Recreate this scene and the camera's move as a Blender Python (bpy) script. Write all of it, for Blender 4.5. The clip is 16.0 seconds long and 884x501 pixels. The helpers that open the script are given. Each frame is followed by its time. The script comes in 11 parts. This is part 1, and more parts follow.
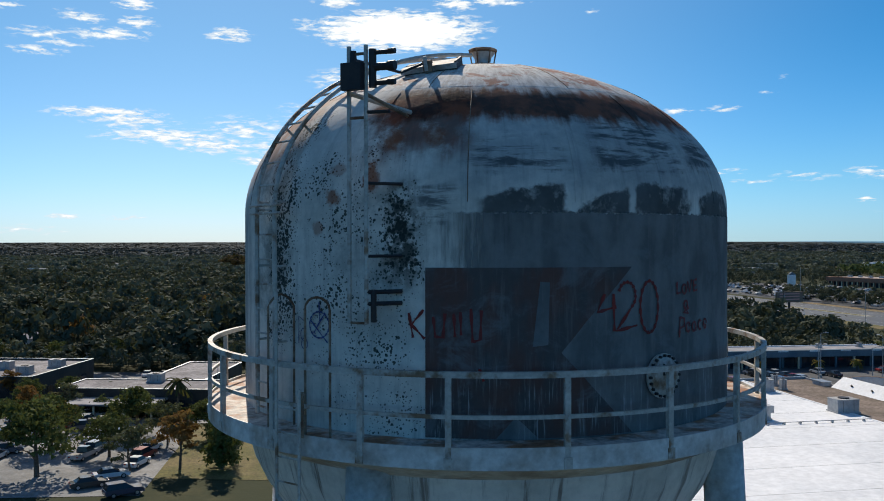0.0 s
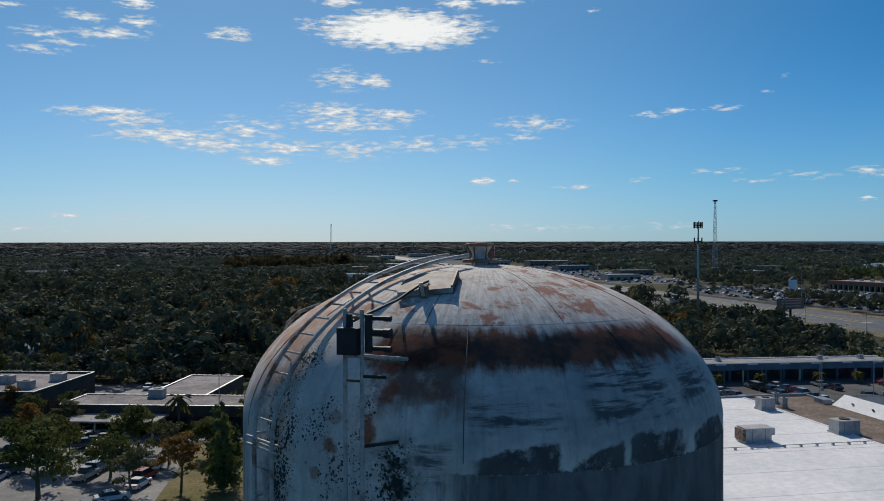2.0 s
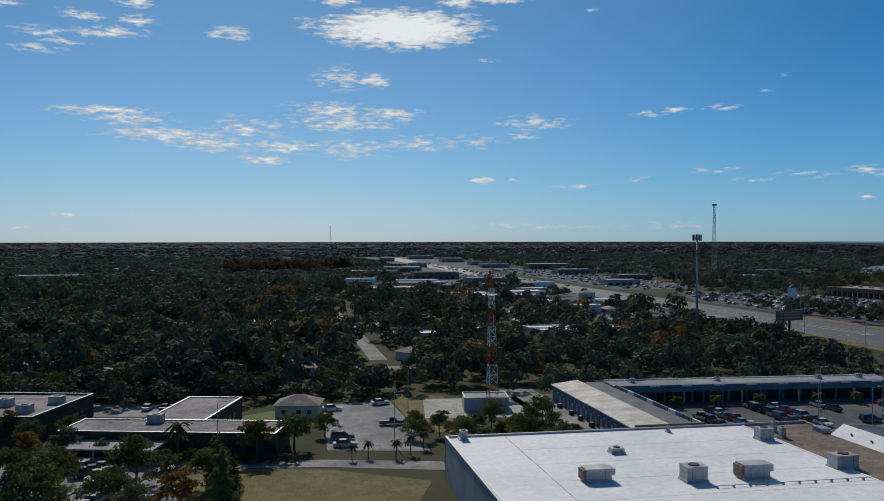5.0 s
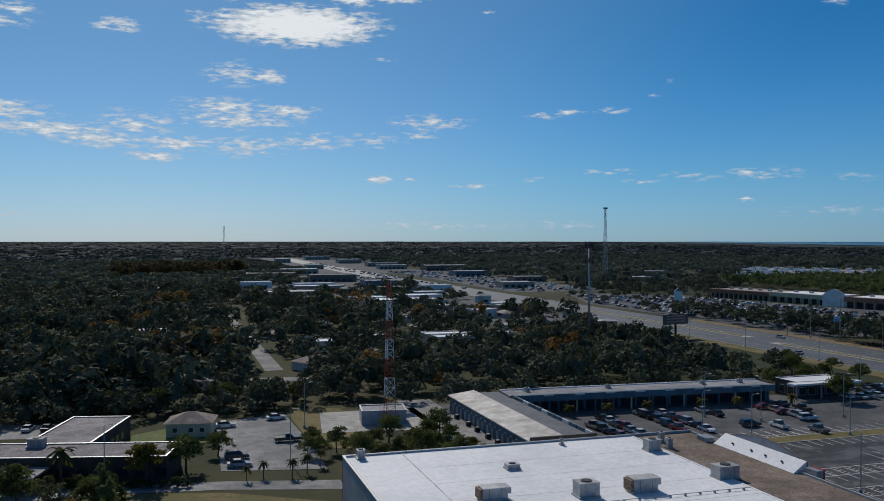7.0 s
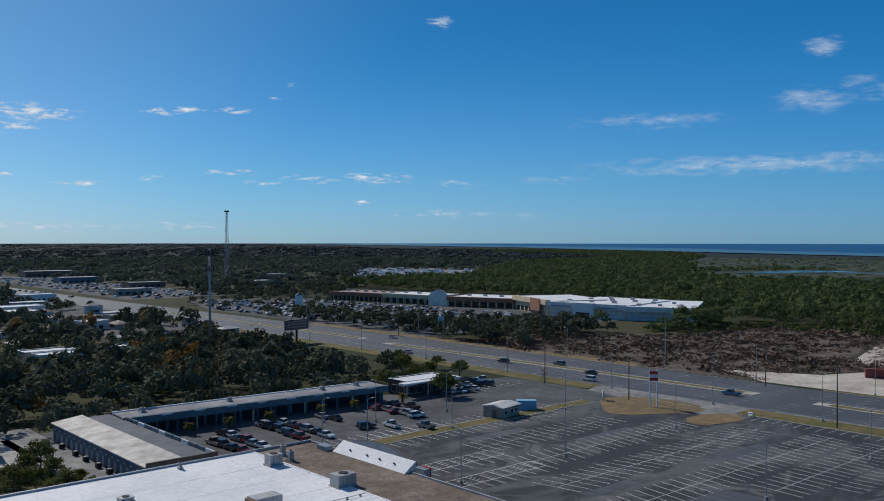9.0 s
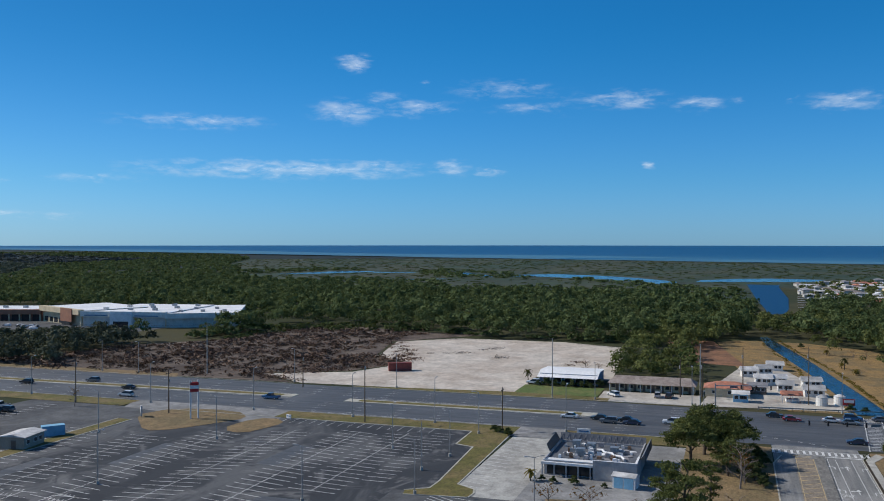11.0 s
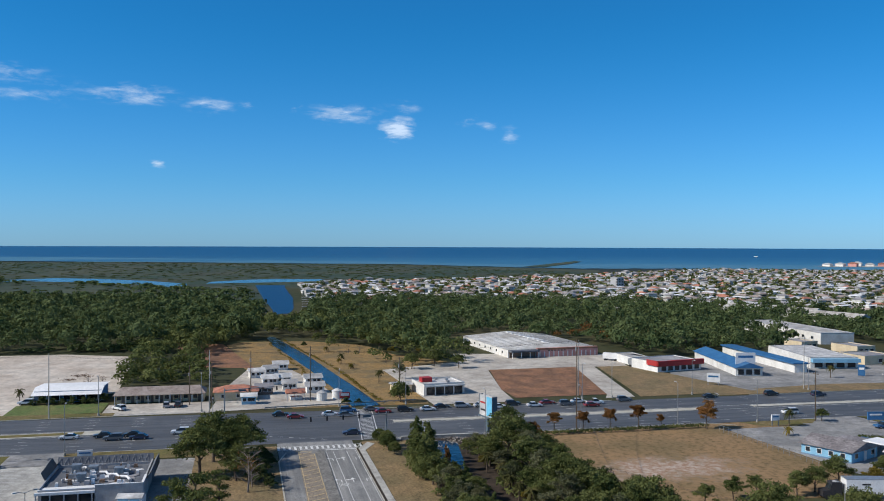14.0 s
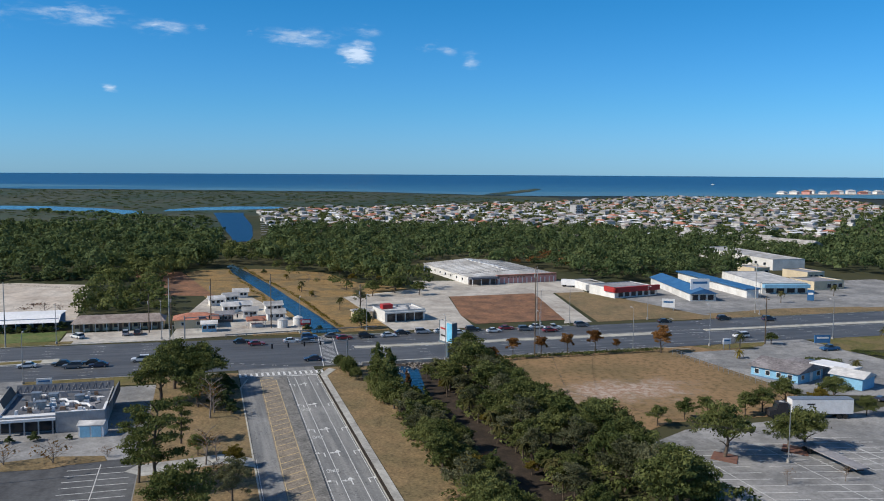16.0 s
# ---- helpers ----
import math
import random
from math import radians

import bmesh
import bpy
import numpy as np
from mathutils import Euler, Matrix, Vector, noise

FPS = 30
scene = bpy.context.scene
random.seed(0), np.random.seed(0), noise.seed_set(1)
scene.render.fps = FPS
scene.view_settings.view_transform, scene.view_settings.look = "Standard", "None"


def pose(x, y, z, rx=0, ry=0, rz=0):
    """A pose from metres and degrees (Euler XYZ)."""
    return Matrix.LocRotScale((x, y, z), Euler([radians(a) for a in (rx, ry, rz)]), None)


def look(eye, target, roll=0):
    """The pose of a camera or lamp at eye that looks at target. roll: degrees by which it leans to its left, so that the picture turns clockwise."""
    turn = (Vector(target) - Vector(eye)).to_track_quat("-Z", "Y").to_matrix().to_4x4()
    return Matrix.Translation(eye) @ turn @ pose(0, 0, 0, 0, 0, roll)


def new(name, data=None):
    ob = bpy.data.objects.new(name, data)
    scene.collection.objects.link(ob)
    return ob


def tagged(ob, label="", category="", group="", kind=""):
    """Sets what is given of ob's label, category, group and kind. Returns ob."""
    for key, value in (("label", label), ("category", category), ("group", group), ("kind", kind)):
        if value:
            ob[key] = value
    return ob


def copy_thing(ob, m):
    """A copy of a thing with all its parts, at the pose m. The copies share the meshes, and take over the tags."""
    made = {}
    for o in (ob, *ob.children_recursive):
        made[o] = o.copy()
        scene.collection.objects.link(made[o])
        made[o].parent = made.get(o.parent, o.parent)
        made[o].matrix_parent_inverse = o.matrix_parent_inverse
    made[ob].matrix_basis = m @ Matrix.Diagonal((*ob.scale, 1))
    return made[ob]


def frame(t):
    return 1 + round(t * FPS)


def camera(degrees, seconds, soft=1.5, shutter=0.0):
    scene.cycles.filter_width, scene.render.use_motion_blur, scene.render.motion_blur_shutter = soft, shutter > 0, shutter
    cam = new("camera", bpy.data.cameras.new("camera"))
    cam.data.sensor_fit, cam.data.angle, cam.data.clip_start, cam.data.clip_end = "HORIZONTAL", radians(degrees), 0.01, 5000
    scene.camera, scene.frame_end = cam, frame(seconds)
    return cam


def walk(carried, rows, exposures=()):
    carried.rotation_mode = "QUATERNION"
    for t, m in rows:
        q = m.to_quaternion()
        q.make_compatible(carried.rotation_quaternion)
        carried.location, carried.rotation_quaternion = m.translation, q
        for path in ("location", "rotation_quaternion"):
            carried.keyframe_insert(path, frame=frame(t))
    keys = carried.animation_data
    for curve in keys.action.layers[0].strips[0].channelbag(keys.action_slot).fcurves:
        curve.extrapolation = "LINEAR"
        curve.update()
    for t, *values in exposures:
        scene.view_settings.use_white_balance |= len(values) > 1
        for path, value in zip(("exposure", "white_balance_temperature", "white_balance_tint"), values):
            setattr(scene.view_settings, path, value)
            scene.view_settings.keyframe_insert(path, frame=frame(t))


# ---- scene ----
# The camera: a drone that climbs in front of the tank, then turns to the coast.
# Axes: x across the highway towards the coast, y along it, z up.
cam = camera(54.08, 16.0, soft=1.0)
FLIGHT = (
    (0.0, -4.477, -0.681, 31.730, -10.487, -0.631, -0.079),
    (0.5, -4.449, -0.669, 32.308, -10.482, -0.625, -0.091),
    (1.0, -4.445, -0.674, 33.107, -10.464, -0.617, -0.086),
    (1.5, -4.421, -0.687, 33.990, -10.406, -0.655, -0.086),
    (2.0, -4.409, -0.702, 34.883, -10.401, -0.680, -0.093),
    (2.5, -4.385, -0.674, 35.776, -10.344, -0.731, -0.110),
    (3.0, -4.370, -0.548, 36.649, -10.302, -0.732, -0.113),
    (3.5, -4.340, -0.536, 37.398, -10.283, -0.725, -0.093),
    (6.0, -4.236, -0.592, 41.608, -11.039, -0.770, 0.004),
    (6.5, -4.226, -0.501, 42.336, -14.354, -0.772, 0.024),
    (7.0, -4.234, -0.325, 43.042, -17.227, -0.787, 0.011),
    (7.5, -4.198, -0.143, 43.667, -20.950, -0.774, 0.042),
    (8.0, -4.041, 0.039, 44.233, -28.286, -0.728, 0.037),
    (8.5, -3.791, 0.217, 44.830, -35.232, -0.712, 0.071),
    (9.0, -3.502, 0.432, 45.455, -41.845, -0.693, 0.034),
    (9.5, -3.153, 0.619, 46.017, -49.091, -0.666, -0.008),
    (10.0, -2.723, 0.664, 46.481, -56.371, -0.660, -0.039),
    (10.2, -2.508, 0.632, 46.638, -59.302, -0.631, -0.035),
    (12.3, -0.091, 0.020, 48.480, -86.801, -0.578, 0.092),
    (12.5, -0.014, -0.003, 48.597, -88.274, -0.564, 0.093),
    (13.0, -0.007, -0.001, 48.844, -93.311, -0.547, 0.125),
    (13.5, 0.014, 0.005, 48.963, -99.696, -0.495, 0.157),
    (14.0, 0.028, 0.005, 49.028, -102.863, -0.491, 0.207),
    (14.5, 0.029, 0.001, 49.074, -103.539, -0.522, 0.250),
    (15.0, 0.018, -0.001, 49.068, -104.200, -0.550, 0.259),
    (15.1, 0.016, -0.001, 49.064, -104.330, -0.62, 0.268),
    (15.2, 0.014, -0.001, 49.060, -104.460, -1.15, 0.277),
    (15.3, 0.012, -0.001, 49.055, -104.590, -2.20, 0.285),
    (15.4, 0.010, -0.001, 49.050, -104.720, -3.50, 0.294),
    (15.5, 0.007, -0.001, 49.046, -104.850, -4.572, 0.302),
    (16.0, -0.001, 0.002, 49.005, -105.501, -5.268, 0.331),
)
EXPOSURES = ((0.0, 0.12, 7150, 10), (1.0, -0.12, 7050, 10), (2.0, -0.4, 6950, 10), (3.5, -0.52, 6850, 10), (7.0, -0.6, 6600, 10), (9.0, -0.42, 6500, 10), (10.2, -0.2, 6500, 10), (12.5, 0.06, 6500, 10), (16.0, 0.1, 6750, 10))
walk(cam, [(t, pose(x, y, z, 90 + p, 0, w) @ pose(0, 0, 0, 0, 0, r)) for t, x, y, z, w, p, r in FLIGHT], EXPOSURES)

# ---- sky and sun ----
SUN_AZ, SUN_EL = -3.0, 38.0
SKY = 0.085
world = bpy.data.worlds.new("sky")
scene.world = world
world.use_nodes = True


class Nodes:
    """Short ways to wire a node tree."""

    def __init__(self, tree):
        self.t = tree
        self.t.nodes.clear()

    def put(self, socket, value):
        if value is None:
            return
        if isinstance(value, bpy.types.NodeSocket):
            self.t.links.new(value, socket)
        else:
            socket.default_value = value

    def math(self, op, a, b=None, c=None, clamp=False):
        n = self.t.nodes.new("ShaderNodeMath")
        n.operation, n.use_clamp = op, clamp
        for s, v in zip(n.inputs, (a, b, c)):
            self.put(s, v)
        return n.outputs[0]

    def vec(self, op, a, b=None, c=None):
        n = self.t.nodes.new("ShaderNodeVectorMath")
        n.operation = op
        for s, v in zip(n.inputs, (a, b, c)):
            self.put(s, v)
        return n.outputs["Value"] if op in ("LENGTH", "DOT_PRODUCT") else n.outputs[0]

    def xyz(self, v):
        n = self.t.nodes.new("ShaderNodeSeparateXYZ")
        self.put(n.inputs[0], v)
        return n.outputs

    def join(self, x, y, z):
        n = self.t.nodes.new("ShaderNodeCombineXYZ")
        for s, v in zip(n.inputs, (x, y, z)):
            self.put(s, v)
        return n.outputs[0]

    def coords(self, which="Object"):
        return self.t.nodes.new("ShaderNodeTexCoord").outputs[which]

    def place(self):
        return self.t.nodes.new("ShaderNodeNewGeometry").outputs["Position"]

    def island(self):
        return self.t.nodes.new("ShaderNodeNewGeometry").outputs["Random Per Island"]

    def chance(self):
        return self.t.nodes.new("ShaderNodeObjectInfo").outputs["Random"]

    def noise(self, v, scale, detail=3.0, rough=0.55, warp=0.0):
        n = self.t.nodes.new("ShaderNodeTexNoise")
        self.put(n.inputs["Vector"], v)
        self.put(n.inputs["Scale"], scale)
        n.inputs["Detail"].default_value = detail
        n.inputs["Roughness"].default_value = rough
        n.inputs["Distortion"].default_value = warp
        return n.outputs["Fac"]

    def cells(self, v, scale, feature="F1"):
        n = self.t.nodes.new("ShaderNodeTexVoronoi")
        n.feature = feature
        self.put(n.inputs["Vector"], v)
        self.put(n.inputs["Scale"], scale)
        return n.outputs["Distance"]

    def step(self, v, lo, hi, a=0.0, b=1.0):
        n = self.t.nodes.new("ShaderNodeMapRange")
        n.interpolation_type = "SMOOTHSTEP"
        for s, w in zip(n.inputs[:5], (v, lo, hi, a, b)):
            self.put(s, w)
        return n.outputs[0]

    def mix(self, f, a, b, blend="MIX"):
        n = self.t.nodes.new("ShaderNodeMix")
        n.data_type, n.blend_type = "RGBA", blend
        self.put(n.inputs[0], f)
        for s, v in ((n.inputs[6], a), (n.inputs[7], b)):
            self.put(s, v if isinstance(v, bpy.types.NodeSocket) else (*v, 1.0)[:4])
        return n.outputs[2]

    def bump(self, height, strength, dist=0.02):
        n = self.t.nodes.new("ShaderNodeBump")
        n.inputs["Strength"].default_value = strength
        n.inputs["Distance"].default_value = dist
        self.put(n.inputs["Height"], height)
        return n.outputs[0]


# clouds: bearing from the y axis, height in degrees, half width, half height, density
WEST_PUFFS = (
    (7.7, 13.6, 4.8, 0.98, 2.6), (3.6, 15.3, 1.27, 0.32, 1.3), (11.4, 15.3, 1.19, 0.37, 1.3), (13.9, 15.4, 1.93, 0.25, 1.2), (-3.3, 13.0, 1.27, 0.41, 1.2), (-9.0, 14.5, 1.0, 0.35, 1.3),
    (6.0, 10.3, 0.99, 0.35, 1.3), (13.0, 3.9, 0.79, 0.22, 1.4), (-12.0, 13.5, 1.27, 0.3, 0.9), (-14.2, 12.3, 1.85, 0.34, 0.8), (-10.4, 12.6, 2.39, 0.35, 1.0), (-8.8, 13.4, 0.93, 0.31, 1.1),
    (-14.5, 11.3, 1.53, 0.23, 0.9), (-13.2, 11.9, 1.25, 0.23, 0.9), (-16.2, 13.7, 0.79, 0.24, 1.0), (1.9, 13.8, 1.22, 0.34, 0.7), (3.9, 10.5, 1.84, 0.69, 0.8), (-1.3, 5.2, 1.43, 0.29, 1.2),
    (15.2, 3.9, 0.3, 0.12, 1.0),
)
WEST_BAND = (
    (-10.6, 7.9, 3.25, 0.3, 1.15), (-9.3, 7.5, 2.42, 0.51, 0.9), (-7.3, 6.6, 3.72, 0.4, 1.15), (-4.3, 6.1, 2.67, 0.48, 1.1), (-2.2, 7.1, 2.72, 0.83, 0.75), (3.1, 8.4, 2.81, 0.54, 1.0),
    (4.1, 7.6, 3.56, 0.54, 1.0), (7.1, 8.2, 2.11, 0.37, 1.05), (0.4, 6.0, 2.05, 0.39, 1.15), (4.6, 5.9, 2.83, 0.59, 0.85), (8.8, 6.3, 2.36, 0.5, 0.75), (12.7, 6.4, 2.11, 0.45, 0.65),
    (16.4, 7.6, 2.46, 0.45, 0.85), (15.7, 6.8, 1.23, 0.22, 0.85),
)
WEST_WISPS = (
    (23.9, 8.0, 1.08, 0.19, 1.0), (25.7, 8.2, 0.97, 0.19, 0.95), (28.4, 8.2, 0.94, 0.19, 1.0), (19.0, 3.5, 1.58, 0.15, 0.8), (23.0, 3.9, 1.07, 0.15, 0.7), (28.3, 4.3, 2.03, 0.17, 0.6),
    (30.3, 3.7, 1.32, 0.12, 0.6), (33.1, 4.0, 1.8, 0.16, 0.6), (36.7, 4.1, 1.2, 0.27, 0.6), (36.7, 2.4, 0.44, 0.13, 0.9), (31.8, 10.0, 0.34, 0.19, 0.45), (31.1, 9.1, 0.7, 0.14, 0.4),
    (20.3, 14.6, 0.43, 0.15, 0.8), (13.4, 11.6, 0.69, 0.2, 0.6), (-9.8, 1.5, 1.31, 0.14, 0.8), (-12.9, 1.5, 1.05, 0.14, 0.9), (-15.1, 0.7, 2.43, 0.29, 0.55), (16.6, 0.8, 6.39, 0.27, 0.5),
    (25.5, 0.9, 2.32, 0.24, 0.5),
)
SOUTH_CLOUDS = (
    (41.8, 14.1, 0.84, 0.32, 0.95), (65.5, 11.6, 1.09, 0.55, 1.15), (65.1, 8.5, 2.48, 0.74, 0.9), (69.8, 8.8, 2.89, 0.47, 0.85), (67.6, 9.4, 1.22, 0.37, 0.7), (55.3, 7.6, 4.85, 0.48, 0.8),
    (76.6, 9.9, 2.17, 0.56, 0.55), (73.6, 9.7, 1.36, 0.32, 0.55), (78.9, 9.1, 2.55, 0.83, 0.42), (61.1, 4.7, 9.63, 0.56, 1.05), (66.9, 4.8, 3.24, 0.48, 1.0), (49.5, 3.9, 2.94, 0.26, 0.7),
    (72.1, 4.9, 1.24, 0.5, 1.15), (74.4, 4.6, 0.94, 0.32, 1.1), (38.0, 4.0, 2.35, 0.35, 0.55), (42.9, 3.7, 1.69, 0.18, 0.5), (33.3, 3.9, 2.21, 0.21, 0.45), (42.3, 1.7, 4.21, 0.29, 0.5),
    (47.3, 1.6, 2.18, 0.26, 0.45),
)
SEA_CLOUDS = (
    (64.9, 8.5, 2.2, 0.62, 0.75), (69.4, 8.7, 2.67, 0.53, 0.7), (75.3, 9.9, 3.19, 0.58, 0.75), (77.1, 8.7, 2.87, 0.37, 0.6), (83.3, 9.1, 2.59, 0.56, 0.95), (87.8, 8.7, 1.49, 0.48, 0.9),
    (96.5, 8.4, 2.41, 0.55, 1.0), (100.0, 7.5, 1.11, 0.66, 2.0), (100.3, 8.9, 1.0, 0.36, 0.6), (104.6, 8.0, 0.62, 0.36, 0.75), (105.8, 7.7, 0.54, 0.28, 0.7), (107.3, 7.1, 0.67, 0.49, 0.95),
    (84.8, 4.9, 0.45, 0.22, 1.0), (90.0, 8.8, 0.67, 0.26, 0.6), (93.3, 8.7, 0.52, 0.26, 0.7), (70.4, 10.3, 0.47, 0.21, 0.7), (80.7, 9.1, 1.1, 0.33, 0.5),
)
w = Nodes(world.node_tree)
sky = world.node_tree.nodes.new("ShaderNodeTexSky")
sky.sky_type, sky.sun_disc = "NISHITA", False
sky.sun_elevation, sky.sun_rotation = radians(SUN_EL), radians(SUN_AZ)
sky.air_density, sky.dust_density, sky.ozone_density, sky.altitude = 1.0, 0.1, 2.0, 30.0
ray_way = w.vec("NORMALIZE", w.coords("Generated"))
rx, ry, rz = w.xyz(ray_way)
bearing = w.math("MULTIPLY", w.math("ARCTAN2", rx, ry), 180 / math.pi)
height = w.math("MULTIPLY", w.math("ARCSINE", rz), 180 / math.pi)
flat = w.join(bearing, height, 0.0)
swell = w.noise(w.vec("MULTIPLY", flat, (0.4, 1.1, 0)), 1.0, 3.0, 0.55)
curl = w.noise(w.vec("MULTIPLY_ADD", flat, (1.7, 4.6, 0), (31.0, 7.0, 0)), 1.0, 4.0, 0.6)
frayed = w.vec("ADD", flat, w.join(w.math("MULTIPLY_ADD", w.math("SUBTRACT", swell, 0.5), 1.5, w.math("MULTIPLY", w.math("SUBTRACT", curl, 0.5), 0.7)), w.math("MULTIPLY_ADD", w.math("SUBTRACT", swell, 0.5), -0.5, w.math("MULTIPLY", w.math("SUBTRACT", curl, 0.5), 0.34)), 0.0))
cover = None
for ca, ch, cw, cv, dens in WEST_PUFFS + WEST_BAND + WEST_WISPS + SOUTH_CLOUDS + SEA_CLOUDS:
    off = w.vec("MULTIPLY_ADD", frayed, (0.78 / cw, 0.72 / cv, 0), (-0.78 * ca / cw, -0.72 * ch / cv, 0))
    one = w.math("MULTIPLY_ADD", w.vec("LENGTH", off), -dens, dens * 1.12)
    cover = one if cover is None else w.math("MAXIMUM", cover, one)
cover = w.math("MAXIMUM", cover, 0.0)
# landward the clouds break up into bright flecks in rows
flecks = w.noise(w.vec("MULTIPLY", flat, (1.05, 4.3, 0)), 1.0, 7.0, 0.60, 0.3)
thick = w.math("MULTIPLY_ADD", w.math("SUBTRACT", flecks, 0.5), 3.9, w.math("MULTIPLY", cover, 0.8))
cloud = w.math("MULTIPLY", w.step(thick, 0.12, 0.85), w.step(cover, 0.0, 0.3))
# over the water they are smoother and thinner
veil = w.math("MULTIPLY_ADD", w.math("SUBTRACT", w.noise(w.vec("MULTIPLY", flat, (0.6, 2.0, 0)), 1.0, 7.0, 0.60, 0.3), 0.5), 3.0, w.math("MULTIPLY", cover, 0.66))
veil = w.math("MULTIPLY", w.step(veil, -0.05, 1.2), w.step(cover, 0.0, 0.5, 0.0, 0.48))
seaward = w.step(bearing, 36.0, 50.0)
cloud = w.math("ADD", w.math("MULTIPLY", cloud, w.math("SUBTRACT", 1.0, seaward)), w.math("MULTIPLY", veil, seaward))
lit = w.mix(w.step(thick, 0.6, 1.5), (8.0, 9.3, 10.8), (13.4, 14.2, 14.9))
back = world.node_tree.nodes.new("ShaderNodeBackground")
back.inputs["Strength"].default_value = SKY
# clear dry winter air: deep blue overhead, pale blue at the horizon
toward = w.vec("DOT_PRODUCT", ray_way, (math.sin(radians(SUN_AZ)) * math.cos(radians(SUN_EL)), math.cos(radians(SUN_AZ)) * math.cos(radians(SUN_EL)), math.sin(radians(SUN_EL))))
sunward = w.step(toward, 0.68, 1.0)
aside = w.step(toward, 0.25, 0.75)
low_air = w.mix(sunward, w.mix(aside, (0.32, 0.78, 1.46), (0.40, 0.79, 1.30)), (0.92, 1.01, 1.28))
mid_air = w.mix(sunward, w.mix(aside, (0.09, 0.74, 1.28), (0.12, 0.63, 1.06)), (0.64, 0.95, 1.16))
air = w.mix(w.step(height, -1.0, 15.0), low_air, mid_air)
air = w.mix(w.step(height, 4.5, -0.5), air, w.mix(1.0, low_air, (1.05, 0.97, 1.10), "MULTIPLY"))
air = w.mix(w.step(height, 15.0, 55.0), air, (0.80, 0.92, 1.00))
clear_sky = w.mix(1.0, sky.outputs[0], air, "MULTIPLY")
w.put(back.inputs["Color"], w.mix(w.math("MULTIPLY", cloud, w.step(cover, 0.0, 0.9, 0.4, 0.97)), clear_sky, lit))
top = world.node_tree.nodes.new("ShaderNodeOutputWorld")
world.node_tree.links.new(back.outputs[0], top.inputs["Surface"])

sun = new("sun", bpy.data.lights.new("sun", "SUN"))
sun.data.energy, sun.data.angle, sun.data.color = 4.2, radians(0.53), (1.0, 0.95, 0.87)
sa, se = radians(SUN_AZ), radians(SUN_EL)
sun.matrix_world = look((0, 0, 200), (-math.sin(sa) * math.cos(se) * 100, -math.cos(sa) * math.cos(se) * 100, 200 - math.sin(se) * 100))

# ---- materials ----
def shader(name):
    m = bpy.data.materials.new(name)
    m.use_nodes = True
    n = Nodes(m.node_tree)
    b = n.t.nodes.new("ShaderNodeBsdfPrincipled")
    out = n.t.nodes.new("ShaderNodeOutputMaterial")
    n.t.links.new(b.outputs[0], out.inputs["Surface"])
    return m, n, b


def surface(name, a, c, scale, rough=0.8, metal=0.0, bump=0.0, grain=8.0, vary=0.0, spec=0.3, patch=(0.38, 0.64)):
    """A worn surface: two colours in blotches of 1/scale metres, finer grain over them, and a little relief."""
    m, n, b = shader(name)
    p = n.place()
    big = n.step(n.noise(p, scale, 4.0, 0.6), *patch)
    col = n.mix(big, a, c)
    small = n.noise(p, scale * grain, 3.0, 0.65)
    k = n.math("MULTIPLY_ADD", n.math("SUBTRACT", small, 0.5), 2.1 if bump >= 0.2 else (0.9 if bump >= 0.1 else 0.55), 1.0)
    k = n.math("MULTIPLY_ADD", n.math("SUBTRACT", n.noise(p, scale * grain * 0.23, 3.0, 0.6), 0.5), 1.0 if bump >= 0.1 else 0.15, k)
    col = n.mix(1.0, col, n.join(k, k, k), "MULTIPLY")
    if vary:
        k = n.math("MULTIPLY_ADD", n.chance(), 2 * vary, 1 - vary)
        col = n.mix(1.0, col, n.join(k, k, k), "MULTIPLY")
    n.put(b.inputs["Base Color"], col)
    n.put(b.inputs["Roughness"], n.math("MULTIPLY_ADD", small, 0.2, rough - 0.1))
    b.inputs["Metallic"].default_value = metal
    b.inputs["Specular IOR Level"].default_value = spec
    if bump:
        n.put(b.inputs["Normal"], n.bump(small, bump, 0.03))
    return m


def foliage(name, dark, light, size=0.12, glow=0.28):
    """Leaves: each clump and each tree a little different."""
    m, n, b = shader(name)
    stand = n.noise(n.place(), size, 2.0, 0.5)
    f = n.math("ADD", n.math("MULTIPLY", n.island(), 0.32), n.math("MULTIPLY", n.step(stand, 0.38, 0.62), 0.68))
    col = n.mix(f, dark, light)
    n.put(b.inputs["Base Color"], col)
    thin = n.t.nodes.new("ShaderNodeBsdfTranslucent")
    n.put(thin.inputs["Color"], n.mix(0.4, col, (0.12, 0.13, 0.02)))
    both = n.t.nodes.new("ShaderNodeMixShader")
    both.inputs[0].default_value = glow
    n.t.links.new(b.outputs[0], both.inputs[1])
    n.t.links.new(thin.outputs[0], both.inputs[2])
    for out in [q for q in n.t.nodes if q.bl_idname == "ShaderNodeOutputMaterial"]:
        n.t.links.new(both.outputs[0], out.inputs["Surface"])
    b.inputs["Roughness"].default_value = 0.85
    b.inputs["Specular IOR Level"].default_value = 0.06
    return m


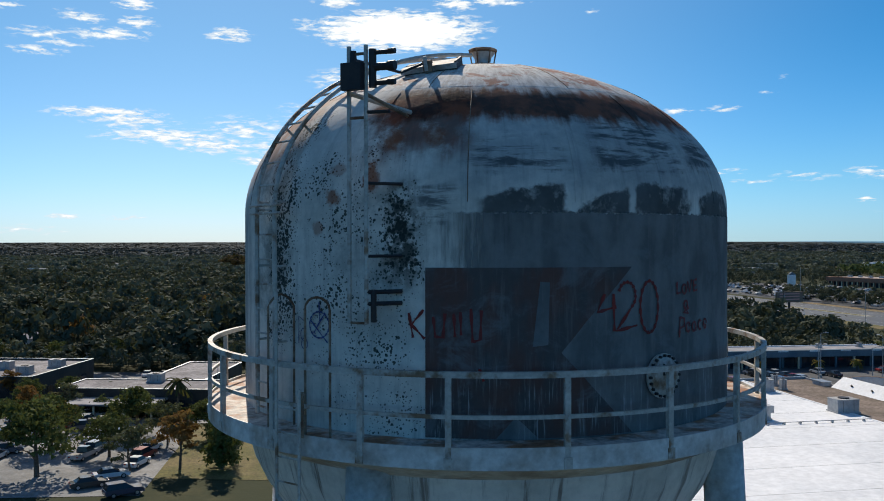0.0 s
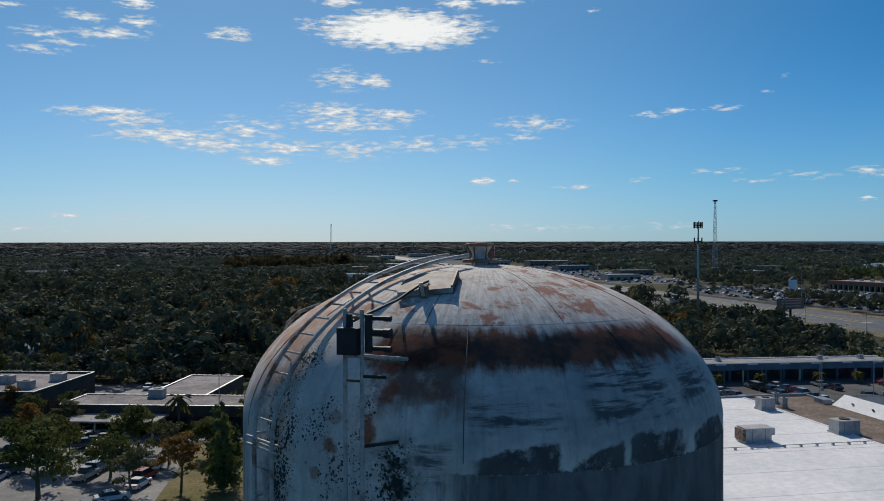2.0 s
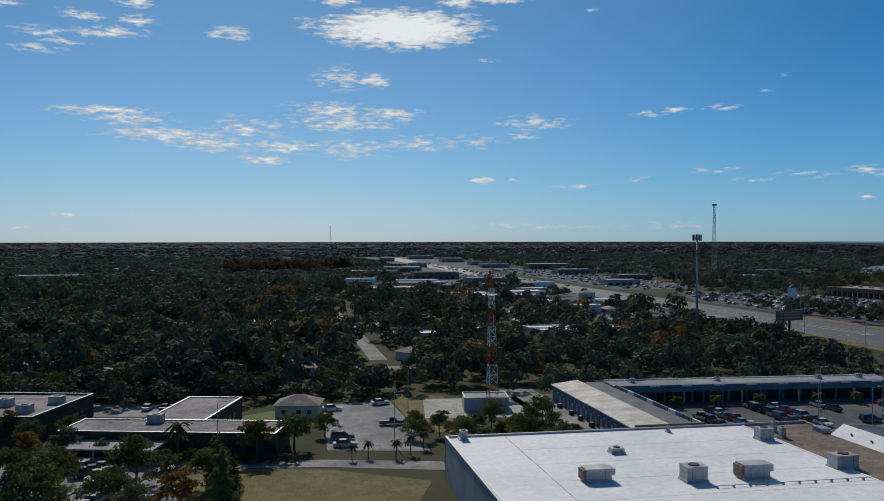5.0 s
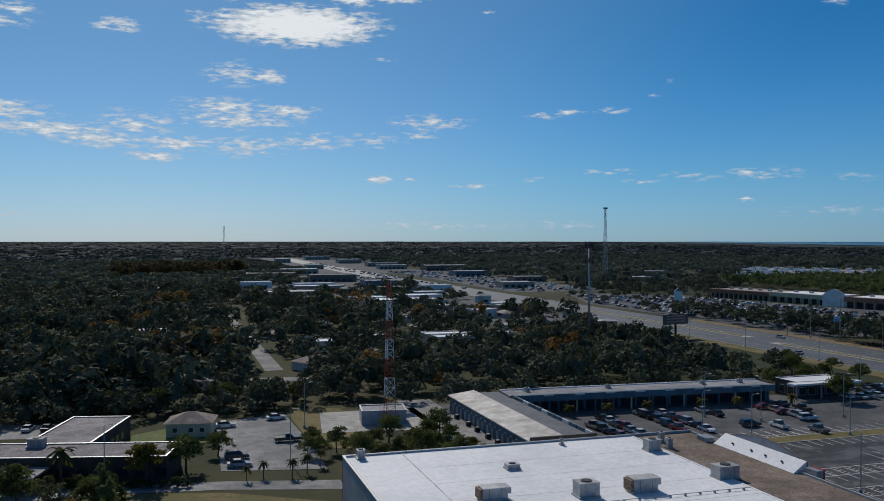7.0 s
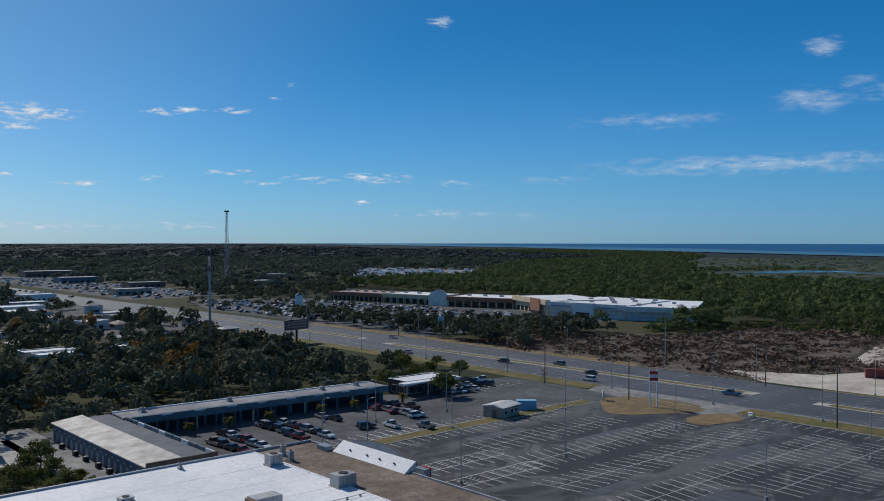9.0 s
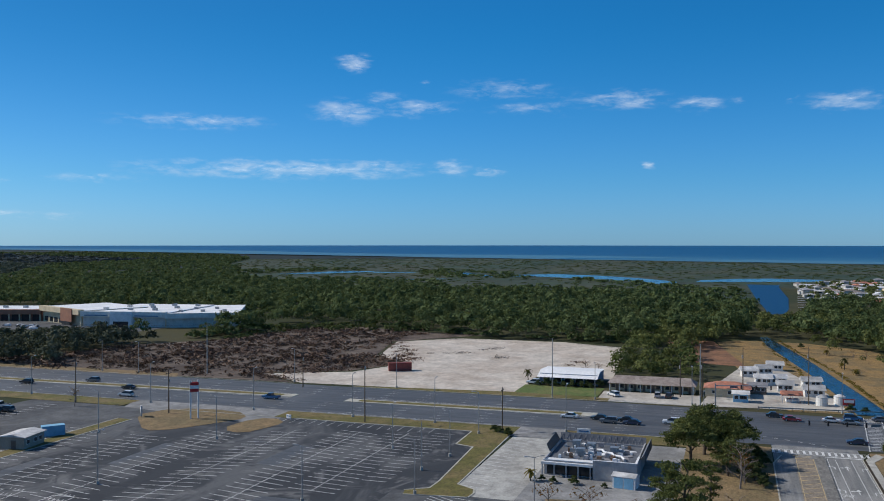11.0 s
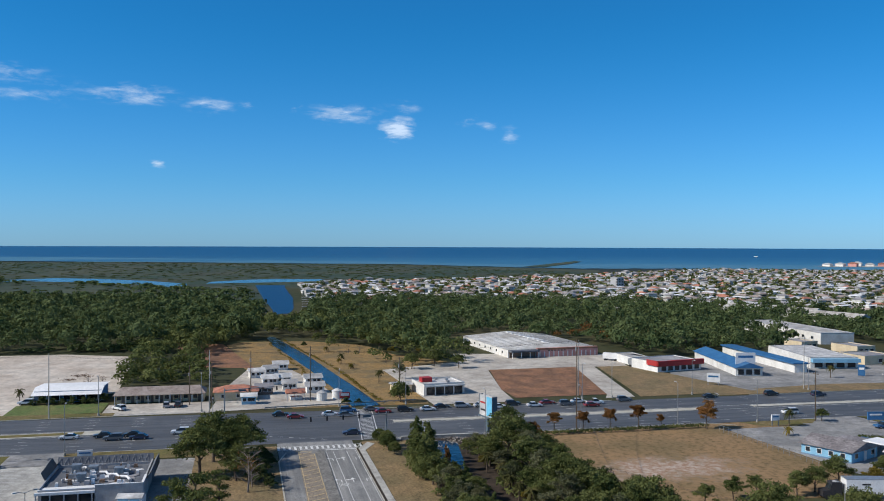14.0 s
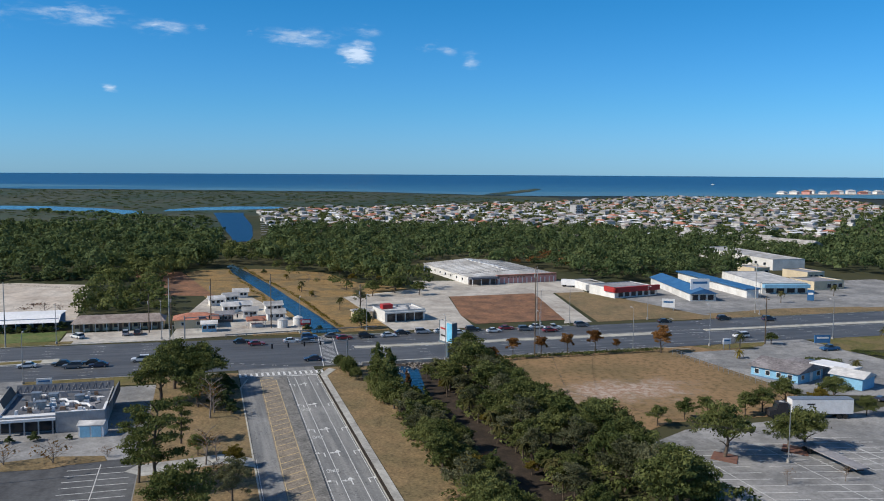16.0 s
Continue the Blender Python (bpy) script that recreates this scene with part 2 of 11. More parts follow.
MAT = {
    "steel_paint": surface("steel_paint", (0.55, 0.56, 0.55), (0.34, 0.29, 0.25), 1.6, 0.55, 0.0, 0.1, 6, 0, 0.3, (0.42, 0.68)),
    "rail_paint": surface("rail_paint", (0.44, 0.43, 0.40), (0.22, 0.14, 0.09), 3.0, 0.6, 0.0, 0.1, 6, 0, 0.3, (0.50, 0.66)),
    "rusty_steel": surface("rusty_steel", (0.30, 0.22, 0.16), (0.15, 0.07, 0.04), 3.0, 0.8, 0.2, 0.2),
    "dark_steel": surface("dark_steel", (0.022, 0.024, 0.03), (0.04, 0.035, 0.035), 3.0, 0.6),
    "galvanised": surface("galvanised", (0.38, 0.39, 0.40), (0.30, 0.31, 0.32), 1.5, 0.45, 0.6),
    "asphalt": surface("asphalt", (0.085, 0.088, 0.094), (0.13, 0.133, 0.138), 0.05, 0.9, 0.0, 0.1, 30, 0, 0.12),
    "asphalt_new": surface("asphalt_new", (0.052, 0.056, 0.063), (0.085, 0.089, 0.096), 0.06, 0.66, 0.0, 0.05, 30, 0, 0.5),
    "asphalt_grey": surface("asphalt_grey", (0.20, 0.20, 0.20), (0.30, 0.295, 0.29), 0.08, 0.9, 0.0, 0.1, 25, 0, 0.12),
    "concrete": surface("concrete", (0.42, 0.41, 0.38), (0.30, 0.29, 0.27), 0.12, 0.9, 0.0, 0.1, 20),
    "kerb": surface("kerb", (0.48, 0.46, 0.40), (0.36, 0.34, 0.29), 0.3, 0.9),
    "paint_white": surface("paint_white", (0.66, 0.66, 0.65), (0.36, 0.36, 0.36), 0.7, 0.8, 0.0, 0.0, 9, 0, 0.2, (0.45, 0.75)),
    "paint_yellow": surface("paint_yellow", (0.56, 0.42, 0.22), (0.36, 0.29, 0.19), 0.6, 0.8),
    "grass": surface("grass", (0.115, 0.105, 0.03), (0.17, 0.13, 0.055), 0.12, 0.95, 0.0, 0.3, 20),
    "grass_dry": surface("grass_dry", (0.22, 0.152, 0.078), (0.16, 0.122, 0.062), 0.09, 0.95, 0.0, 0.3, 20),
    "lawn": surface("lawn", (0.09, 0.13, 0.035), (0.14, 0.15, 0.05), 0.15, 0.95, 0.0, 0.3, 20),
    "sand": surface("sand", (0.53, 0.475, 0.415), (0.45, 0.385, 0.325), 0.05, 0.95, 0.0, 0.12, 12),
    "pale_lot": surface("pale_lot", (0.47, 0.435, 0.385), (0.36, 0.325, 0.285), 0.06, 0.95, 0.0, 0.12, 16),
    "red_dirt": surface("red_dirt", (0.25, 0.125, 0.068), (0.155, 0.085, 0.05), 0.12, 0.95, 0.0, 0.3, 8),
    "quarter_soil": surface("quarter_soil", (0.08, 0.09, 0.045), (0.26, 0.25, 0.23), 0.05, 0.95, 0.0, 0.2, 12),
    "brush": surface("brush", (0.075, 0.054, 0.042), (0.150, 0.117, 0.094), 0.06, 0.95, 0.0, 0.6, 14),
    "debris": surface("debris", (0.115, 0.068, 0.048), (0.20, 0.135, 0.098), 0.3, 0.95, 0.0, 0.6, 8),
    "marsh": surface("marsh", (0.026, 0.047, 0.026), (0.052, 0.058, 0.033), 0.006, 0.95, 0.0, 0.3, 7),
    "bank_grass": surface("bank_grass", (0.27, 0.17, 0.065), (0.17, 0.125, 0.06), 0.09, 0.95, 0.0, 0.3, 16),
    "roof_white": surface("roof_white", (0.80, 0.80, 0.81), (0.70, 0.71, 0.73), 0.06, 0.7, 0.0, 0.05, 20),
    "roof_gravel": surface("roof_gravel", (0.15, 0.115, 0.09), (0.22, 0.17, 0.14), 0.12, 0.95, 0.0, 0.3, 20),
    "roof_grey": surface("roof_grey", (0.24, 0.235, 0.25), (0.34, 0.33, 0.34), 0.12, 0.9, 0.0, 0.1, 14),
    "roof_metal": surface("roof_metal", (0.50, 0.48, 0.45), (0.33, 0.30, 0.27), 0.22, 0.6, 0.1, 0.1),
    "roof_slate": surface("roof_slate", (0.10, 0.11, 0.13), (0.14, 0.15, 0.17), 0.3, 0.8),
    "roof_shingle": surface("roof_shingle", (0.25, 0.20, 0.18), (0.33, 0.28, 0.25), 0.4, 0.9, 0, 0.1, 8, 0.25),
    "roof_pale": surface("roof_pale", (0.52, 0.51, 0.50), (0.36, 0.36, 0.365), 0.3, 0.8, 0, 0.1, 8, 0.2),
    "roof_tile": surface("roof_tile", (0.42, 0.17, 0.11), (0.30, 0.14, 0.10), 0.5, 0.85, 0, 0.1, 8, 0.2),
    "wall_white": surface("wall_white", (0.72, 0.71, 0.68), (0.60, 0.59, 0.56), 0.25, 0.85, 0, 0.05, 12, 0.08),
    "wall_cream": surface("wall_cream", (0.62, 0.52, 0.36), (0.52, 0.43, 0.30), 0.25, 0.85, 0, 0.05, 12),
    "wall_grey": surface("wall_grey", (0.40, 0.40, 0.41), (0.31, 0.31, 0.32), 0.25, 0.85, 0, 0.05, 12),
    "wall_brown": surface("wall_brown", (0.20, 0.15, 0.12), (0.15, 0.11, 0.09), 0.3, 0.85, 0, 0.05, 12),
    "wall_brick": surface("wall_brick", (0.34, 0.16, 0.10), (0.26, 0.13, 0.09), 0.3, 0.85, 0, 0.05, 12),
    "wall_pink": surface("wall_pink", (0.62, 0.30, 0.26), (0.50, 0.26, 0.23), 0.3, 0.85, 0, 0.05, 12),
    "wall_blue": surface("wall_blue", (0.22, 0.45, 0.62), (0.18, 0.38, 0.54), 0.3, 0.8, 0, 0.05, 12),
    "wall_teal": surface("wall_teal", (0.12, 0.17, 0.20), (0.09, 0.13, 0.16), 0.3, 0.8, 0, 0.05, 12),
    "sign_blue": surface("sign_blue", (0.030, 0.115, 0.26), (0.045, 0.15, 0.31), 0.3, 0.5),
    "sign_red": surface("sign_red", (0.45, 0.03, 0.03), (0.36, 0.04, 0.04), 0.3, 0.6),
    "sign_white": surface("sign_white", (0.74, 0.74, 0.74), (0.66, 0.66, 0.66), 0.5, 0.6),
    "mast_red": surface("mast_red", (0.42, 0.07, 0.04), (0.33, 0.08, 0.05), 1.0, 0.7),
    "wall_soot": surface("wall_soot", (0.035, 0.030, 0.028), (0.11, 0.095, 0.08), 0.5, 0.9, 0, 0.1, 6),
    "wall_tan": surface("wall_tan", (0.36, 0.31, 0.25), (0.28, 0.25, 0.21), 0.3, 0.85, 0, 0.05, 12),
    "wall_slate": surface("wall_slate", (0.15, 0.24, 0.36), (0.12, 0.19, 0.29), 0.3, 0.8, 0, 0.05, 12),
    "container": surface("container", (0.26, 0.07, 0.06), (0.20, 0.06, 0.05), 0.6, 0.7),
    "bark": surface("bark", (0.13, 0.10, 0.075), (0.09, 0.07, 0.055), 2.5, 0.95, 0, 0.4),
    "twig": surface("twig", (0.24, 0.20, 0.17), (0.17, 0.14, 0.12), 2.5, 0.95),
    "rock": surface("rock", (0.42, 0.38, 0.34), (0.30, 0.26, 0.23), 1.2, 0.95, 0, 0.4, 6, 0.25),
    "tyre": surface("tyre", (0.02, 0.02, 0.02), (0.03, 0.03, 0.03), 3.0, 0.9),
    "chrome": surface("chrome", (0.55, 0.55, 0.56), (0.45, 0.45, 0.46), 3.0, 0.35, 0.9),
    "lamp_red": surface("lamp_red", (0.35, 0.02, 0.02), (0.28, 0.02, 0.02), 3.0, 0.3),
    "mulch": surface("mulch", (0.20, 0.10, 0.075), (0.15, 0.08, 0.06), 0.6, 0.95),
    "leaf_oak": foliage("leaf_oak", (0.038, 0.058, 0.020), (0.170, 0.186, 0.066), 0.22),
    "leaf_green": foliage("leaf_green", (0.060, 0.084, 0.028), (0.165, 0.180, 0.066)),
    "leaf_pine": foliage("leaf_pine", (0.038, 0.068, 0.029), (0.150, 0.188, 0.080), 0.13, 0.30),
    # woods, far and horizon leaves: distance haze put in as paler, bluer colour
    "leaf_woods": foliage("leaf_woods", (0.042, 0.056, 0.040), (0.130, 0.138, 0.092), 0.07, 0.15),
    "leaf_far_hazed": foliage("leaf_far_hazed", (0.058, 0.078, 0.066), (0.135, 0.155, 0.125), 0.012, 0.2),
    "leaf_horizon_hazed": foliage("leaf_horizon_hazed", (0.042, 0.058, 0.064), (0.074, 0.092, 0.098), 0.008, 0.1),
    "leaf_rust": foliage("leaf_rust", (0.15, 0.065, 0.026), (0.30, 0.15, 0.058), 0.12, 0.4),
    "leaf_rust_dark": foliage("leaf_rust_dark", (0.042, 0.027, 0.019), (0.085, 0.050, 0.032), 0.03),
    "leaf_grey": foliage("leaf_grey", (0.058, 0.068, 0.036), (0.175, 0.175, 0.100)),
    "leaf_gold": foliage("leaf_gold", (0.11, 0.085, 0.018), (0.21, 0.16, 0.035)),
    "leaf_palm": foliage("leaf_palm", (0.05, 0.055, 0.02), (0.11, 0.10, 0.04)),
    "leaf_shrub": foliage("leaf_shrub", (0.036, 0.060, 0.024), (0.085, 0.105, 0.044), 0.02),
    "leaf_brush": foliage("leaf_brush", (0.050, 0.029, 0.021), (0.165, 0.112, 0.082), 0.3, 0.05),
}


def car_paint(name, col):
    m, n, b = shader(name)
    p = n.noise(n.coords(), 6.0, 3.0)
    n.put(b.inputs["Base Color"], n.mix(n.math("MULTIPLY", p, 0.25), col, (0.10, 0.09, 0.08)))
    b.inputs["Roughness"].default_value = 0.28
    b.inputs["Coat Weight"].default_value = 0.2
    return m


def dark_glass(name, col=(0.015, 0.02, 0.025)):
    m, n, b = shader(name)
    n.put(b.inputs["Base Color"], n.mix(n.noise(n.place(), 0.8), col, (col[0] * 2, col[1] * 2, col[2] * 2)))
    b.inputs["Roughness"].default_value = 0.08
    b.inputs["Specular IOR Level"].default_value = 0.35
    return m


MAT["glass"] = dark_glass("window_glass")
MAT["panel_cyan"] = dark_glass("panel_cyan", (0.10, 0.32, 0.46))


def water(name, deep, shallow, wave, rough, shelf=None):
    m, n, b = shader(name)
    p = n.place()
    f = n.noise(p, 0.004, 3.0)
    if shelf:
        wind = n.noise(n.vec("MULTIPLY", p, (0.0030, 0.0006, 1.0)), 1.0, 4.0, 0.6)
        f = n.step(n.math("MULTIPLY_ADD", n.math("SUBTRACT", wind, 0.5), 1100.0, n.vec("LENGTH", p)), shelf[1], shelf[0])
    n.put(b.inputs["Base Color"], n.mix(f, deep, shallow))
    b.inputs["Roughness"].default_value = rough
    b.inputs["IOR"].default_value = 1.33
    h = n.noise(n.vec("MULTIPLY", p, (1.0, 0.6, 1.0)), wave, 3.0)
    n.put(b.inputs["Normal"], n.bump(h, 0.5, 0.4))
    return m


MAT["sea"] = water("sea_water", (0.004, 0.045, 0.115), (0.035, 0.115, 0.175), 0.08, 0.35, (1900.0, 3300.0))
MAT["shoal"] = water("shoal_water", (0.055, 0.15, 0.21), (0.09, 0.19, 0.245), 0.08, 0.4)
MAT["inlet"] = water("inlet_water", (0.004, 0.030, 0.085), (0.006, 0.042, 0.110), 0.5, 0.42)
MAT["canal"] = water("canal_water", (0.004, 0.014, 0.030), (0.008, 0.024, 0.045), 0.5, 0.15)


def ground_mat():
    """Earth, leaf litter and rough grass, browner and greener by stretches."""
    m, n, b = shader("earth")
    p = n.place()
    wide = n.noise(p, 0.006, 4.0, 0.6)
    near = n.noise(p, 0.09, 5.0, 0.65)
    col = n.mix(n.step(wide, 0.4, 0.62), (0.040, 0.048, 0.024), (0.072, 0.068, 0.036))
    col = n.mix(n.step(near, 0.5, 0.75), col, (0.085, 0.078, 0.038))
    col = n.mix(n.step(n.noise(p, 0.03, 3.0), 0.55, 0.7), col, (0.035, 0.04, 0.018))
    # beyond the town: closed woodland, with blue distance haze put into its colour
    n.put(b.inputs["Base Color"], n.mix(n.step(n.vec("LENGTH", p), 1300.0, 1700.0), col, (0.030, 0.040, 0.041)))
    b.inputs["Roughness"].default_value = 0.95
    b.inputs["Specular IOR Level"].default_value = 0.1
    n.put(b.inputs["Normal"], n.bump(near, 0.6, 0.5))
    return m


MAT["earth"] = ground_mat()


def lot_mat():
    """Old parking asphalt: pale worn sweeps, dark resealed bays."""
    m, n, b = shader("worn_lot_asphalt")
    p = n.place()
    sweep = n.noise(n.vec("MULTIPLY", p, (0.6, 1.4, 1.0)), 0.035, 5.0, 0.65, 0.8)
    fine = n.noise(p, 1.2, 4.0, 0.7)
    col = n.mix(n.step(sweep, 0.46, 0.62), (0.042, 0.046, 0.053), (0.115, 0.118, 0.124))
    swirl = n.noise(p, 0.055, 5.0, 0.62, 2.6)
    col = n.mix(n.math("MULTIPLY", n.step(swirl, 0.53, 0.68), 0.8), col, (0.165, 0.164, 0.166))
    col = n.mix(n.math("MULTIPLY", n.step(n.noise(p, 0.09, 3.0, 0.5, 0.6), 0.60, 0.64), 0.85), col, (0.036, 0.039, 0.046))
    col = n.mix(n.math("MULTIPLY", n.math("SUBTRACT", fine, 0.4), 0.7), col, (0.02, 0.02, 0.025))
    n.put(b.inputs["Base Color"], col)
    b.inputs["Roughness"].default_value = 0.9
    b.inputs["Specular IOR Level"].default_value = 0.25
    return m


MAT["lot"] = lot_mat()


def road_mat(name, a, c, along, rough, spec):
    """Asphalt with wheel tracks and tar lines that run with the road."""
    m, n, b = shader(name)
    p = n.place()
    lanes = n.noise(n.vec("MULTIPLY", p, (0.025, 0.55, 1.0) if along == "x" else (0.55, 0.025, 1.0)), 1.0, 4.0, 0.65)
    worn = n.noise(p, 0.05, 5.0, 0.65)
    fine = n.noise(p, 2.2, 4.0, 0.7)
    col = n.mix(n.step(lanes, 0.34, 0.66), a, c)
    col = n.mix(n.math("MULTIPLY", n.step(worn, 0.52, 0.7), 0.5), col, (c[0] * 1.35, c[1] * 1.35, c[2] * 1.35))
    tar = n.step(n.math("ABSOLUTE", n.math("SUBTRACT", n.noise(p, 0.13, 5.0, 0.6, 0.5), 0.5)), 0.006, 0.0)
    col = n.mix(n.math("MULTIPLY", tar, 0.55), col, (0.03, 0.03, 0.033))
    k = n.math("MULTIPLY_ADD", n.math("SUBTRACT", fine, 0.5), 1.0, 1.0)
    n.put(b.inputs["Base Color"], n.mix(1.0, col, n.join(k, k, k), "MULTIPLY"))
    b.inputs["Roughness"].default_value = rough
    b.inputs["Specular IOR Level"].default_value = spec
    return m


MAT["asphalt_new"] = road_mat("highway_asphalt", (0.055, 0.059, 0.066), (0.100, 0.104, 0.110), "y", 0.66, 0.5)
MAT["side_asphalt"] = road_mat("side_road_asphalt", (0.165, 0.168, 0.17), (0.26, 0.258, 0.252), "x", 0.9, 0.15)


def field_mat():
    """Mown dry grass with a trampled bare patch of pinkish sand in it."""
    m, n, b = shader("field_grass")
    p = n.place()
    wide, near = n.noise(p, 0.05, 4.0, 0.6), n.noise(p, 0.7, 5.0, 0.7)
    col = n.mix(n.step(wide, 0.4, 0.65), (0.280, 0.182, 0.098), (0.200, 0.144, 0.076))
    col = n.mix(n.step(near, 0.44, 0.66, 0.0, 0.7), col, (0.09, 0.072, 0.036))
    away = n.vec("LENGTH", n.vec("MULTIPLY", n.vec("SUBTRACT", p, (173.0, -90.0, 0.0)), (1 / 13.0, 1 / 24.0, 0.0)))
    bare = n.math("ADD", n.math("SUBTRACT", 1.0, away), n.math("MULTIPLY", n.math("SUBTRACT", n.noise(p, 0.16, 6.0, 0.7), 0.5), 2.2))
    col = n.mix(n.step(bare, 0.0, 0.9), col, n.mix(n.step(near, 0.4, 0.6), (0.30, 0.19, 0.13), (0.44, 0.36, 0.30)))
    n.put(b.inputs["Base Color"], col)
    b.inputs["Roughness"].default_value = 0.95
    b.inputs["Specular IOR Level"].default_value = 0.1
    n.put(b.inputs["Normal"], n.bump(near, 0.4, 0.05))
    return m


MAT["field"] = field_mat()
# brown wall with the backlit shade under the eaves put into its colour
MAT["wall_brown_shaded"] = surface("wall_brown_shaded", (0.085, 0.065, 0.052), (0.06, 0.047, 0.04), 0.3, 0.85, 0, 0.05, 12)
MAT["roof_office"] = surface("roof_office", (0.165, 0.15, 0.155), (0.27, 0.25, 0.255), 0.14, 0.9, 0.0, 0.2, 14)
MAT["roof_patched"] = surface("roof_patched", (0.60, 0.59, 0.57), (0.40, 0.38, 0.35), 0.09, 0.7, 0.0, 0.05, 6)
MAT["median_stone"] = surface("median_stone", (0.15, 0.145, 0.135), (0.21, 0.20, 0.185), 0.3, 0.9, 0.0, 0.2, 8)
MAT["house_wall"] = surface("house_wall", (0.50, 0.49, 0.46), (0.34, 0.33, 0.31), 0.25, 0.85, 0, 0.05, 12, 0.2)
MAT["hatch_ground"] = surface("hatch_ground", (0.26, 0.215, 0.165), (0.20, 0.175, 0.145), 0.15, 0.9, 0.0, 0.2, 20)
# dirt with the shade of gully and gutter put into its dark colour
MAT["shaded_dirt"] = surface("shaded_dirt", (0.028, 0.021, 0.015), (0.048, 0.034, 0.024), 0.3, 0.95, 0.0, 0.5, 10)


# ---- building blocks ----
class Geo:
    """Collects the corners and faces of one mesh."""

    def __init__(self):
        self.v, self.f = [], []

    def add(self, pts, faces):
        k = len(self.v)
        self.v += [tuple(p) for p in pts]
        self.f += [tuple(k + i for i in q) for q in faces]
        return self

    def box(self, x0, y0, z0, x1, y1, z1, top=1.0):
        """A box; top < 1 draws its upper face in."""
        cx, cy, hx, hy = (x0 + x1) / 2, (y0 + y1) / 2, (x1 - x0) / 2, (y1 - y0) / 2
        p = [(cx + a * hx * k, cy + c * hy * k, z) for z, k in ((z0, 1.0), (z1, top)) for a, c in ((-1, -1), (1, -1), (1, 1), (-1, 1))]
        return self.add(p, [(3, 2, 1, 0), (4, 5, 6, 7), (0, 1, 5, 4), (1, 2, 6, 5), (2, 3, 7, 6), (3, 0, 4, 7)])

    def prism(self, outline, z0, z1):
        n = len(outline)
        p = [(x, y, z0) for x, y in outline] + [(x, y, z1) for x, y in outline]
        return self.add(p, [tuple(range(n - 1, -1, -1)), tuple(range(n, 2 * n))] + [(i, (i + 1) % n, n + (i + 1) % n, n + i) for i in range(n)])

    def tube(self, a, b, r0, r1=None, n=8, caps=True):
        a, b = Vector(a), Vector(b)
        r1 = r0 if r1 is None else r1
        q = (b - a).to_track_quat("Z", "Y")
        p = [c + q @ Vector((math.cos(i * math.tau / n) * r, math.sin(i * math.tau / n) * r, 0)) for c, r in ((a, r0), (b, r1)) for i in range(n)]
        f = [(i, (i + 1) % n, n + (i + 1) % n, n + i) for i in range(n)]
        if caps:
            f += [tuple(range(n - 1, -1, -1)), tuple(range(n, 2 * n))]
        return self.add(p, f)

    def path(self, pts, r, n=6):
        """A pipe through points."""
        pts = [Vector(p) for p in pts]
        rings = []
        for i, p in enumerate(pts):
            d = (pts[min(i + 1, len(pts) - 1)] - pts[max(i - 1, 0)]).normalized()
            side = d.cross(Vector((0.13, 0.07, 1.0))).normalized()
            up = side.cross(d)
            rings.append([p + side * math.cos(k * math.tau / n) * r + up * math.sin(k * math.tau / n) * r for k in range(n)])
        flat_pts = [p for ring in rings for p in ring]
        f = [(i * n + k, i * n + (k + 1) % n, (i + 1) * n + (k + 1) % n, (i + 1) * n + k) for i in range(len(pts) - 1) for k in range(n)]
        f += [tuple(range(n - 1, -1, -1)), tuple(range((len(pts) - 1) * n, len(pts) * n))]
        return self.add(flat_pts, f)

    def lathe(self, prof, n=64, a0=0.0, a1=math.tau):
        """Turns a profile of (radius, height) round the z axis."""
        full = abs(a1 - a0 - math.tau) < 1e-6
        m = n if full else n + 1
        p = [(r * math.cos(a0 + (a1 - a0) * i / n), r * math.sin(a0 + (a1 - a0) * i / n), z) for r, z in prof for i in range(m)]
        f = [(j * m + i, j * m + (i + 1) % m, (j + 1) * m + (i + 1) % m, (j + 1) * m + i) for j in range(len(prof) - 1) for i in range(n)]
        return self.add(p, f)

    def strip(self, a, b, width, z=0.0):
        a, b = Vector((*a, z)), Vector((*b, z))
        s = (b - a).normalized().cross(Vector((0, 0, 1))) * width / 2
        return self.add([a + s, b + s, b - s, a - s], [(0, 1, 2, 3)])

    def mesh(self, name, mat, smooth=False):
        me = bpy.data.meshes.new(name)
        me.from_pydata(self.v, [], self.f)
        me.materials.append(MAT[mat] if isinstance(mat, str) else mat)
        if smooth:
            me.polygons.foreach_set("use_smooth", [True] * len(me.polygons))
        me.update()
        return me


def part(name, geo, mat, parent, label="", smooth=False):
    ob = new(name, geo.mesh(name, mat, smooth) if isinstance(geo, Geo) else geo)
    ob.parent = parent
    return tagged(ob, label)


def thing(name, x, y, z=0.0, turn=0.0, label="", category="", group=""):
    ob = new(name)
    ob.matrix_basis = pose(x, y, z, 0, 0, turn)
    return tagged(ob, label, category, group)


def single(name, geo, mat, label="", category="", group="", kind="", smooth=False):
    return tagged(new(name, geo.mesh(name, mat, smooth)), label, category, group, kind)


def sheet(name, outline, z, mat, label, category="ground"):
    """A flat piece of the setting."""
    g = Geo()
    n = len(outline)
    g.add([(x, y, z) for x, y in outline], [tuple(range(n))])
    ob = single(name, g, mat, label, category, kind="structure")
    if ob.data.polygons[0].normal.z < 0:
        ob.data.flip_normals()
    return ob


def rect(x0, y0, x1, y1):
    return [(x0, y0), (x1, y0), (x1, y1), (x0, y1)]


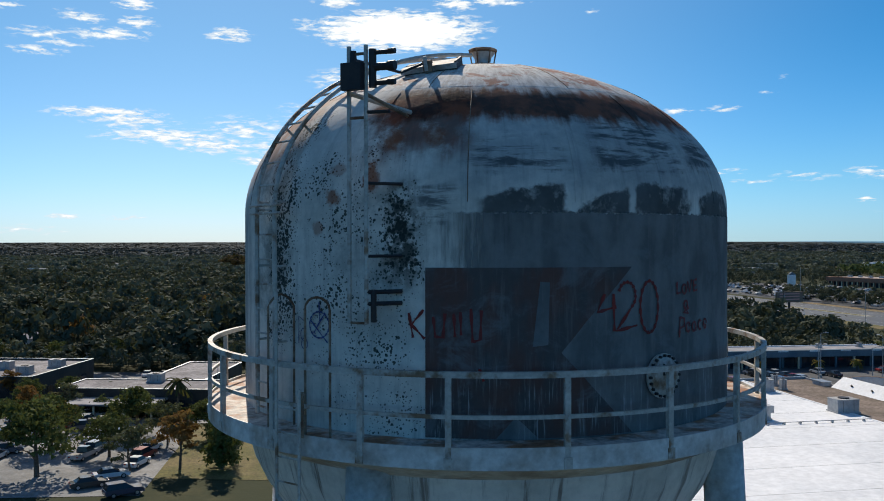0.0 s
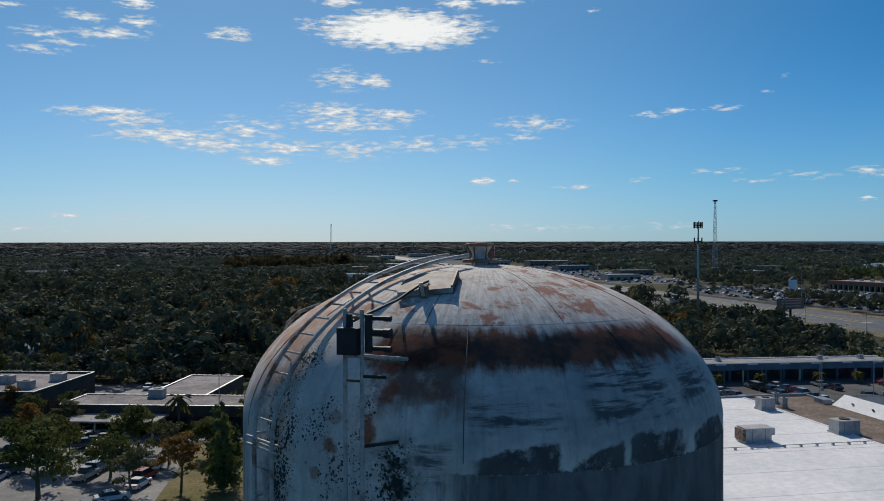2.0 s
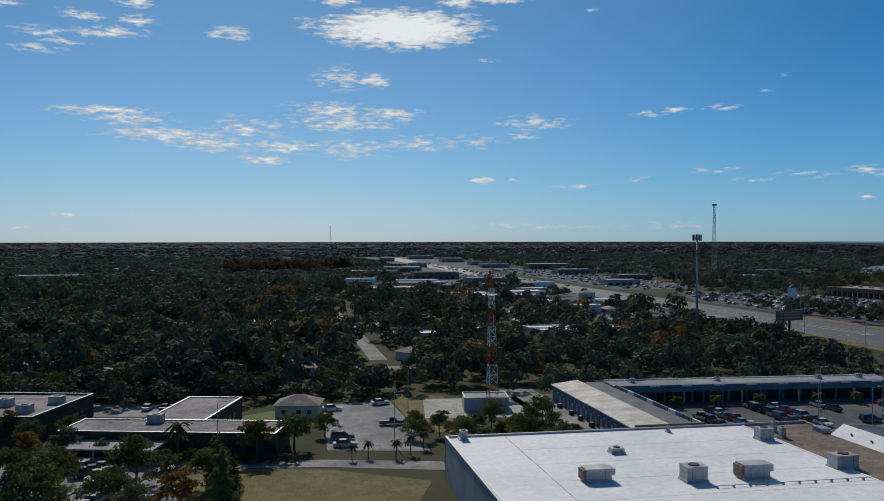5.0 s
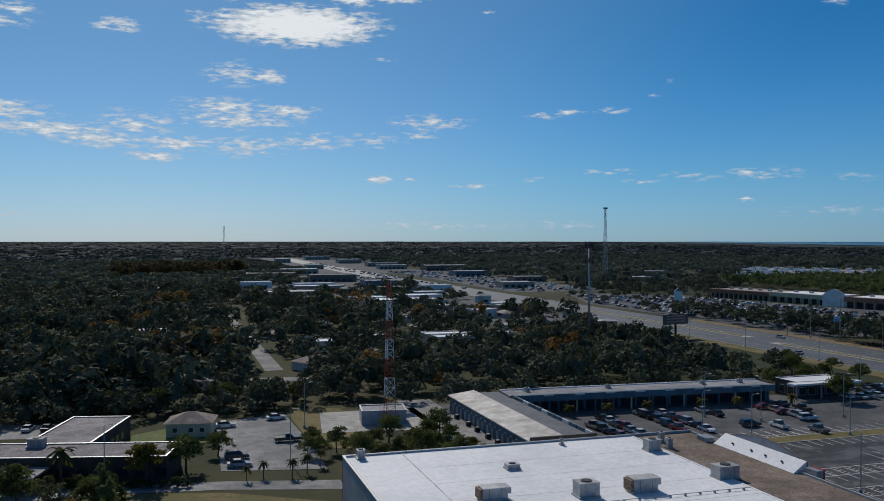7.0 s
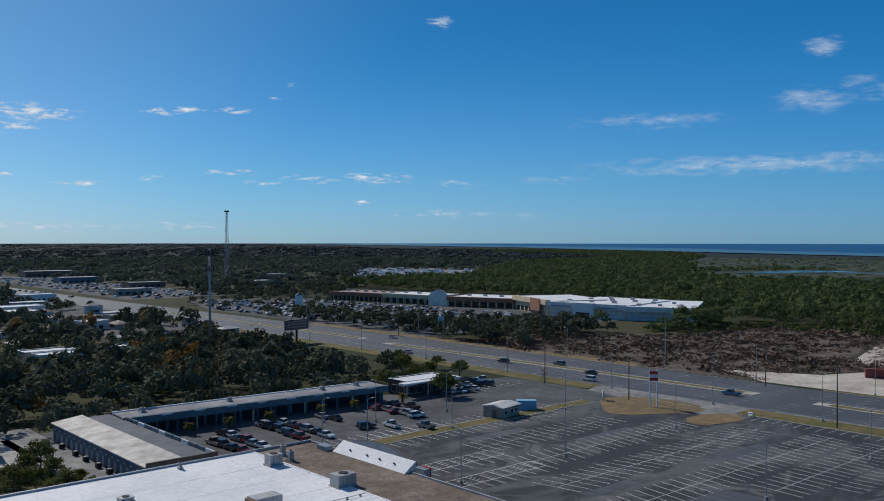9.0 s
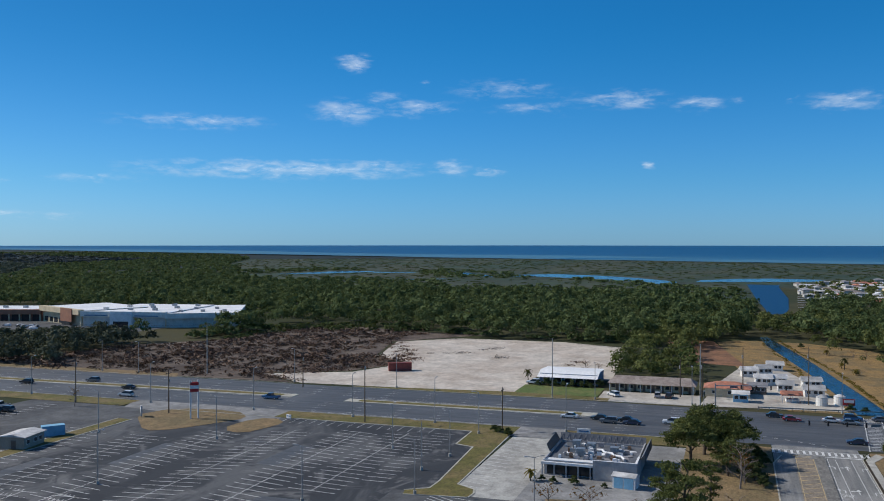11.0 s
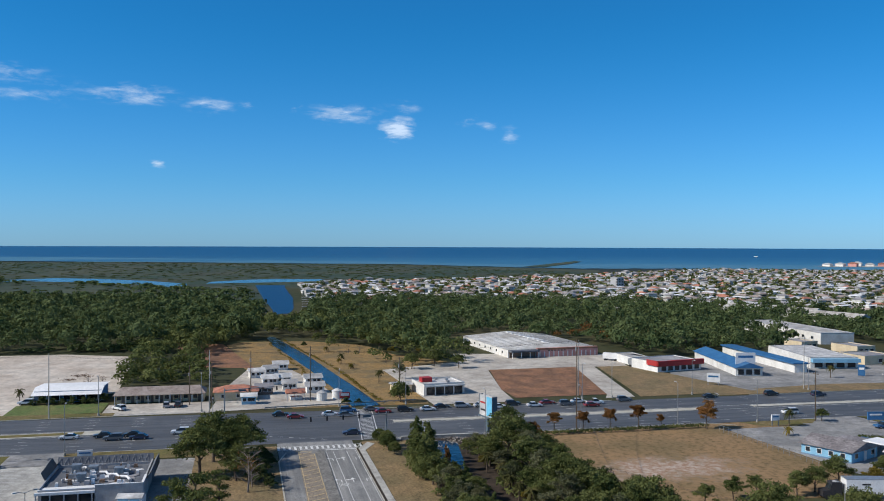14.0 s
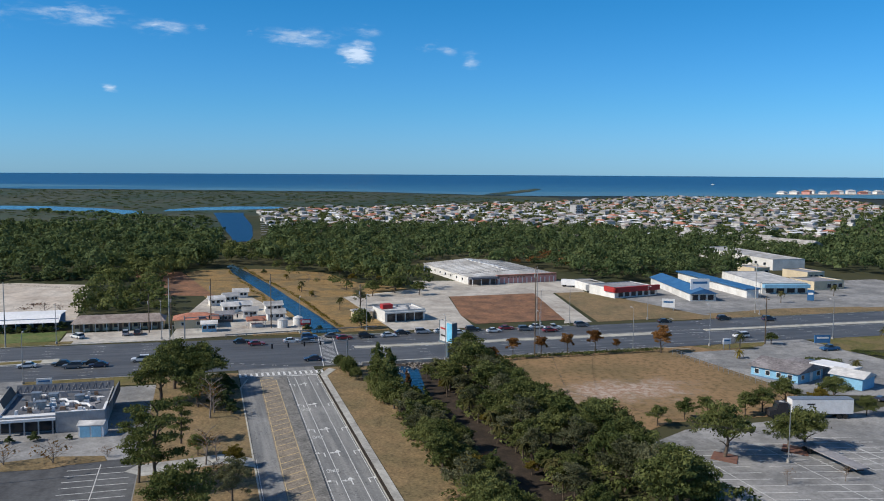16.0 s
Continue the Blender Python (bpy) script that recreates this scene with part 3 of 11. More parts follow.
def quads_mesh(name, pts, mat):
    """A mesh of loose leaves from an array (n, corners, 3)."""
    n, c = pts.shape[:2]
    me = bpy.data.meshes.new(name)
    me.vertices.add(n * c)
    me.vertices.foreach_set("co", np.ascontiguousarray(pts, dtype=np.float32).ravel())
    me.loops.add(n * c)
    me.loops.foreach_set("vertex_index", np.arange(n * c, dtype=np.int32))
    me.polygons.add(n)
    me.polygons.foreach_set("loop_start", np.arange(0, n * c, c, dtype=np.int32))
    me.polygons.foreach_set("loop_total", np.full(n, c, dtype=np.int32))
    me.materials.append(MAT[mat])
    me.update(calc_edges=True)
    return me


# ---- ground, water, roads ----
def rise(d):
    """The far land and sea lift a little, so that the horizon stands where the round earth sets it."""
    return 0.0 if d < 2400 else 26.0 * (d - 2400) / 2500


SHORE = ((2550, 4100), (2720, 2600), (2500, 1300), (2323, 558), (2150, 100), (1935, -356), (1700, -520), (1570, -640), (1560, -800), (1500, -1000), (1340, -1300), (1260, -2000), (1150, -4500))


def seaward(x, y):
    """Whether a far point lies beyond the shore."""
    for (xa, ya), (xb, yb) in zip(SHORE, SHORE[1:]):
        if yb <= y <= ya and x > xa + (xb - xa) * (y - ya) / (yb - ya):
            return True
    return False


def far_sheet(name, inside, z, mat, label, category, rings, n=120):
    g = Geo()
    for r in rings:
        for i in range(n):
            a = i * math.tau / n
            x, y = r * math.cos(a), r * math.sin(a)
            g.v.append((x, y, z + rise(r) - (3.0 if r > 1500 and seaward(x, y) else 0.0)))
    for j in range(len(rings) - 1):
        for i in range(n):
            q = (j * n + i, j * n + (i + 1) % n, (j + 1) * n + (i + 1) % n, (j + 1) * n + i)
            if inside is None or all(inside(*g.v[k][:2]) for k in q):
                g.f.append(q)
    return single(name, g, mat, label, category, kind="structure", smooth=True)


RINGS = (0.01, 60, 150, 300, 500, 800, 1200, 1700, 2400, 3000, 3600, 4200, 4900)
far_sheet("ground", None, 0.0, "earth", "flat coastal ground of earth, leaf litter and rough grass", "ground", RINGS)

# the coast: sea, pale shoal along the shore, creeks in the marsh
def sea_sheet(name, inner, outer, z, mat, label):
    g = Geo()
    for j in range(9):
        k = j / 8
        for (xa, ya), (xb, yb) in zip(inner, outer):
            x, y = xa + (xb - xa) * k, ya + (yb - ya) * k
            g.v.append((x, y, z + rise(math.hypot(x, y))))
    n = len(inner)
    g.f = [(j * n + i, j * n + i + 1, (j + 1) * n + i + 1, (j + 1) * n + i) for j in range(8) for i in range(n - 1)]
    return single(name, g, mat, label, "sea", kind="structure", smooth=True)


def out_to(p, d):
    r = math.hypot(*p)
    return (p[0] * d / r, p[1] * d / r) if r < d else p


fine_shore = []
for (xa, ya), (xb, yb) in zip(SHORE, SHORE[1:]):
    for k in range(6):
        s = k / 6
        wob = 12 * math.sin(xa * 0.7 + k * 2.1) * (1 if 0 < k else 0)
        fine_shore.append((xa + (xb - xa) * s + wob, ya + (yb - ya) * s))
sea_sheet("sea", fine_shore, [out_to(p, 4890) for p in fine_shore], 0.35, "sea", "deep blue open sea out to the horizon")
sea_sheet("shoal_water", fine_shore, [(p[0] + 330 + 60 * math.sin(p[1] * 0.004), p[1]) for p in fine_shore], 0.7, "shoal", "pale shallow water along the shore")

sheet("marsh", [(700, -230), (900, -330), (1300, -560), (1500, -640), (1700, -520), (1930, -356), (2150, 100), (2300, 558), (2380, 900), (2390, 1400), (2000, 1300), (1400, 900), (900, 560), (760, 380), (720, 120), (640, 30), (700, -20), (960, -40)], 0.03, "marsh", "green and brown salt marsh", "marsh")


def pond(pts, name="marsh_water"):
    return sheet(name, pts, 0.06, "canal", "blue tidal water in the marsh", "water")


# highway: two carriageways with a kerbed median, and the side road that meets it
HW0, HW1 = 214.0, 256.0
sheet("highway", [(214, -420), (214, 400), (206, 700), (200, 1100), (205, 1900), (240, 1900), (236, 1100), (242, 700), (254, 400), (256, 40), (251, -70), (252, -420)], 0.05, "asphalt_new", "six-lane divided asphalt highway with turn lanes", "road")
sheet("side_road", rect(60, -26.05, 214, -7.8), 0.06, "side_asphalt", "worn grey asphalt side road with turn lanes", "road")


# ---- the water tower ----
TANK_R, SPRING, DOME = 3.78, 32.15, 2.34
FLOOR_Z, BALCONY_R = 29.34, 4.34


def tank_radius(z):
    if z <= SPRING:
        return TANK_R
    q = min((z - SPRING) / DOME, 1.0)
    return TANK_R * (1 - q ** 2.0) ** 0.5


def on_tank(phi, z, off=0.0):
    """A point by bearing from the tank's front, in degrees, and height."""
    a = radians(phi)
    r = tank_radius(z)
    n = Vector((0, 0))
    if z > SPRING:
        n = Vector((r / TANK_R ** 2, (z - SPRING) / DOME ** 2)).normalized()
    else:
        n = Vector((1, 0))
    r, z = r + n.x * off, z + n.y * off
    return Vector((r * math.sin(a), -r * math.cos(a), z))


def at(phi, r, z):
    a = radians(phi)
    return Vector((r * math.sin(a), -r * math.cos(a), z))


def tank_paint():
    """White tank paint: rain streaks, mildew on one flank, brushed-out marks, rust round the shoulder and on the roof."""
    m, n, b = shader("tank_paint")
    p = n.coords()
    x, y, z = n.xyz(p)
    phi = n.math("MULTIPLY", n.math("ARCTAN2", x, n.math("MULTIPLY", y, -1.0)), 180 / math.pi)
    arc = n.math("MULTIPLY", phi, 0.066)
    flat = n.join(arc, z, 0.0)
    rag = n.math("MULTIPLY_ADD", n.noise(p, 3.0, 6.0, 0.7), 1.0, -0.5)
    drift = n.math("MULTIPLY_ADD", n.noise(n.vec("MULTIPLY", flat, (5.0, 0.8, 1.0)), 1.0, 5.0, 0.65), 1.0, -0.5)
    ph, zz = n.math("MULTIPLY_ADD", rag, 14.0, phi), n.math("MULTIPLY_ADD", drift, 0.6, z)

    def area(p0, p1, z0, z1, soft=2.0, up=0.1, a=None, h=None):
        """A soft field between two bearings and two heights."""
        a, h = ph if a is None else a, zz if h is None else h
        wide = n.math("MULTIPLY", n.step(a, p0 - soft, p0 + soft), n.step(a, p1 + soft, p1 - soft))
        return n.math("MULTIPLY", wide, n.math("MULTIPLY", n.step(h, z0 - up, z0 + up), n.step(h, z1 + up, z1 - up)))

    def times(u, v):
        return n.math("MULTIPLY", u, v)

    blotch = n.noise(p, 0.8, 5.0, 0.62)
    fine = n.noise(p, 7.0, 5.0, 0.7)
    streak = n.noise(n.vec("MULTIPLY", flat, (7.0, 0.5, 1.0)), 1.0, 6.0, 0.68)
    thin = n.noise(n.vec("MULTIPLY", flat, (22.0, 1.2, 1.0)), 1.0, 4.0, 0.6)
    col = n.mix(n.step(blotch, 0.35, 0.68), (0.76, 0.72, 0.66), (0.54, 0.52, 0.475))
    col = n.mix(times(n.step(streak, 0.48, 0.72), 0.5), col, (0.20, 0.215, 0.215))
    col = n.mix(times(n.step(thin, 0.56, 0.72), 0.35), col, (0.66, 0.64, 0.60))
    col = n.mix(times(n.step(n.noise(p, 2.3, 6.0, 0.72), 0.56, 0.7), 0.45), col, (0.68, 0.66, 0.61))
    # grime that hangs on the flank behind the ladder
    col = n.mix(times(area(-88, -66, 29.3, 32.2, 5, 0.3), times(n.step(streak, 0.3, 0.55), 0.6)), col, (0.11, 0.125, 0.13))
    col = n.mix(times(area(-62, -46, 30.6, 33.2, 3, 0.3), times(n.step(n.noise(p, 2.2, 6.0, 0.7), 0.4, 0.62), 0.62)), col, (0.12, 0.13, 0.115))
    col = n.mix(times(area(-40, -12, 30.9, 32.6, 4, 0.3), times(n.step(n.noise(p, 1.7, 6.0, 0.7), 0.42, 0.66), 0.5)), col, (0.17, 0.19, 0.18))
    # round mildew spots
    reach = n.math("MAXIMUM", times(area(-54, -42, 30.2, 33.5, 3, 0.3), 0.95), n.math("MAXIMUM", times(area(-42, -16, 30.0, 33.0, 4, 0.4), 0.62), n.math("MAXIMUM", times(area(-22, -14, 31.2, 32.5, 3, 0.25), 1.15), times(area(-34, -8, 29.3, 30.0, 3, 0.2), 0.55))))
    wet = n.step(n.noise(p, 1.5, 4.0, 0.6), 0.36, 0.64)
    reach = times(reach, n.math("MULTIPLY_ADD", wet, 0.75, 0.3))
    warp = n.vec("ADD", p, n.vec("MULTIPLY", n.join(rag, drift, rag), (0.05, 0.05, 0.05)))
    for size, limit in ((13.0, 0.52), (26.0, 0.60)):
        gap = n.cells(warp, size)
        dot = n.math("MULTIPLY", n.step(n.math("SUBTRACT", times(reach, limit), gap), -0.02, 0.07), n.step(reach, 0.12, 0.3))
        col = n.mix(times(dot, 0.9), col, (0.022, 0.034, 0.032))
    heavy = times(area(-20.5, -15, 31.25, 32.4, 2, 0.2), n.step(n.noise(p, 5.0, 6.0, 0.72), 0.40, 0.52))
    col = n.mix(times(heavy, 0.9), col, (0.022, 0.032, 0.030))
    # thin grey wash over the shoulder
    col = n.mix(times(area(-8, 84, 32.3, 33.36, 7, 0.2), times(n.step(n.noise(n.vec("MULTIPLY", p, (1.0, 1.0, 1.6)), 1.3, 5.0, 0.66), 0.34, 0.62, 0.35, 0.9), 0.62)), col, (0.20, 0.225, 0.25))
    # brushed-out marks on the shoulder
    stroke = n.noise(n.vec("MULTIPLY", flat, (1.1, 8.0, 1.0)), 1.0, 5.0, 0.68, 0.4)
    sweep = n.math("MAXIMUM", area(20, 42, 32.62, 33.26, 3, 0.08), n.math("MAXIMUM", area(-4, 12, 32.6, 33.0, 3, 0.08), area(46, 64, 32.7, 33.15, 3, 0.1)))
    col = n.mix(times(times(sweep, n.step(stroke, 0.44, 0.58)), 0.88), col, (0.062, 0.072, 0.082))
    # dark over-painted row along the spring line
    first, second = n.math("MULTIPLY_ADD", phi, 0.0117, 32.32), n.math("MULTIPLY_ADD", phi, 0.0275, 31.74)
    later = n.math("MINIMUM", n.math("MINIMUM", second, 32.45), n.math("MULTIPLY_ADD", n.math("ABSOLUTE", n.math("SUBTRACT", phi, 36.0)), -0.016, 32.58))
    last = n.math("MULTIPLY_ADD", n.math("POWER", n.math("MULTIPLY", n.math("SUBTRACT", phi, 56.0), 0.1), 2.0), -0.2, 32.45)
    beyond = n.step(phi, 44.9, 45.1)
    later = n.math("ADD", times(later, n.math("SUBTRACT", 1.0, beyond)), times(last, beyond))
    turn = n.step(phi, 13.4, 13.6)
    top = n.math("MULTIPLY_ADD", rag, 0.34, n.math("ADD", times(first, n.math("SUBTRACT", 1.0, turn)), times(later, turn)))
    row = times(n.step(z, 32.055, 32.075), n.step(n.math("SUBTRACT", top, z), -0.01, 0.06))
    row = times(row, times(n.step(phi, -5, -2), n.step(phi, 78, 72)))
    gaps = n.math("MAXIMUM", area(12.2, 14.4, 32.0, 33, 0.6, 0.1, n.math("MULTIPLY_ADD", rag, 4.0, phi)), n.math("MAXIMUM", area(26.0, 27.6, 32, 33, 0.5, 0.1, n.math("MULTIPLY_ADD", rag, 3.0, phi)), area(42.2, 47.0, 32, 33, 1.2, 0.1, n.math("MULTIPLY_ADD", rag, 8.0, phi))))
    row = times(row, n.math("SUBTRACT", 1.0, gaps))
    col = n.mix(times(row, n.step(n.noise(p, 4.0, 5.0, 0.7), 0.30, 0.5, 0.5, 0.95)), col, n.mix(n.step(blotch, 0.4, 0.62), (0.048, 0.053, 0.056), (0.10, 0.108, 0.112)))
    col = n.mix(times(area(-14, -8, 31.95, 32.4, 2, 0.1), times(n.step(stroke, 0.4, 0.55), 0.85)), col, (0.08, 0.09, 0.10))
    # rust below the roof seam, darkest in the middle of the band, with runs on the left
    band = area(-28, 62, 33.26, 33.71, 4, 0.09, None, n.math("MULTIPLY_ADD", drift, 0.35, n.math("MULTIPLY_ADD", rag, 0.28, z)))
    rust = n.mix(n.step(n.noise(p, 2.0, 5.0, 0.65), 0.38, 0.60), (0.25, 0.066, 0.030), (0.055, 0.020, 0.013))
    col = n.mix(times(area(-27, -5, 32.8, 33.75, 4, 0.22), times(n.step(n.noise(p, 1.6, 6.0, 0.7), 0.34, 0.56), 0.85)), col, n.mix(n.step(n.noise(p, 3.1, 5.0, 0.7), 0.4, 0.6), (0.20, 0.055, 0.032), (0.13, 0.055, 0.04)))
    col = n.mix(times(band, 0.95), col, rust)
    for p0, z0, r0, r1, q in ((-24.2, 32.52, 2.4, 0.22, 0.9), (-33, 32.30, 2.2, 0.14, 0.8), (-20.5, 32.98, 3.0, 0.20, 0.85), (-32, 32.62, 2.6, 0.10, 0.5), (-12.5, 33.0, 3.0, 0.16, 0.6), (-26.5, 33.42, 3.0, 0.10, 0.55), (-37, 31.9, 1.4, 0.10, 0.6)):
        off = n.vec("LENGTH", n.join(n.math("MULTIPLY_ADD", phi, 1 / r0, -p0 / r0), n.math("MULTIPLY_ADD", z, 1 / r1, -z0 / r1), 0.0))
        hit = n.step(n.math("ADD", n.math("SUBTRACT", 1.0, off), n.math("MULTIPLY", rag, 2.6)), 0.0, 0.6)
        col = n.mix(times(hit, q), col, (0.27, 0.085, 0.038))
    # roof: chalky, scratched, red rust patches, orange on the sunny side
    roof = n.step(z, 33.73, 33.78)
    scrape = n.noise(n.vec("MULTIPLY", n.join(arc, n.vec("LENGTH", n.join(x, y, 0.0)), 0.0), (6.0, 1.5, 1.0)), 1.6, 6.0, 0.7)
    chalk = n.mix(n.step(scrape, 0.36, 0.66), (0.80, 0.77, 0.72), (0.50, 0.47, 0.43))
    chalk = n.mix(times(n.step(n.noise(p, 9.0, 4.0, 0.7), 0.5, 0.68), 0.5), chalk, (0.30, 0.26, 0.24))
    chalk = n.mix(times(n.step(n.noise(p, 1.3, 6.0, 0.74, 0.4), 0.53, 0.61), 0.85), chalk, (0.36, 0.115, 0.06))
    chalk = n.mix(times(n.step(n.noise(p, 0.7, 4.0, 0.6), 0.54, 0.70), 0.22), chalk, (0.52, 0.29, 0.20))
    col = n.mix(times(roof, 0.95), col, chalk)
    side = times(times(n.step(phi, -42, -60), n.step(zz, 32.3, 33.1)), n.step(n.noise(n.vec("MULTIPLY", p, (1.0, 1.0, 0.6)), 1.6, 6.0, 0.68), 0.38, 0.58))
    col = n.mix(times(side, 0.8), col, (0.50, 0.24, 0.14))
    # rust runs and stains on the bowl
    low = times(n.step(z, 29.34, 29.2), n.step(streak, 0.54, 0.68))
    col = n.mix(times(low, 0.65), col, (0.15, 0.09, 0.065))
    col = n.mix(times(n.math("SUBTRACT", fine, 0.42), 0.6), col, (0.08, 0.085, 0.09))
    n.put(b.inputs["Base Color"], col)
    n.put(b.inputs["Roughness"], n.math("MULTIPLY_ADD", fine, 0.2, 0.7))
    b.inputs["Specular IOR Level"].default_value = 0.12
    n.put(b.inputs["Normal"], n.bump(n.math("ADD", fine, n.math("MULTIPLY", blotch, 2.0)), 0.3, 0.02))
    return m


def patch_paint(name, a, c, fade=None, streaky=0.6):
    """Paint rolled over old paint: uneven coverage, runs, ragged edges where it wore away."""
    m, n, b = shader(name)
    p = n.coords()
    x, y, z = n.xyz(p)
    phi = n.math("MULTIPLY", n.math("ARCTAN2", x, n.math("MULTIPLY", y, -1.0)), 180 / math.pi)
    s = n.join(n.math("MULTIPLY", phi, 0.066), z, 0.0)
    runs = n.noise(n.vec("MULTIPLY", s, (9.0, 0.7, 1.0)), 1.0, 5.0, 0.7)
    roll = n.noise(n.vec("MULTIPLY", s, (2.6, 1.1, 1.0)), 1.0, 3.0, 0.5)
    fine = n.noise(p, 11.0, 4.0, 0.7)
    col = n.mix(n.step(roll, 0.36, 0.64), a, c)
    col = n.mix(n.math("MULTIPLY", n.step(runs, 0.50, 0.72), streaky), col, (0.235, 0.225, 0.215))
    thin = n.noise(n.vec("MULTIPLY", s, (26.0, 1.6, 1.0)), 1.0, 4.0, 0.6)
    drip = n.math("MULTIPLY", n.step(z, 30.5, 29.7), n.math("MULTIPLY", n.step(thin, 0.52, 0.66), n.step(roll, 0.40, 0.60)))
    col = n.mix(n.math("MULTIPLY", drip, 0.8), col, (0.40, 0.43, 0.43))
    smear = n.step(n.noise(n.vec("MULTIPLY", s, (1.4, 1.8, 1.0)), 1.0, 6.0, 0.7, 0.8), 0.50, 0.66)
    col = n.mix(n.math("MULTIPLY", smear, 0.55), col, (0.19, 0.205, 0.215))
    col = n.mix(n.math("MULTIPLY", n.math("SUBTRACT", fine, 0.4), 0.5), col, (0.03, 0.03, 0.035))
    n.put(b.inputs["Base Color"], col)
    b.inputs["Roughness"].default_value = 0.8
    b.inputs["Specular IOR Level"].default_value = 0.12
    if fade:
        edge = n.math("ADD", n.math("MULTIPLY_ADD", n.math("SUBTRACT", runs, 0.5), 26.0, phi), n.math("MULTIPLY", n.math("SUBTRACT", roll, 0.5), 16.0))
        cover = n.math("MULTIPLY", n.step(edge, *fade), n.step(n.math("MULTIPLY_ADD", n.math("SUBTRACT", fine, 0.5), 0.12, z), 32.09, 32.05))
        n.put(b.inputs["Alpha"], n.math("MULTIPLY", cover, n.step(runs, 0.24, 0.40, 0.8, 1.0)))
    return m


MAT["deck_paint"] = surface("deck_paint", (0.56, 0.50, 0.44), (0.32, 0.15, 0.08), 1.6, 0.7, 0.0, 0.2, 6, 0, 0.3, (0.46, 0.62))
MAT["hatch_paint"] = surface("hatch_paint", (0.42, 0.40, 0.38), (0.26, 0.19, 0.15), 4.0, 0.7, 0.0, 0.1, 6)
tower = thing("water_tower", -1.25, 13.08, 0, -10.487, "weathered white steel water tower with rust, mildew and graffiti", "water tower")
prof = [(TANK_R * math.cos(k * math.pi / 24), 29.2 - 2.7 * math.sin(k * math.pi / 24)) for k in range(12, 0, -1)]
prof += [(TANK_R, 29.2 + k * (SPRING - 29.2) / 6) for k in range(7)]
for k in range(1, 29):
    a = k * math.pi / 56
    q = math.sin(a)
    prof.append((max(TANK_R * (1 - q ** 2.0) ** 0.5, 0.002), SPRING + DOME * q))
tank = part("tank_shell", Geo().lathe(prof, 144), tank_paint(), tower, "streaked white steel tank with a rusty domed roof", True)


def wrapped(poly, off):
    """A flat outline in (bearing, height) laid on the tank."""
    bm = bmesh.new()
    bm.faces.new([bm.verts.new((x, 0, z)) for x, z in poly])
    xs, zs = [p[0] for p in poly], [p[1] for p in poly]
    k = math.floor(min(xs) / 2) * 2 + 2
    while k < max(xs):
        bmesh.ops.bisect_plane(bm, geom=bm.verts[:] + bm.edges[:] + bm.faces[:], plane_co=(k, 0, 0), plane_no=(1, 0, 0))
        k += 2
    k = SPRING
    while k < max(zs):
        if k > min(zs):
            bmesh.ops.bisect_plane(bm, geom=bm.verts[:] + bm.edges[:] + bm.faces[:], plane_co=(0, 0, k), plane_no=(0, 0, 1))
        k += 0.06
    for v in bm.verts:
        v.co = on_tank(v.co.x, v.co.z, off)
    bmesh.ops.recalc_face_normals(bm, faces=bm.faces[:])
    me = bpy.data.meshes.new("paint_patch")
    bm.to_mesh(me)
    bm.free()
    return me


GREY = patch_paint("patch_grey", (0.125, 0.13, 0.132), (0.20, 0.205, 0.205), (-13.0, 2.0), 0.55)
MURAL = patch_paint("patch_mural", (0.135, 0.072, 0.062), (0.095, 0.085, 0.085), None, 0.4)
LIGHT = patch_paint("patch_light", (0.125, 0.135, 0.14), (0.19, 0.20, 0.205), None, 0.5)


def patch(poly, mat, off, label):
    me = wrapped(poly, off)
    me.materials.append(mat)
    ob = new("paint_patch", me)
    ob.parent = tower
    return tagged(ob, label)


patch([(-14.5, 29.34), (88, 29.34), (88, 32.10), (-14.5, 32.10)], GREY, 0.004, "grey over-painted band with runs")
patch([(-13.3, 29.36), (26.4, 29.36), (11.7, 30.38), (16.6, 30.75), (26.4, 31.41), (-13.3, 31.41)], MURAL, 0.008, "faded dark red mural field")
patch([(26.5, 29.36), (44, 29.36), (40, 29.9), (13, 30.38)], GREY, 0.009, "grey over-painted band with runs")
patch([(-0.4, 29.36), (7.4, 29.36), (3.2, 29.62)], LIGHT, 0.012, "pale blue painted wedge")
patch([(6.3, 30.46), (9.2, 30.48), (9.5, 31.23), (7.7, 31.24)], LIGHT, 0.012, "pale blue painted stroke")

RED_SPRAY = surface("red_spray", (0.24, 0.03, 0.025), (0.16, 0.03, 0.03), 3.0, 0.7)
BLUE_SPRAY = surface("blue_spray", (0.06, 0.08, 0.22), (0.05, 0.06, 0.16), 3.0, 0.7)
GREY_SPRAY = surface("rust_spray", (0.24, 0.045, 0.045), (0.17, 0.04, 0.045), 3.0, 0.7)


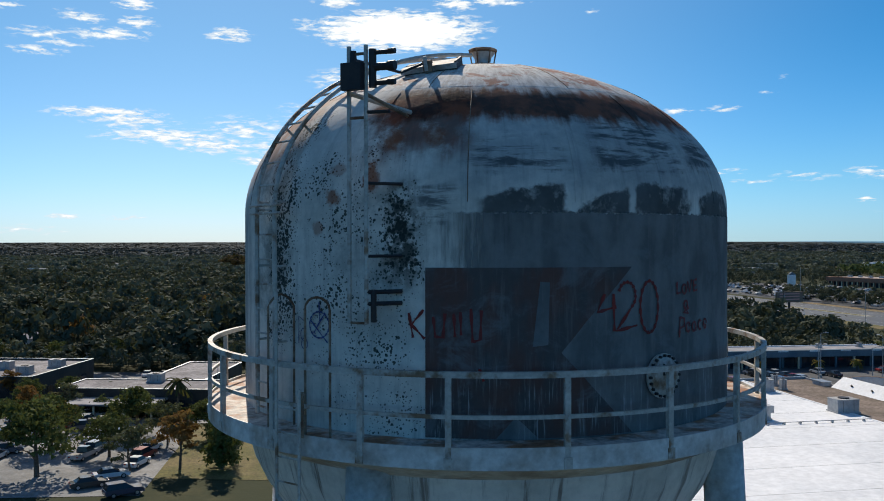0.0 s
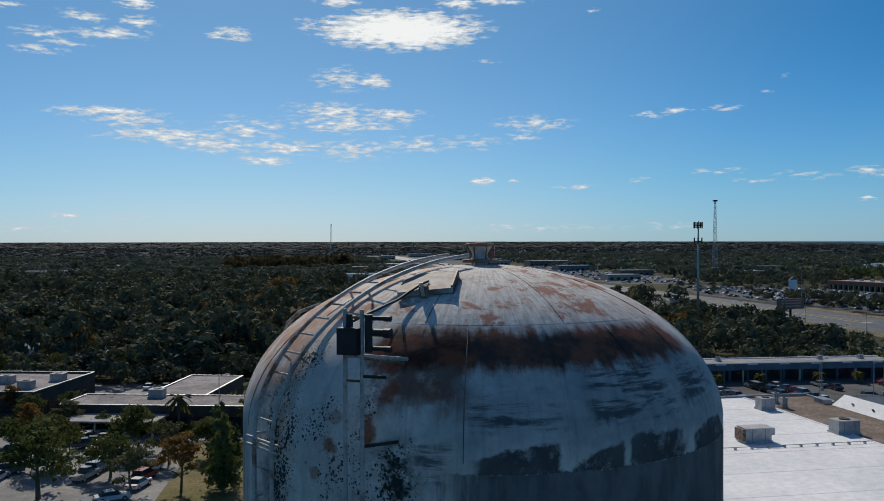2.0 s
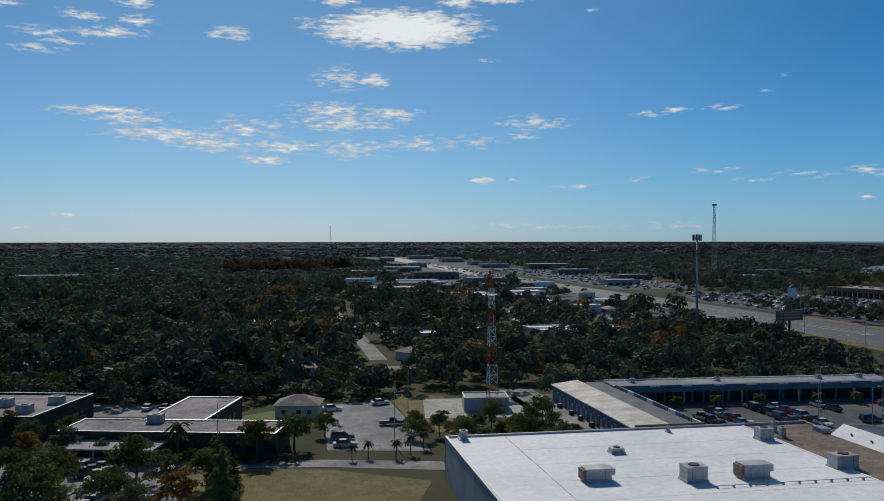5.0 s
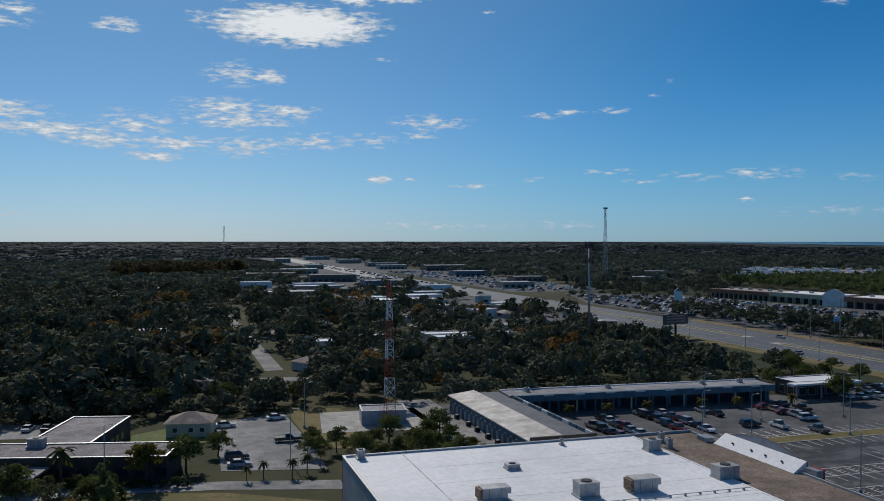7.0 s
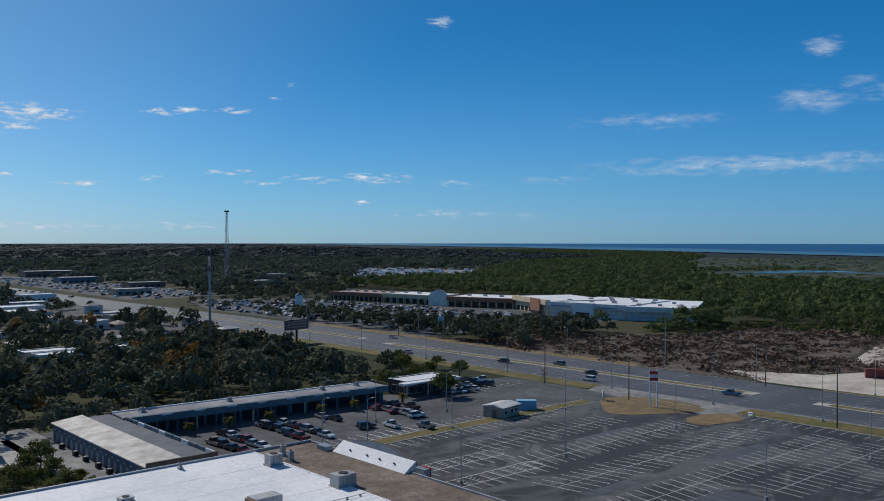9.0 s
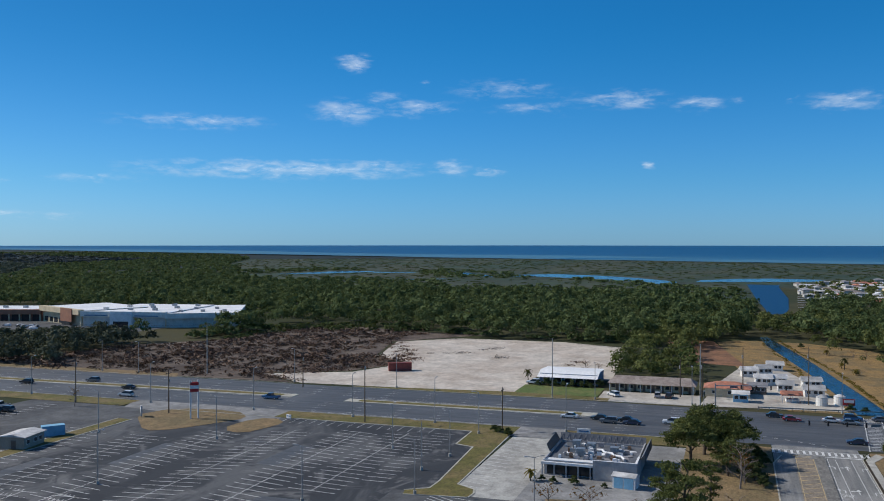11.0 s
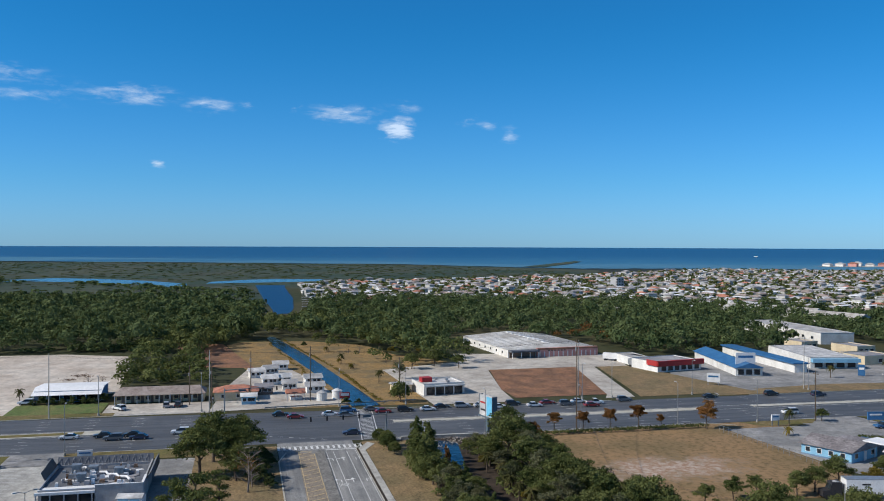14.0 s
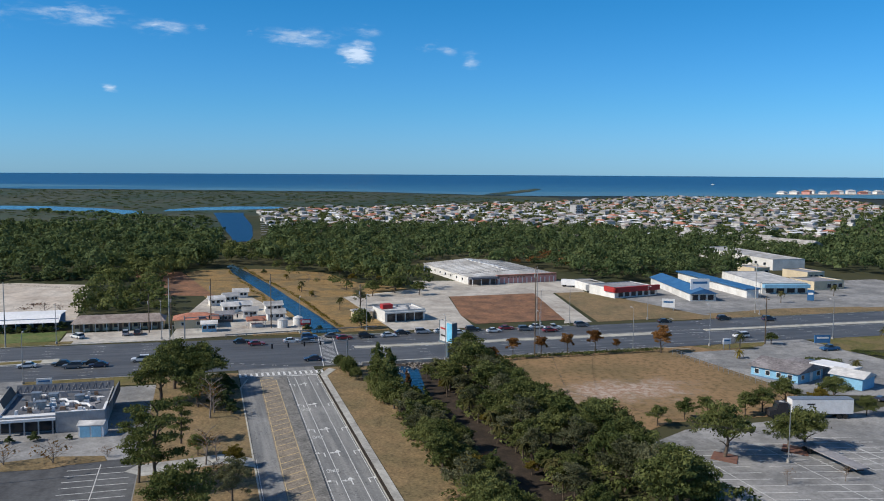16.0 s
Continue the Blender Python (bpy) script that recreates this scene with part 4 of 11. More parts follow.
def graffiti(strokes, mat, width, label, off=0.016):
    """Sprayed lines that hug the tank; each stroke is a row of (bearing, height)."""
    for pts in strokes:
        g = Geo()
        fine_pts = []
        for (xa, za), (xb, zb) in zip(pts, pts[1:]):
            fine_pts += [(xa + (xb - xa) * k / 4, za + (zb - za) * k / 4) for k in range(4)]
        fine_pts.append(pts[-1])
        row = []
        for i, (x, z) in enumerate(fine_pts):
            xa, za = fine_pts[max(i - 1, 0)]
            xb, zb = fine_pts[min(i + 1, len(fine_pts) - 1)]
            d = Vector(((xb - xa) * 0.066, zb - za)).normalized()
            k = width * (0.75 + 0.35 * math.sin(i * 1.7)) / 2
            row.append((on_tank(x - d.y * k / 0.066, z + d.x * k, off), on_tank(x + d.y * k / 0.066, z - d.x * k, off)))
        base = len(g.v)
        for a, c in row:
            g.v += [tuple(a), tuple(c)]
        g.f += [(base + 2 * i, base + 2 * i + 1, base + 2 * i + 3, base + 2 * i + 2) for i in range(len(row) - 1)]
        part("graffiti", g, mat, tower, label)


def oval(x, z, rx, rz, a0=0, a1=360, n=14):
    return [(x + rx * math.cos(radians(a0 + (a1 - a0) * k / n)), z + rz * math.sin(radians(a0 + (a1 - a0) * k / n))) for k in range(n + 1)]


graffiti([[(20.3, 31.08), (18.8, 30.86), (22.8, 30.92)], [(22.2, 31.08), (22.4, 30.62)],
          oval(25.2, 31.05, 2.0, 0.17, 160, -60, 9) + [(22.8, 30.62), (27.6, 30.68)], oval(30.6, 30.90, 2.3, 0.33, 60, 430)], RED_SPRAY, 0.045, "red sprayed number 420")
graffiti([[(-16.4, 30.86), (-15.6, 30.56)], [(-13.6, 30.9), (-15.9, 30.72), (-13.4, 30.55)], [(-11.8, 30.82), (-11.4, 30.58), (-10, 30.57), (-9.6, 30.86)],
          [(-8.0, 30.86), (-7.8, 30.58)], [(-6.8, 30.88), (-6.7, 30.60)], [(-4.9, 30.92), (-4.6, 30.52), (-3.2, 30.55), (-3.0, 30.9)], [(-3.4, 30.2), (-2.6, 30.05)]], RED_SPRAY, 0.04, "red sprayed scrawl")
graffiti([[(38.4, 31.2), (38.4, 31.05), (39.6, 31.06)], oval(40.8, 31.1, 0.7, 0.06), [(41.9, 31.2), (42.6, 31.06), (43.4, 31.22)], [(45.4, 31.22), (44.1, 31.21), (44.3, 31.07), (45.6, 31.08)], [(44.2, 31.14), (45.2, 31.15)],
          oval(41.3, 30.9, 0.6, 0.05, -60, 220) + [(42.2, 30.78), (40.6, 30.80), (42.4, 30.86)]], GREY_SPRAY, 0.036, "dark red sprayed word LOVE and an ampersand")
graffiti([[(39.2, 30.48), (39.4, 30.74), (40.8, 30.72), (40.9, 30.62), (39.4, 30.6)], oval(42.2, 30.6, 0.7, 0.06, 10, 330), oval(44.4, 30.6, 0.7, 0.06) + [(45.2, 30.54)], oval(46.8, 30.61, 0.7, 0.06, 50, 310), oval(49.0, 30.62, 0.7, 0.06, 0, 320) + [(48.4, 30.62)]], GREY_SPRAY, 0.036, "dark red sprayed word PEACE")
graffiti([oval(-36.2, 30.66, 2.6, 0.17), [(-36.2, 30.95), (-36.0, 30.70), (-37.6, 30.55)], [(-36.0, 30.7), (-34.6, 30.82)], [(-38.6, 30.72), (-34, 30.44)]], BLUE_SPRAY, 0.025, "blue sprayed circle with a monogram")
graffiti([oval(-40.6, 30.52, 0.8, 0.08), [(-42, 30.40), (-42, 30.75), (-40.4, 30.70)], oval(-40.3, 30.40, 0.9, 0.07)], BLUE_SPRAY, 0.016, "faint grey sprayed scribble")

for k in range(18):  # weld seams
    part("weld_seam", Geo().path([on_tank(-5.5 + 20 * k, 32.2 + j * 0.15, 0.002) for j in range(11)], 0.006, 4), "rusty_steel" if k % 5 == 0 else tank.data.materials[0], tower)
for k in range(9):
    part("weld_seam", Geo().path([on_tank(-18 + 40 * k, 33.78 + j * 0.095, 0.002) for j in range(8)], 0.006, 4), "rusty_steel", tower)
part("shoulder_seam", Geo().lathe([(tank_radius(33.75) - 0.01, 33.742), (tank_radius(33.76) + 0.006, 33.752), (tank_radius(33.77) + 0.006, 33.768), (tank_radius(33.785) - 0.012, 33.782)], 96), tank.data.materials[0], tower, "", True)

# balcony and railing
part("balcony_floor", Geo().lathe([(TANK_R - 0.02, FLOOR_Z - 0.03), (BALCONY_R - 0.02, FLOOR_Z - 0.03), (BALCONY_R - 0.02, FLOOR_Z), (TANK_R - 0.02, FLOOR_Z)], 96), "deck_paint", tower, "pale steel walkway plates worn to rust")
part("ring_girder", Geo().lathe([(BALCONY_R - 0.05, 29.12), (BALCONY_R, 29.12), (BALCONY_R, FLOOR_Z + 0.04), (BALCONY_R - 0.02, FLOOR_Z + 0.04), (BALCONY_R - 0.02, 29.15), (BALCONY_R - 0.05, 29.15)], 96), "steel_paint", tower, "streaked white ring girder")
part("balcony_soffit", Geo().lathe([(TANK_R - 0.25, 28.75), (BALCONY_R - 0.05, 29.12), (BALCONY_R - 0.05, 29.16), (TANK_R - 0.2, 28.82)], 96), "steel_paint", tower)
part("top_rail", Geo().lathe([(4.27, 30.17), (4.34, 30.17), (4.34, 30.24), (4.27, 30.24), (4.27, 30.17)], 96), "rail_paint", tower, "chipped white top rail")
part("middle_rail", Geo().lathe([(4.29, 29.70), (4.33, 29.70), (4.33, 29.745), (4.29, 29.745), (4.29, 29.70)], 96), "rail_paint", tower)
post_geo = Geo().box(-0.035, -0.03, 29.14, 0.035, 0.03, 30.18).box(-0.05, -0.045, 29.13, 0.05, 0.045, 29.26)
post_mesh = post_geo.mesh("post", "rail_paint")
for k in range(20):
    ob = part("post", post_mesh, None, tower)
    ph = -8 + 18.2 * k
    ob.matrix_basis = Matrix.Translation(at(ph, 4.31, 0)) @ pose(0, 0, 0, 0, 0, ph)

# legs and riser
for ph in (65, -25, -115, 155):
    g = Geo().tube(at(ph, 5.2, 0.0), at(ph, 3.72, 29.2), 0.31, 0.29, 20)
    g.tube(at(ph, 5.2, 0), at(ph, 5.2, 0.5), 0.55, 0.5, 16)
    part("leg", g, "steel_paint", tower, "white tubular steel leg", True)
part("riser", Geo().tube((0, 0, 0), (0, 0, 26.8), 0.55, None, 24), "steel_paint", tower, "", True)

# access ladder from below, with grab hoops at the balcony
lad = part("access_ladder", Geo().path([at(-37.3, 4.45, 6), at(-37.3, 4.45, 31.1)], 0.022).path([at(-32.4, 4.45, 6), at(-32.4, 4.45, 29.95)], 0.022), "rail_paint", tower, "rust-streaked access ladder")
for k in range(60):
    z = 12 + 0.3 * k
    part("rung", Geo().tube(at(-37.3, 4.45, z), at(-32.4, 4.45, z), 0.011, None, 6), "rail_paint", lad)
for p0, p1, r in ((-43.2, -41.2, 4.22), (-33.6, -28.4, 4.24)):
    mid, half = (p0 + p1) / 2, (p1 - p0) / 2
    pts = [at(p0, r, 29.36), at(p0, r, 30.9)] + [at(mid - half * math.cos(k * math.pi / 8), r - (0.3 if half < 2 else 0.0) * k / 8, 30.9 + 0.15 * math.sin(k * math.pi / 8)) for k in range(1, 8)]
    pts += [at(p1, r - (0.3 if half < 2 else 0.0), 30.9), at(p1, r - (0.3 if half < 2 else 0.0), 29.36)]
    part("grab_hoop", Geo().path(pts, 0.016), "rusty_steel", tower, "thin rusty grab hoop")
part("ladder_brace", Geo().box(-0.02, -0.02, 0, 0.02, 0.02, 0.55), "rusty_steel", tower, "rusty ladder stanchion").matrix_basis = Matrix.Translation(at(-32.4, 4.4, 29.36))

# roof ladder: up the flank, over the shoulder to the vent
MER = -50.0


def beside(z, side, off):
    p = on_tank(MER, z, off)
    a = radians(MER)
    return p + Vector((math.cos(a), math.sin(a), 0)) * side


zs = [29.4 + 0.2 * k for k in range(14)] + [SPRING + DOME * math.sin(k * math.pi / 52) for k in range(25)]
rail = part("roof_ladder", Geo().path([beside(z, -0.24, 0.17) for z in zs], 0.032).path([beside(z, 0.24, 0.17) for z in zs], 0.032), "rail_paint", tower, "white curved roof ladder")
last = None
for k in range(400):
    z = 29.5 + k * (SPRING - 29.5) / 120 if k <= 120 else SPRING + DOME * math.sin((k - 120) * math.pi / 2 / 300)
    p = beside(z, 0, 0.17)
    if last is None or (p - last).length > 0.32:
        last = p
        part("rung", Geo().tube(beside(z, -0.24, 0.17), beside(z, 0.24, 0.17), 0.014, None, 6), "rail_paint", rail)
for z in (30.4, 31.4, 32.25, 33.2, 34.0):
    for s in (-0.24, 0.24):
        part("ladder_bracket", Geo().tube(beside(z, s, 0.0), beside(z, s, 0.17), 0.018, None, 6), "rail_paint", rail)
part("ladder_stay", Geo().tube(beside(32.2, -0.4, 0.2), beside(32.2, 0.45, 0.2), 0.02, None, 6).tube(beside(32.1, -0.4, 0.2), beside(32.1, 0.45, 0.2), 0.02, None, 6), "rail_paint", tower)
part("far_grab_hoop", Geo().path([on_tank(-88, 33.85, 0.0), on_tank(-95, 33.62, 0.10), on_tank(-101, 33.38, 0.14), on_tank(-108, 33.05, 0.18), on_tank(-100, 33.1, 0.0)], 0.03), "rail_paint", tower, "bent white grab pipe on the roof")

# antenna mount
mount = part("antenna_mount", Geo().box(-0.02, -0.02, 30.74, 0.02, 0.02, 34.06), "rail_paint", tower, "rust-stained vertical antenna mount")
mount.matrix_basis = Matrix.Translation(at(-25.6, 4.12, 0)) @ pose(0, 0, 0, 0, 0, -24)
MP, MQ = at(-25.6, 4.12, 0), at(-22.4, 4.12, 0)
side_dir = (MQ - MP).normalized()
inward = Vector((-MP.x, -MP.y, 0)).normalized()


def mount_part(name, geo, mat, label=""):
    ob = part(name, geo, mat, mount, label)
    ob.matrix_parent_inverse = mount.matrix_basis.inverted()
    return ob


mount_part("upright", Geo().path([MQ + Vector((0, 0, 30.74)), MQ + Vector((0, 0, 34.06))], 0.028, 8), "rail_paint")
for z in (30.75, 33.2, 33.96):
    mount_part("cross_bar", Geo().path([MP + Vector((0, 0, z)), MQ + Vector((0, 0, z))], 0.018), "rusty_steel")
out = -inward * 0.08
cab = Geo()
cc = (MP + MQ) / 2 + out - side_dir * 0.02
pts = [cc + side_dir * a * 0.135 + inward * d * 0.05 + Vector((0, 0, z)) for z in (33.52, 33.84) for a, d in ((-1, -1), (1, -1), (1, 1), (-1, 1))]
cab.add(pts, [(3, 2, 1, 0), (4, 5, 6, 7), (0, 1, 5, 4), (1, 2, 6, 5), (2, 3, 7, 6), (3, 0, 4, 7)])
mount_part("equipment_box", cab, "dark_steel", "black equipment box")
for z, rr in ((33.96, 0.028), (33.79, 0.048), (33.60, 0.03)):
    a = MQ + side_dir * 0.06 + Vector((0, 0, z))
    mount_part("antenna_arm", Geo().tube(a, a + side_dir * 0.30 + inward * 0.02, rr, None, 8).tube(a + side_dir * 0.24, a + side_dir * 0.33, rr * 1.25, None, 8), "dark_steel", "dark antenna arm")
mount_part("arm_post", Geo().path([MQ + side_dir * 0.09 + Vector((0, 0, 33.55)), MQ + side_dir * 0.09 + Vector((0, 0, 34.0))], 0.05, 8), "dark_steel")
mount_part("junction_box", Geo().tube(MP + side_dir * 0.06 + Vector((0, 0, 33.84)), MP + side_dir * 0.06 + Vector((0, 0, 34.0)), 0.045, 0.035, 10), "dark_steel")
for z in (33.26, 32.42, 31.55, 31.12, 30.98):
    a = MQ + Vector((0, 0, z))
    mount_part("stand_off", Geo().path([a, on_tank(-17.8, z, 0.01) if z < 32.5 else a + side_dir * 0.30 + inward * 0.04], 0.022 if z > 31.2 else 0.03), "dark_steel", "dark stand-off bar")
mount_part("bracket", Geo().path([MQ + side_dir * 0.07 + inward * 0.05 + Vector((0, 0, 30.76)), MQ + side_dir * 0.07 + inward * 0.05 + Vector((0, 0, 31.15))], 0.035, 6), "dark_steel", "dark welded bracket")
mount_part("brace", Geo().path([MP + Vector((0, 0, 33.5)), on_tank(-19, 33.35, 0.02)], 0.03), "rail_paint")
mount_part("brace", Geo().path([MQ + Vector((0, 0, 33.48)), on_tank(-19.5, 33.3, 0.02)], 0.022), "rusty_steel")
mount_part("cable", Geo().path([MP + Vector((0.06, 0, 33.9)), on_tank(-30, 33.95, 0.12), on_tank(-27, 34.15, 0.12), on_tank(-26, 34.2, 0.1)], 0.02), "dark_steel")

# roof hatch and vent
hz = 34.22
hc, hn = on_tank(-27, hz, 0.0), (on_tank(-27, hz, 1.0) - on_tank(-27, hz, 0.0)).normalized()
hm = Matrix.Translation(hc) @ hn.to_track_quat("Z", "Y").to_matrix().to_4x4() @ pose(0, 0, 0, 0, 0, 18)
hatch = part("roof_hatch", Geo().box(-0.36, -0.33, -0.08, 0.36, 0.33, 0.05), "dark_steel", tower, "rusty raised roof hatch")
hatch.matrix_basis = hm
part("lid", Geo().box(-0.40, -0.37, 0.05, 0.40, 0.37, 0.075).box(-0.40, -0.37, 0.0, 0.40, -0.355, 0.05), "hatch_paint", hatch, "chalky hatch lid")
part("hinge", Geo().box(-0.06, -0.46, 0.0, 0.06, -0.36, 0.16), "rusty_steel", hatch)
part("lever", Geo().box(-0.04, -0.47, 0.02, 0.01, -0.43, 0.22), "rail_paint", hatch)
part("curb", Geo().box(0.37, -0.34, -0.12, 0.40, 0.34, 0.10), "dark_steel", hatch)
vent = part("roof_vent", Geo().lathe([(0.13, 34.420), (0.125, 34.640), (0.14, 34.700), (0.20, 34.780)], 24), "steel_paint", tower, "white-painted roof vent under a dark rimmed cap", True)
part("vent_cap", Geo().lathe([(0.17, 34.790), (0.225, 34.800), (0.235, 34.825), (0.215, 34.84), (0.0, 34.848)], 24), "rusty_steel", vent, "dark rusty vent cap")
part("vent_base", Geo().lathe([(0.30, 34.520), (0.29, 34.570), (0.15, 34.580)], 24), "rusty_steel", vent)
for k in range(6):
    a = k * math.tau / 6
    part("vent_stay", Geo().tube((0.165 * math.cos(a), 0.165 * math.sin(a), 34.540), (0.215 * math.cos(a), 0.22 * math.sin(a), 34.800), 0.012, None, 5), "rusty_steel", vent)

# bolted manway in the flank
mw = on_tank(33.9, 30.02, 0.0)
mwm = Matrix.Translation(mw) @ pose(0, 0, 0, 90, 0, 33.9)
manway = part("manway", Geo().lathe([(0.0, 0.075), (0.24, 0.075), (0.245, 0.06), (0.245, -0.03)], 32), "rail_paint", tower, "round bolted manway cover", True)
manway.matrix_basis = mwm
part("flange", Geo().lathe([(0.20, 0.05), (0.285, 0.05), (0.285, 0.02), (0.245, 0.02), (0.245, -0.03)], 32), "rail_paint", manway)
for k in range(20):
    a = k * math.tau / 20
    part("bolt", Geo().tube((0.258 * math.cos(a), 0.258 * math.sin(a), 0.045), (0.258 * math.cos(a), 0.258 * math.sin(a), 0.085), 0.019, None, 6), "dark_steel", manway)
part("davit", Geo().path([(0.08, -0.1, 0.08), (0.08, 0.02, 0.1), (-0.05, 0.02, 0.1), (-0.05, 0.16, 0.1)], 0.012), "dark_steel", manway)


# ---- trees: forms ----
RNG = np.random.default_rng(7)


def crown(lumps, n, leaf, seed, thin=0.55, droop=0.0, loose=0.32):
    """Loose leaf clumps about the skin of some lumps (x, y, z, radii); uneven, with gaps and stray sprays."""
    r = np.random.default_rng(seed)
    lumps = np.array(lumps, dtype=float)
    area = lumps[:, 3] * lumps[:, 5]
    pick = r.choice(len(lumps), n, p=area / area.sum())
    d = r.normal(size=(n, 3))
    d[:, 2] = np.abs(d[:, 2]) * 0.9 - 0.25
    d /= np.linalg.norm(d, axis=1)[:, None]
    depth = r.uniform(thin, 1.05, (n, 1)) + np.maximum(r.normal(size=(n, 1)) - 0.9, 0.0) * 0.28
    c = lumps[pick, :3] + d * lumps[pick, 3:6] * depth
    nrm = d + r.normal(size=(n, 3)) * loose
    nrm[:, 2] += droop
    nrm /= np.linalg.norm(nrm, axis=1)[:, None]
    t = np.cross(nrm, r.normal(size=(n, 3)))
    t /= np.linalg.norm(t, axis=1)[:, None]
    s = np.cross(nrm, t)
    a = leaf * r.uniform(0.5, 1.45, (n, 1))
    b = a * r.uniform(0.5, 1.0, (n, 1))
    j = lambda: r.uniform(0.7, 1.15, (n, 1))
    a, b = a * 1.3, b * 1.3
    return np.stack([c - t * a * j() - s * b * 0.6 * j(), c + t * a * j() - s * b * 0.6 * j(), c + t * a * r.uniform(-0.5, 0.5, (n, 1)) + s * b * 1.2 * j()], 1)


def lumps_round(h, w, low, seed, n=9, core=0.26):
    """Lumps of a broad crown: h high over all, w wide, from low up; boughs that each carry smaller clumps."""
    r = np.random.default_rng(seed)
    deep = h - low
    out = [(0, 0, low + deep * 0.45, w * core, w * core, deep * (core + 0.1))]
    lop = r.uniform(0, math.tau)
    for k in range(n):
        a = k * 2.4 + r.uniform(-0.5, 0.5)
        q = math.sqrt((k + 0.5) / n)
        d = w * 0.40 * q * r.uniform(0.8, 1.15) * (1 + 0.16 * math.cos(a - lop))
        z = low + deep * (0.80 - 0.48 * q ** 2.2 + r.uniform(-0.13, 0.13))
        size = w * r.uniform(0.10, 0.17)
        out.append((d * math.cos(a), d * math.sin(a), z, size, size, min(size * 0.72, deep * 0.24)))
        for m in range(2 if n > 10 else 1):
            b, s2 = r.uniform(0, math.tau), size * r.uniform(0.42, 0.66)
            out.append((d * math.cos(a) + size * 0.95 * math.cos(b), d * math.sin(a) + size * 0.95 * math.sin(b), z + size * r.uniform(-0.45, 0.6), s2, s2, s2 * 0.7))
    return out


def trunk_mesh(h, r0, limbs, spread, seed, mat="bark", lean=0.06, fork=0.35):
    r = np.random.default_rng(seed)
    g = Geo()
    top = Vector((r.uniform(-1, 1) * lean * h, r.uniform(-1, 1) * lean * h, h))
    mid = top * 0.5 + Vector((r.uniform(-0.05, 0.05) * h, r.uniform(-0.05, 0.05) * h, 0))
    g.tube((0, 0, -0.1), mid, r0, r0 * 0.72, 8).tube(mid, top, r0 * 0.72, r0 * 0.3, 8)
    for k in range(limbs):
        s = fork + (0.95 - fork) * k / max(limbs - 1, 1)
        base = mid * (s / 0.5) if s < 0.5 else mid + (top - mid) * ((s - 0.5) / 0.5)
        a = k * 2.4 + r.uniform(-0.3, 0.3)
        tip = base + Vector((math.cos(a) * spread, math.sin(a) * spread, spread * r.uniform(0.35, 0.8))) * r.uniform(0.6, 1.0)
        knee = base.lerp(tip, 0.5) + Vector((0, 0, 0.1 * spread))
        g.tube(base, knee, r0 * 0.42, r0 * 0.28, 5, False).tube(knee, tip, r0 * 0.28, r0 * 0.08, 4, False)
        for q in (-0.7, 0.7):
            t2 = knee + Vector((math.cos(a + q), math.sin(a + q), 0.6)) * spread * 0.45
            g.tube(knee, t2, r0 * 0.18, r0 * 0.05, 3, False)
    return g.mesh("trunk", mat)


FORMS = {}


def form(key, name, trunk, lumps, n, leaf, seed, thin, mat, label, category="tree"):
    """A tree: its crown in small leaves where the camera comes near, in coarser ones where it stays far."""
    fine = quads_mesh("crown", crown(lumps, int(n * 2.1), leaf * 0.68, seed, thin, 0.12, 0.95), mat)
    plain = quads_mesh("crown", crown(lumps, int(n * 0.72), leaf * 1.05, seed, thin, 0.12, 0.8), mat)
    FORMS[key] = (name, trunk, (plain, fine), label, category)


for i in range(4):
    form(f"oak{i}", "tree", trunk_mesh(5.2, 0.30, 6, 2.6, i), lumps_round(8.5, 9.8, 1.3, i, 24), 3400, 0.20, i, 0.3, "leaf_oak", "dense dark green live oak on rough grass")
for i in range(3):
    form(f"ash{i}", "tree", trunk_mesh(4.8, 0.22, 5, 2.0, 20 + i), lumps_round(8.0, 7.4, 0.9, 20 + i, 20), 2800, 0.19, 20 + i, 0.3, "leaf_green", "leafy green broad-crowned tree on rough grass")
for i in range(2):
    form(f"willow{i}", "tree", trunk_mesh(5.0, 0.2, 8, 2.2, 70 + i), lumps_round(8.0, 7.6, 0.9, 70 + i, 20), 2300, 0.17, 70 + i, 0.2, "leaf_grey", "thin grey-green half-bare tree by the creek")
form("gold0", "tree", trunk_mesh(4.0, 0.2, 5, 1.8, 31), lumps_round(6.5, 6.5, 1.2, 31, 16), 2200, 0.19, 31, 0.3, "leaf_gold", "yellow-green turning tree on rough grass")
form("rust0", "tree", trunk_mesh(5.0, 0.2, 6, 1.8, 32), lumps_round(8.5, 6.5, 1.5, 32, 16), 2200, 0.19, 32, 0.3, "leaf_rust", "rust-brown autumn tree among green ones")
form("rust1", "tree", trunk_mesh(3.2, 0.10, 4, 0.9, 33), lumps_round(4.6, 3.0, 1.0, 33, 12), 1300, 0.13, 33, 0.3, "leaf_rust", "small orange-brown street tree on the verge")
form("cypress0", "tree", trunk_mesh(5.5, 0.2, 4, 0.7, 34), [(0.2 * math.sin(k * 2), 0.2 * math.cos(k * 2), 1.0 + 0.75 * k, 1.55 - 0.19 * k, 1.55 - 0.19 * k, 0.9) for k in range(8)], 1900, 0.16, 34, 0.4, "leaf_rust", "rust-red conical cypress on the verge")
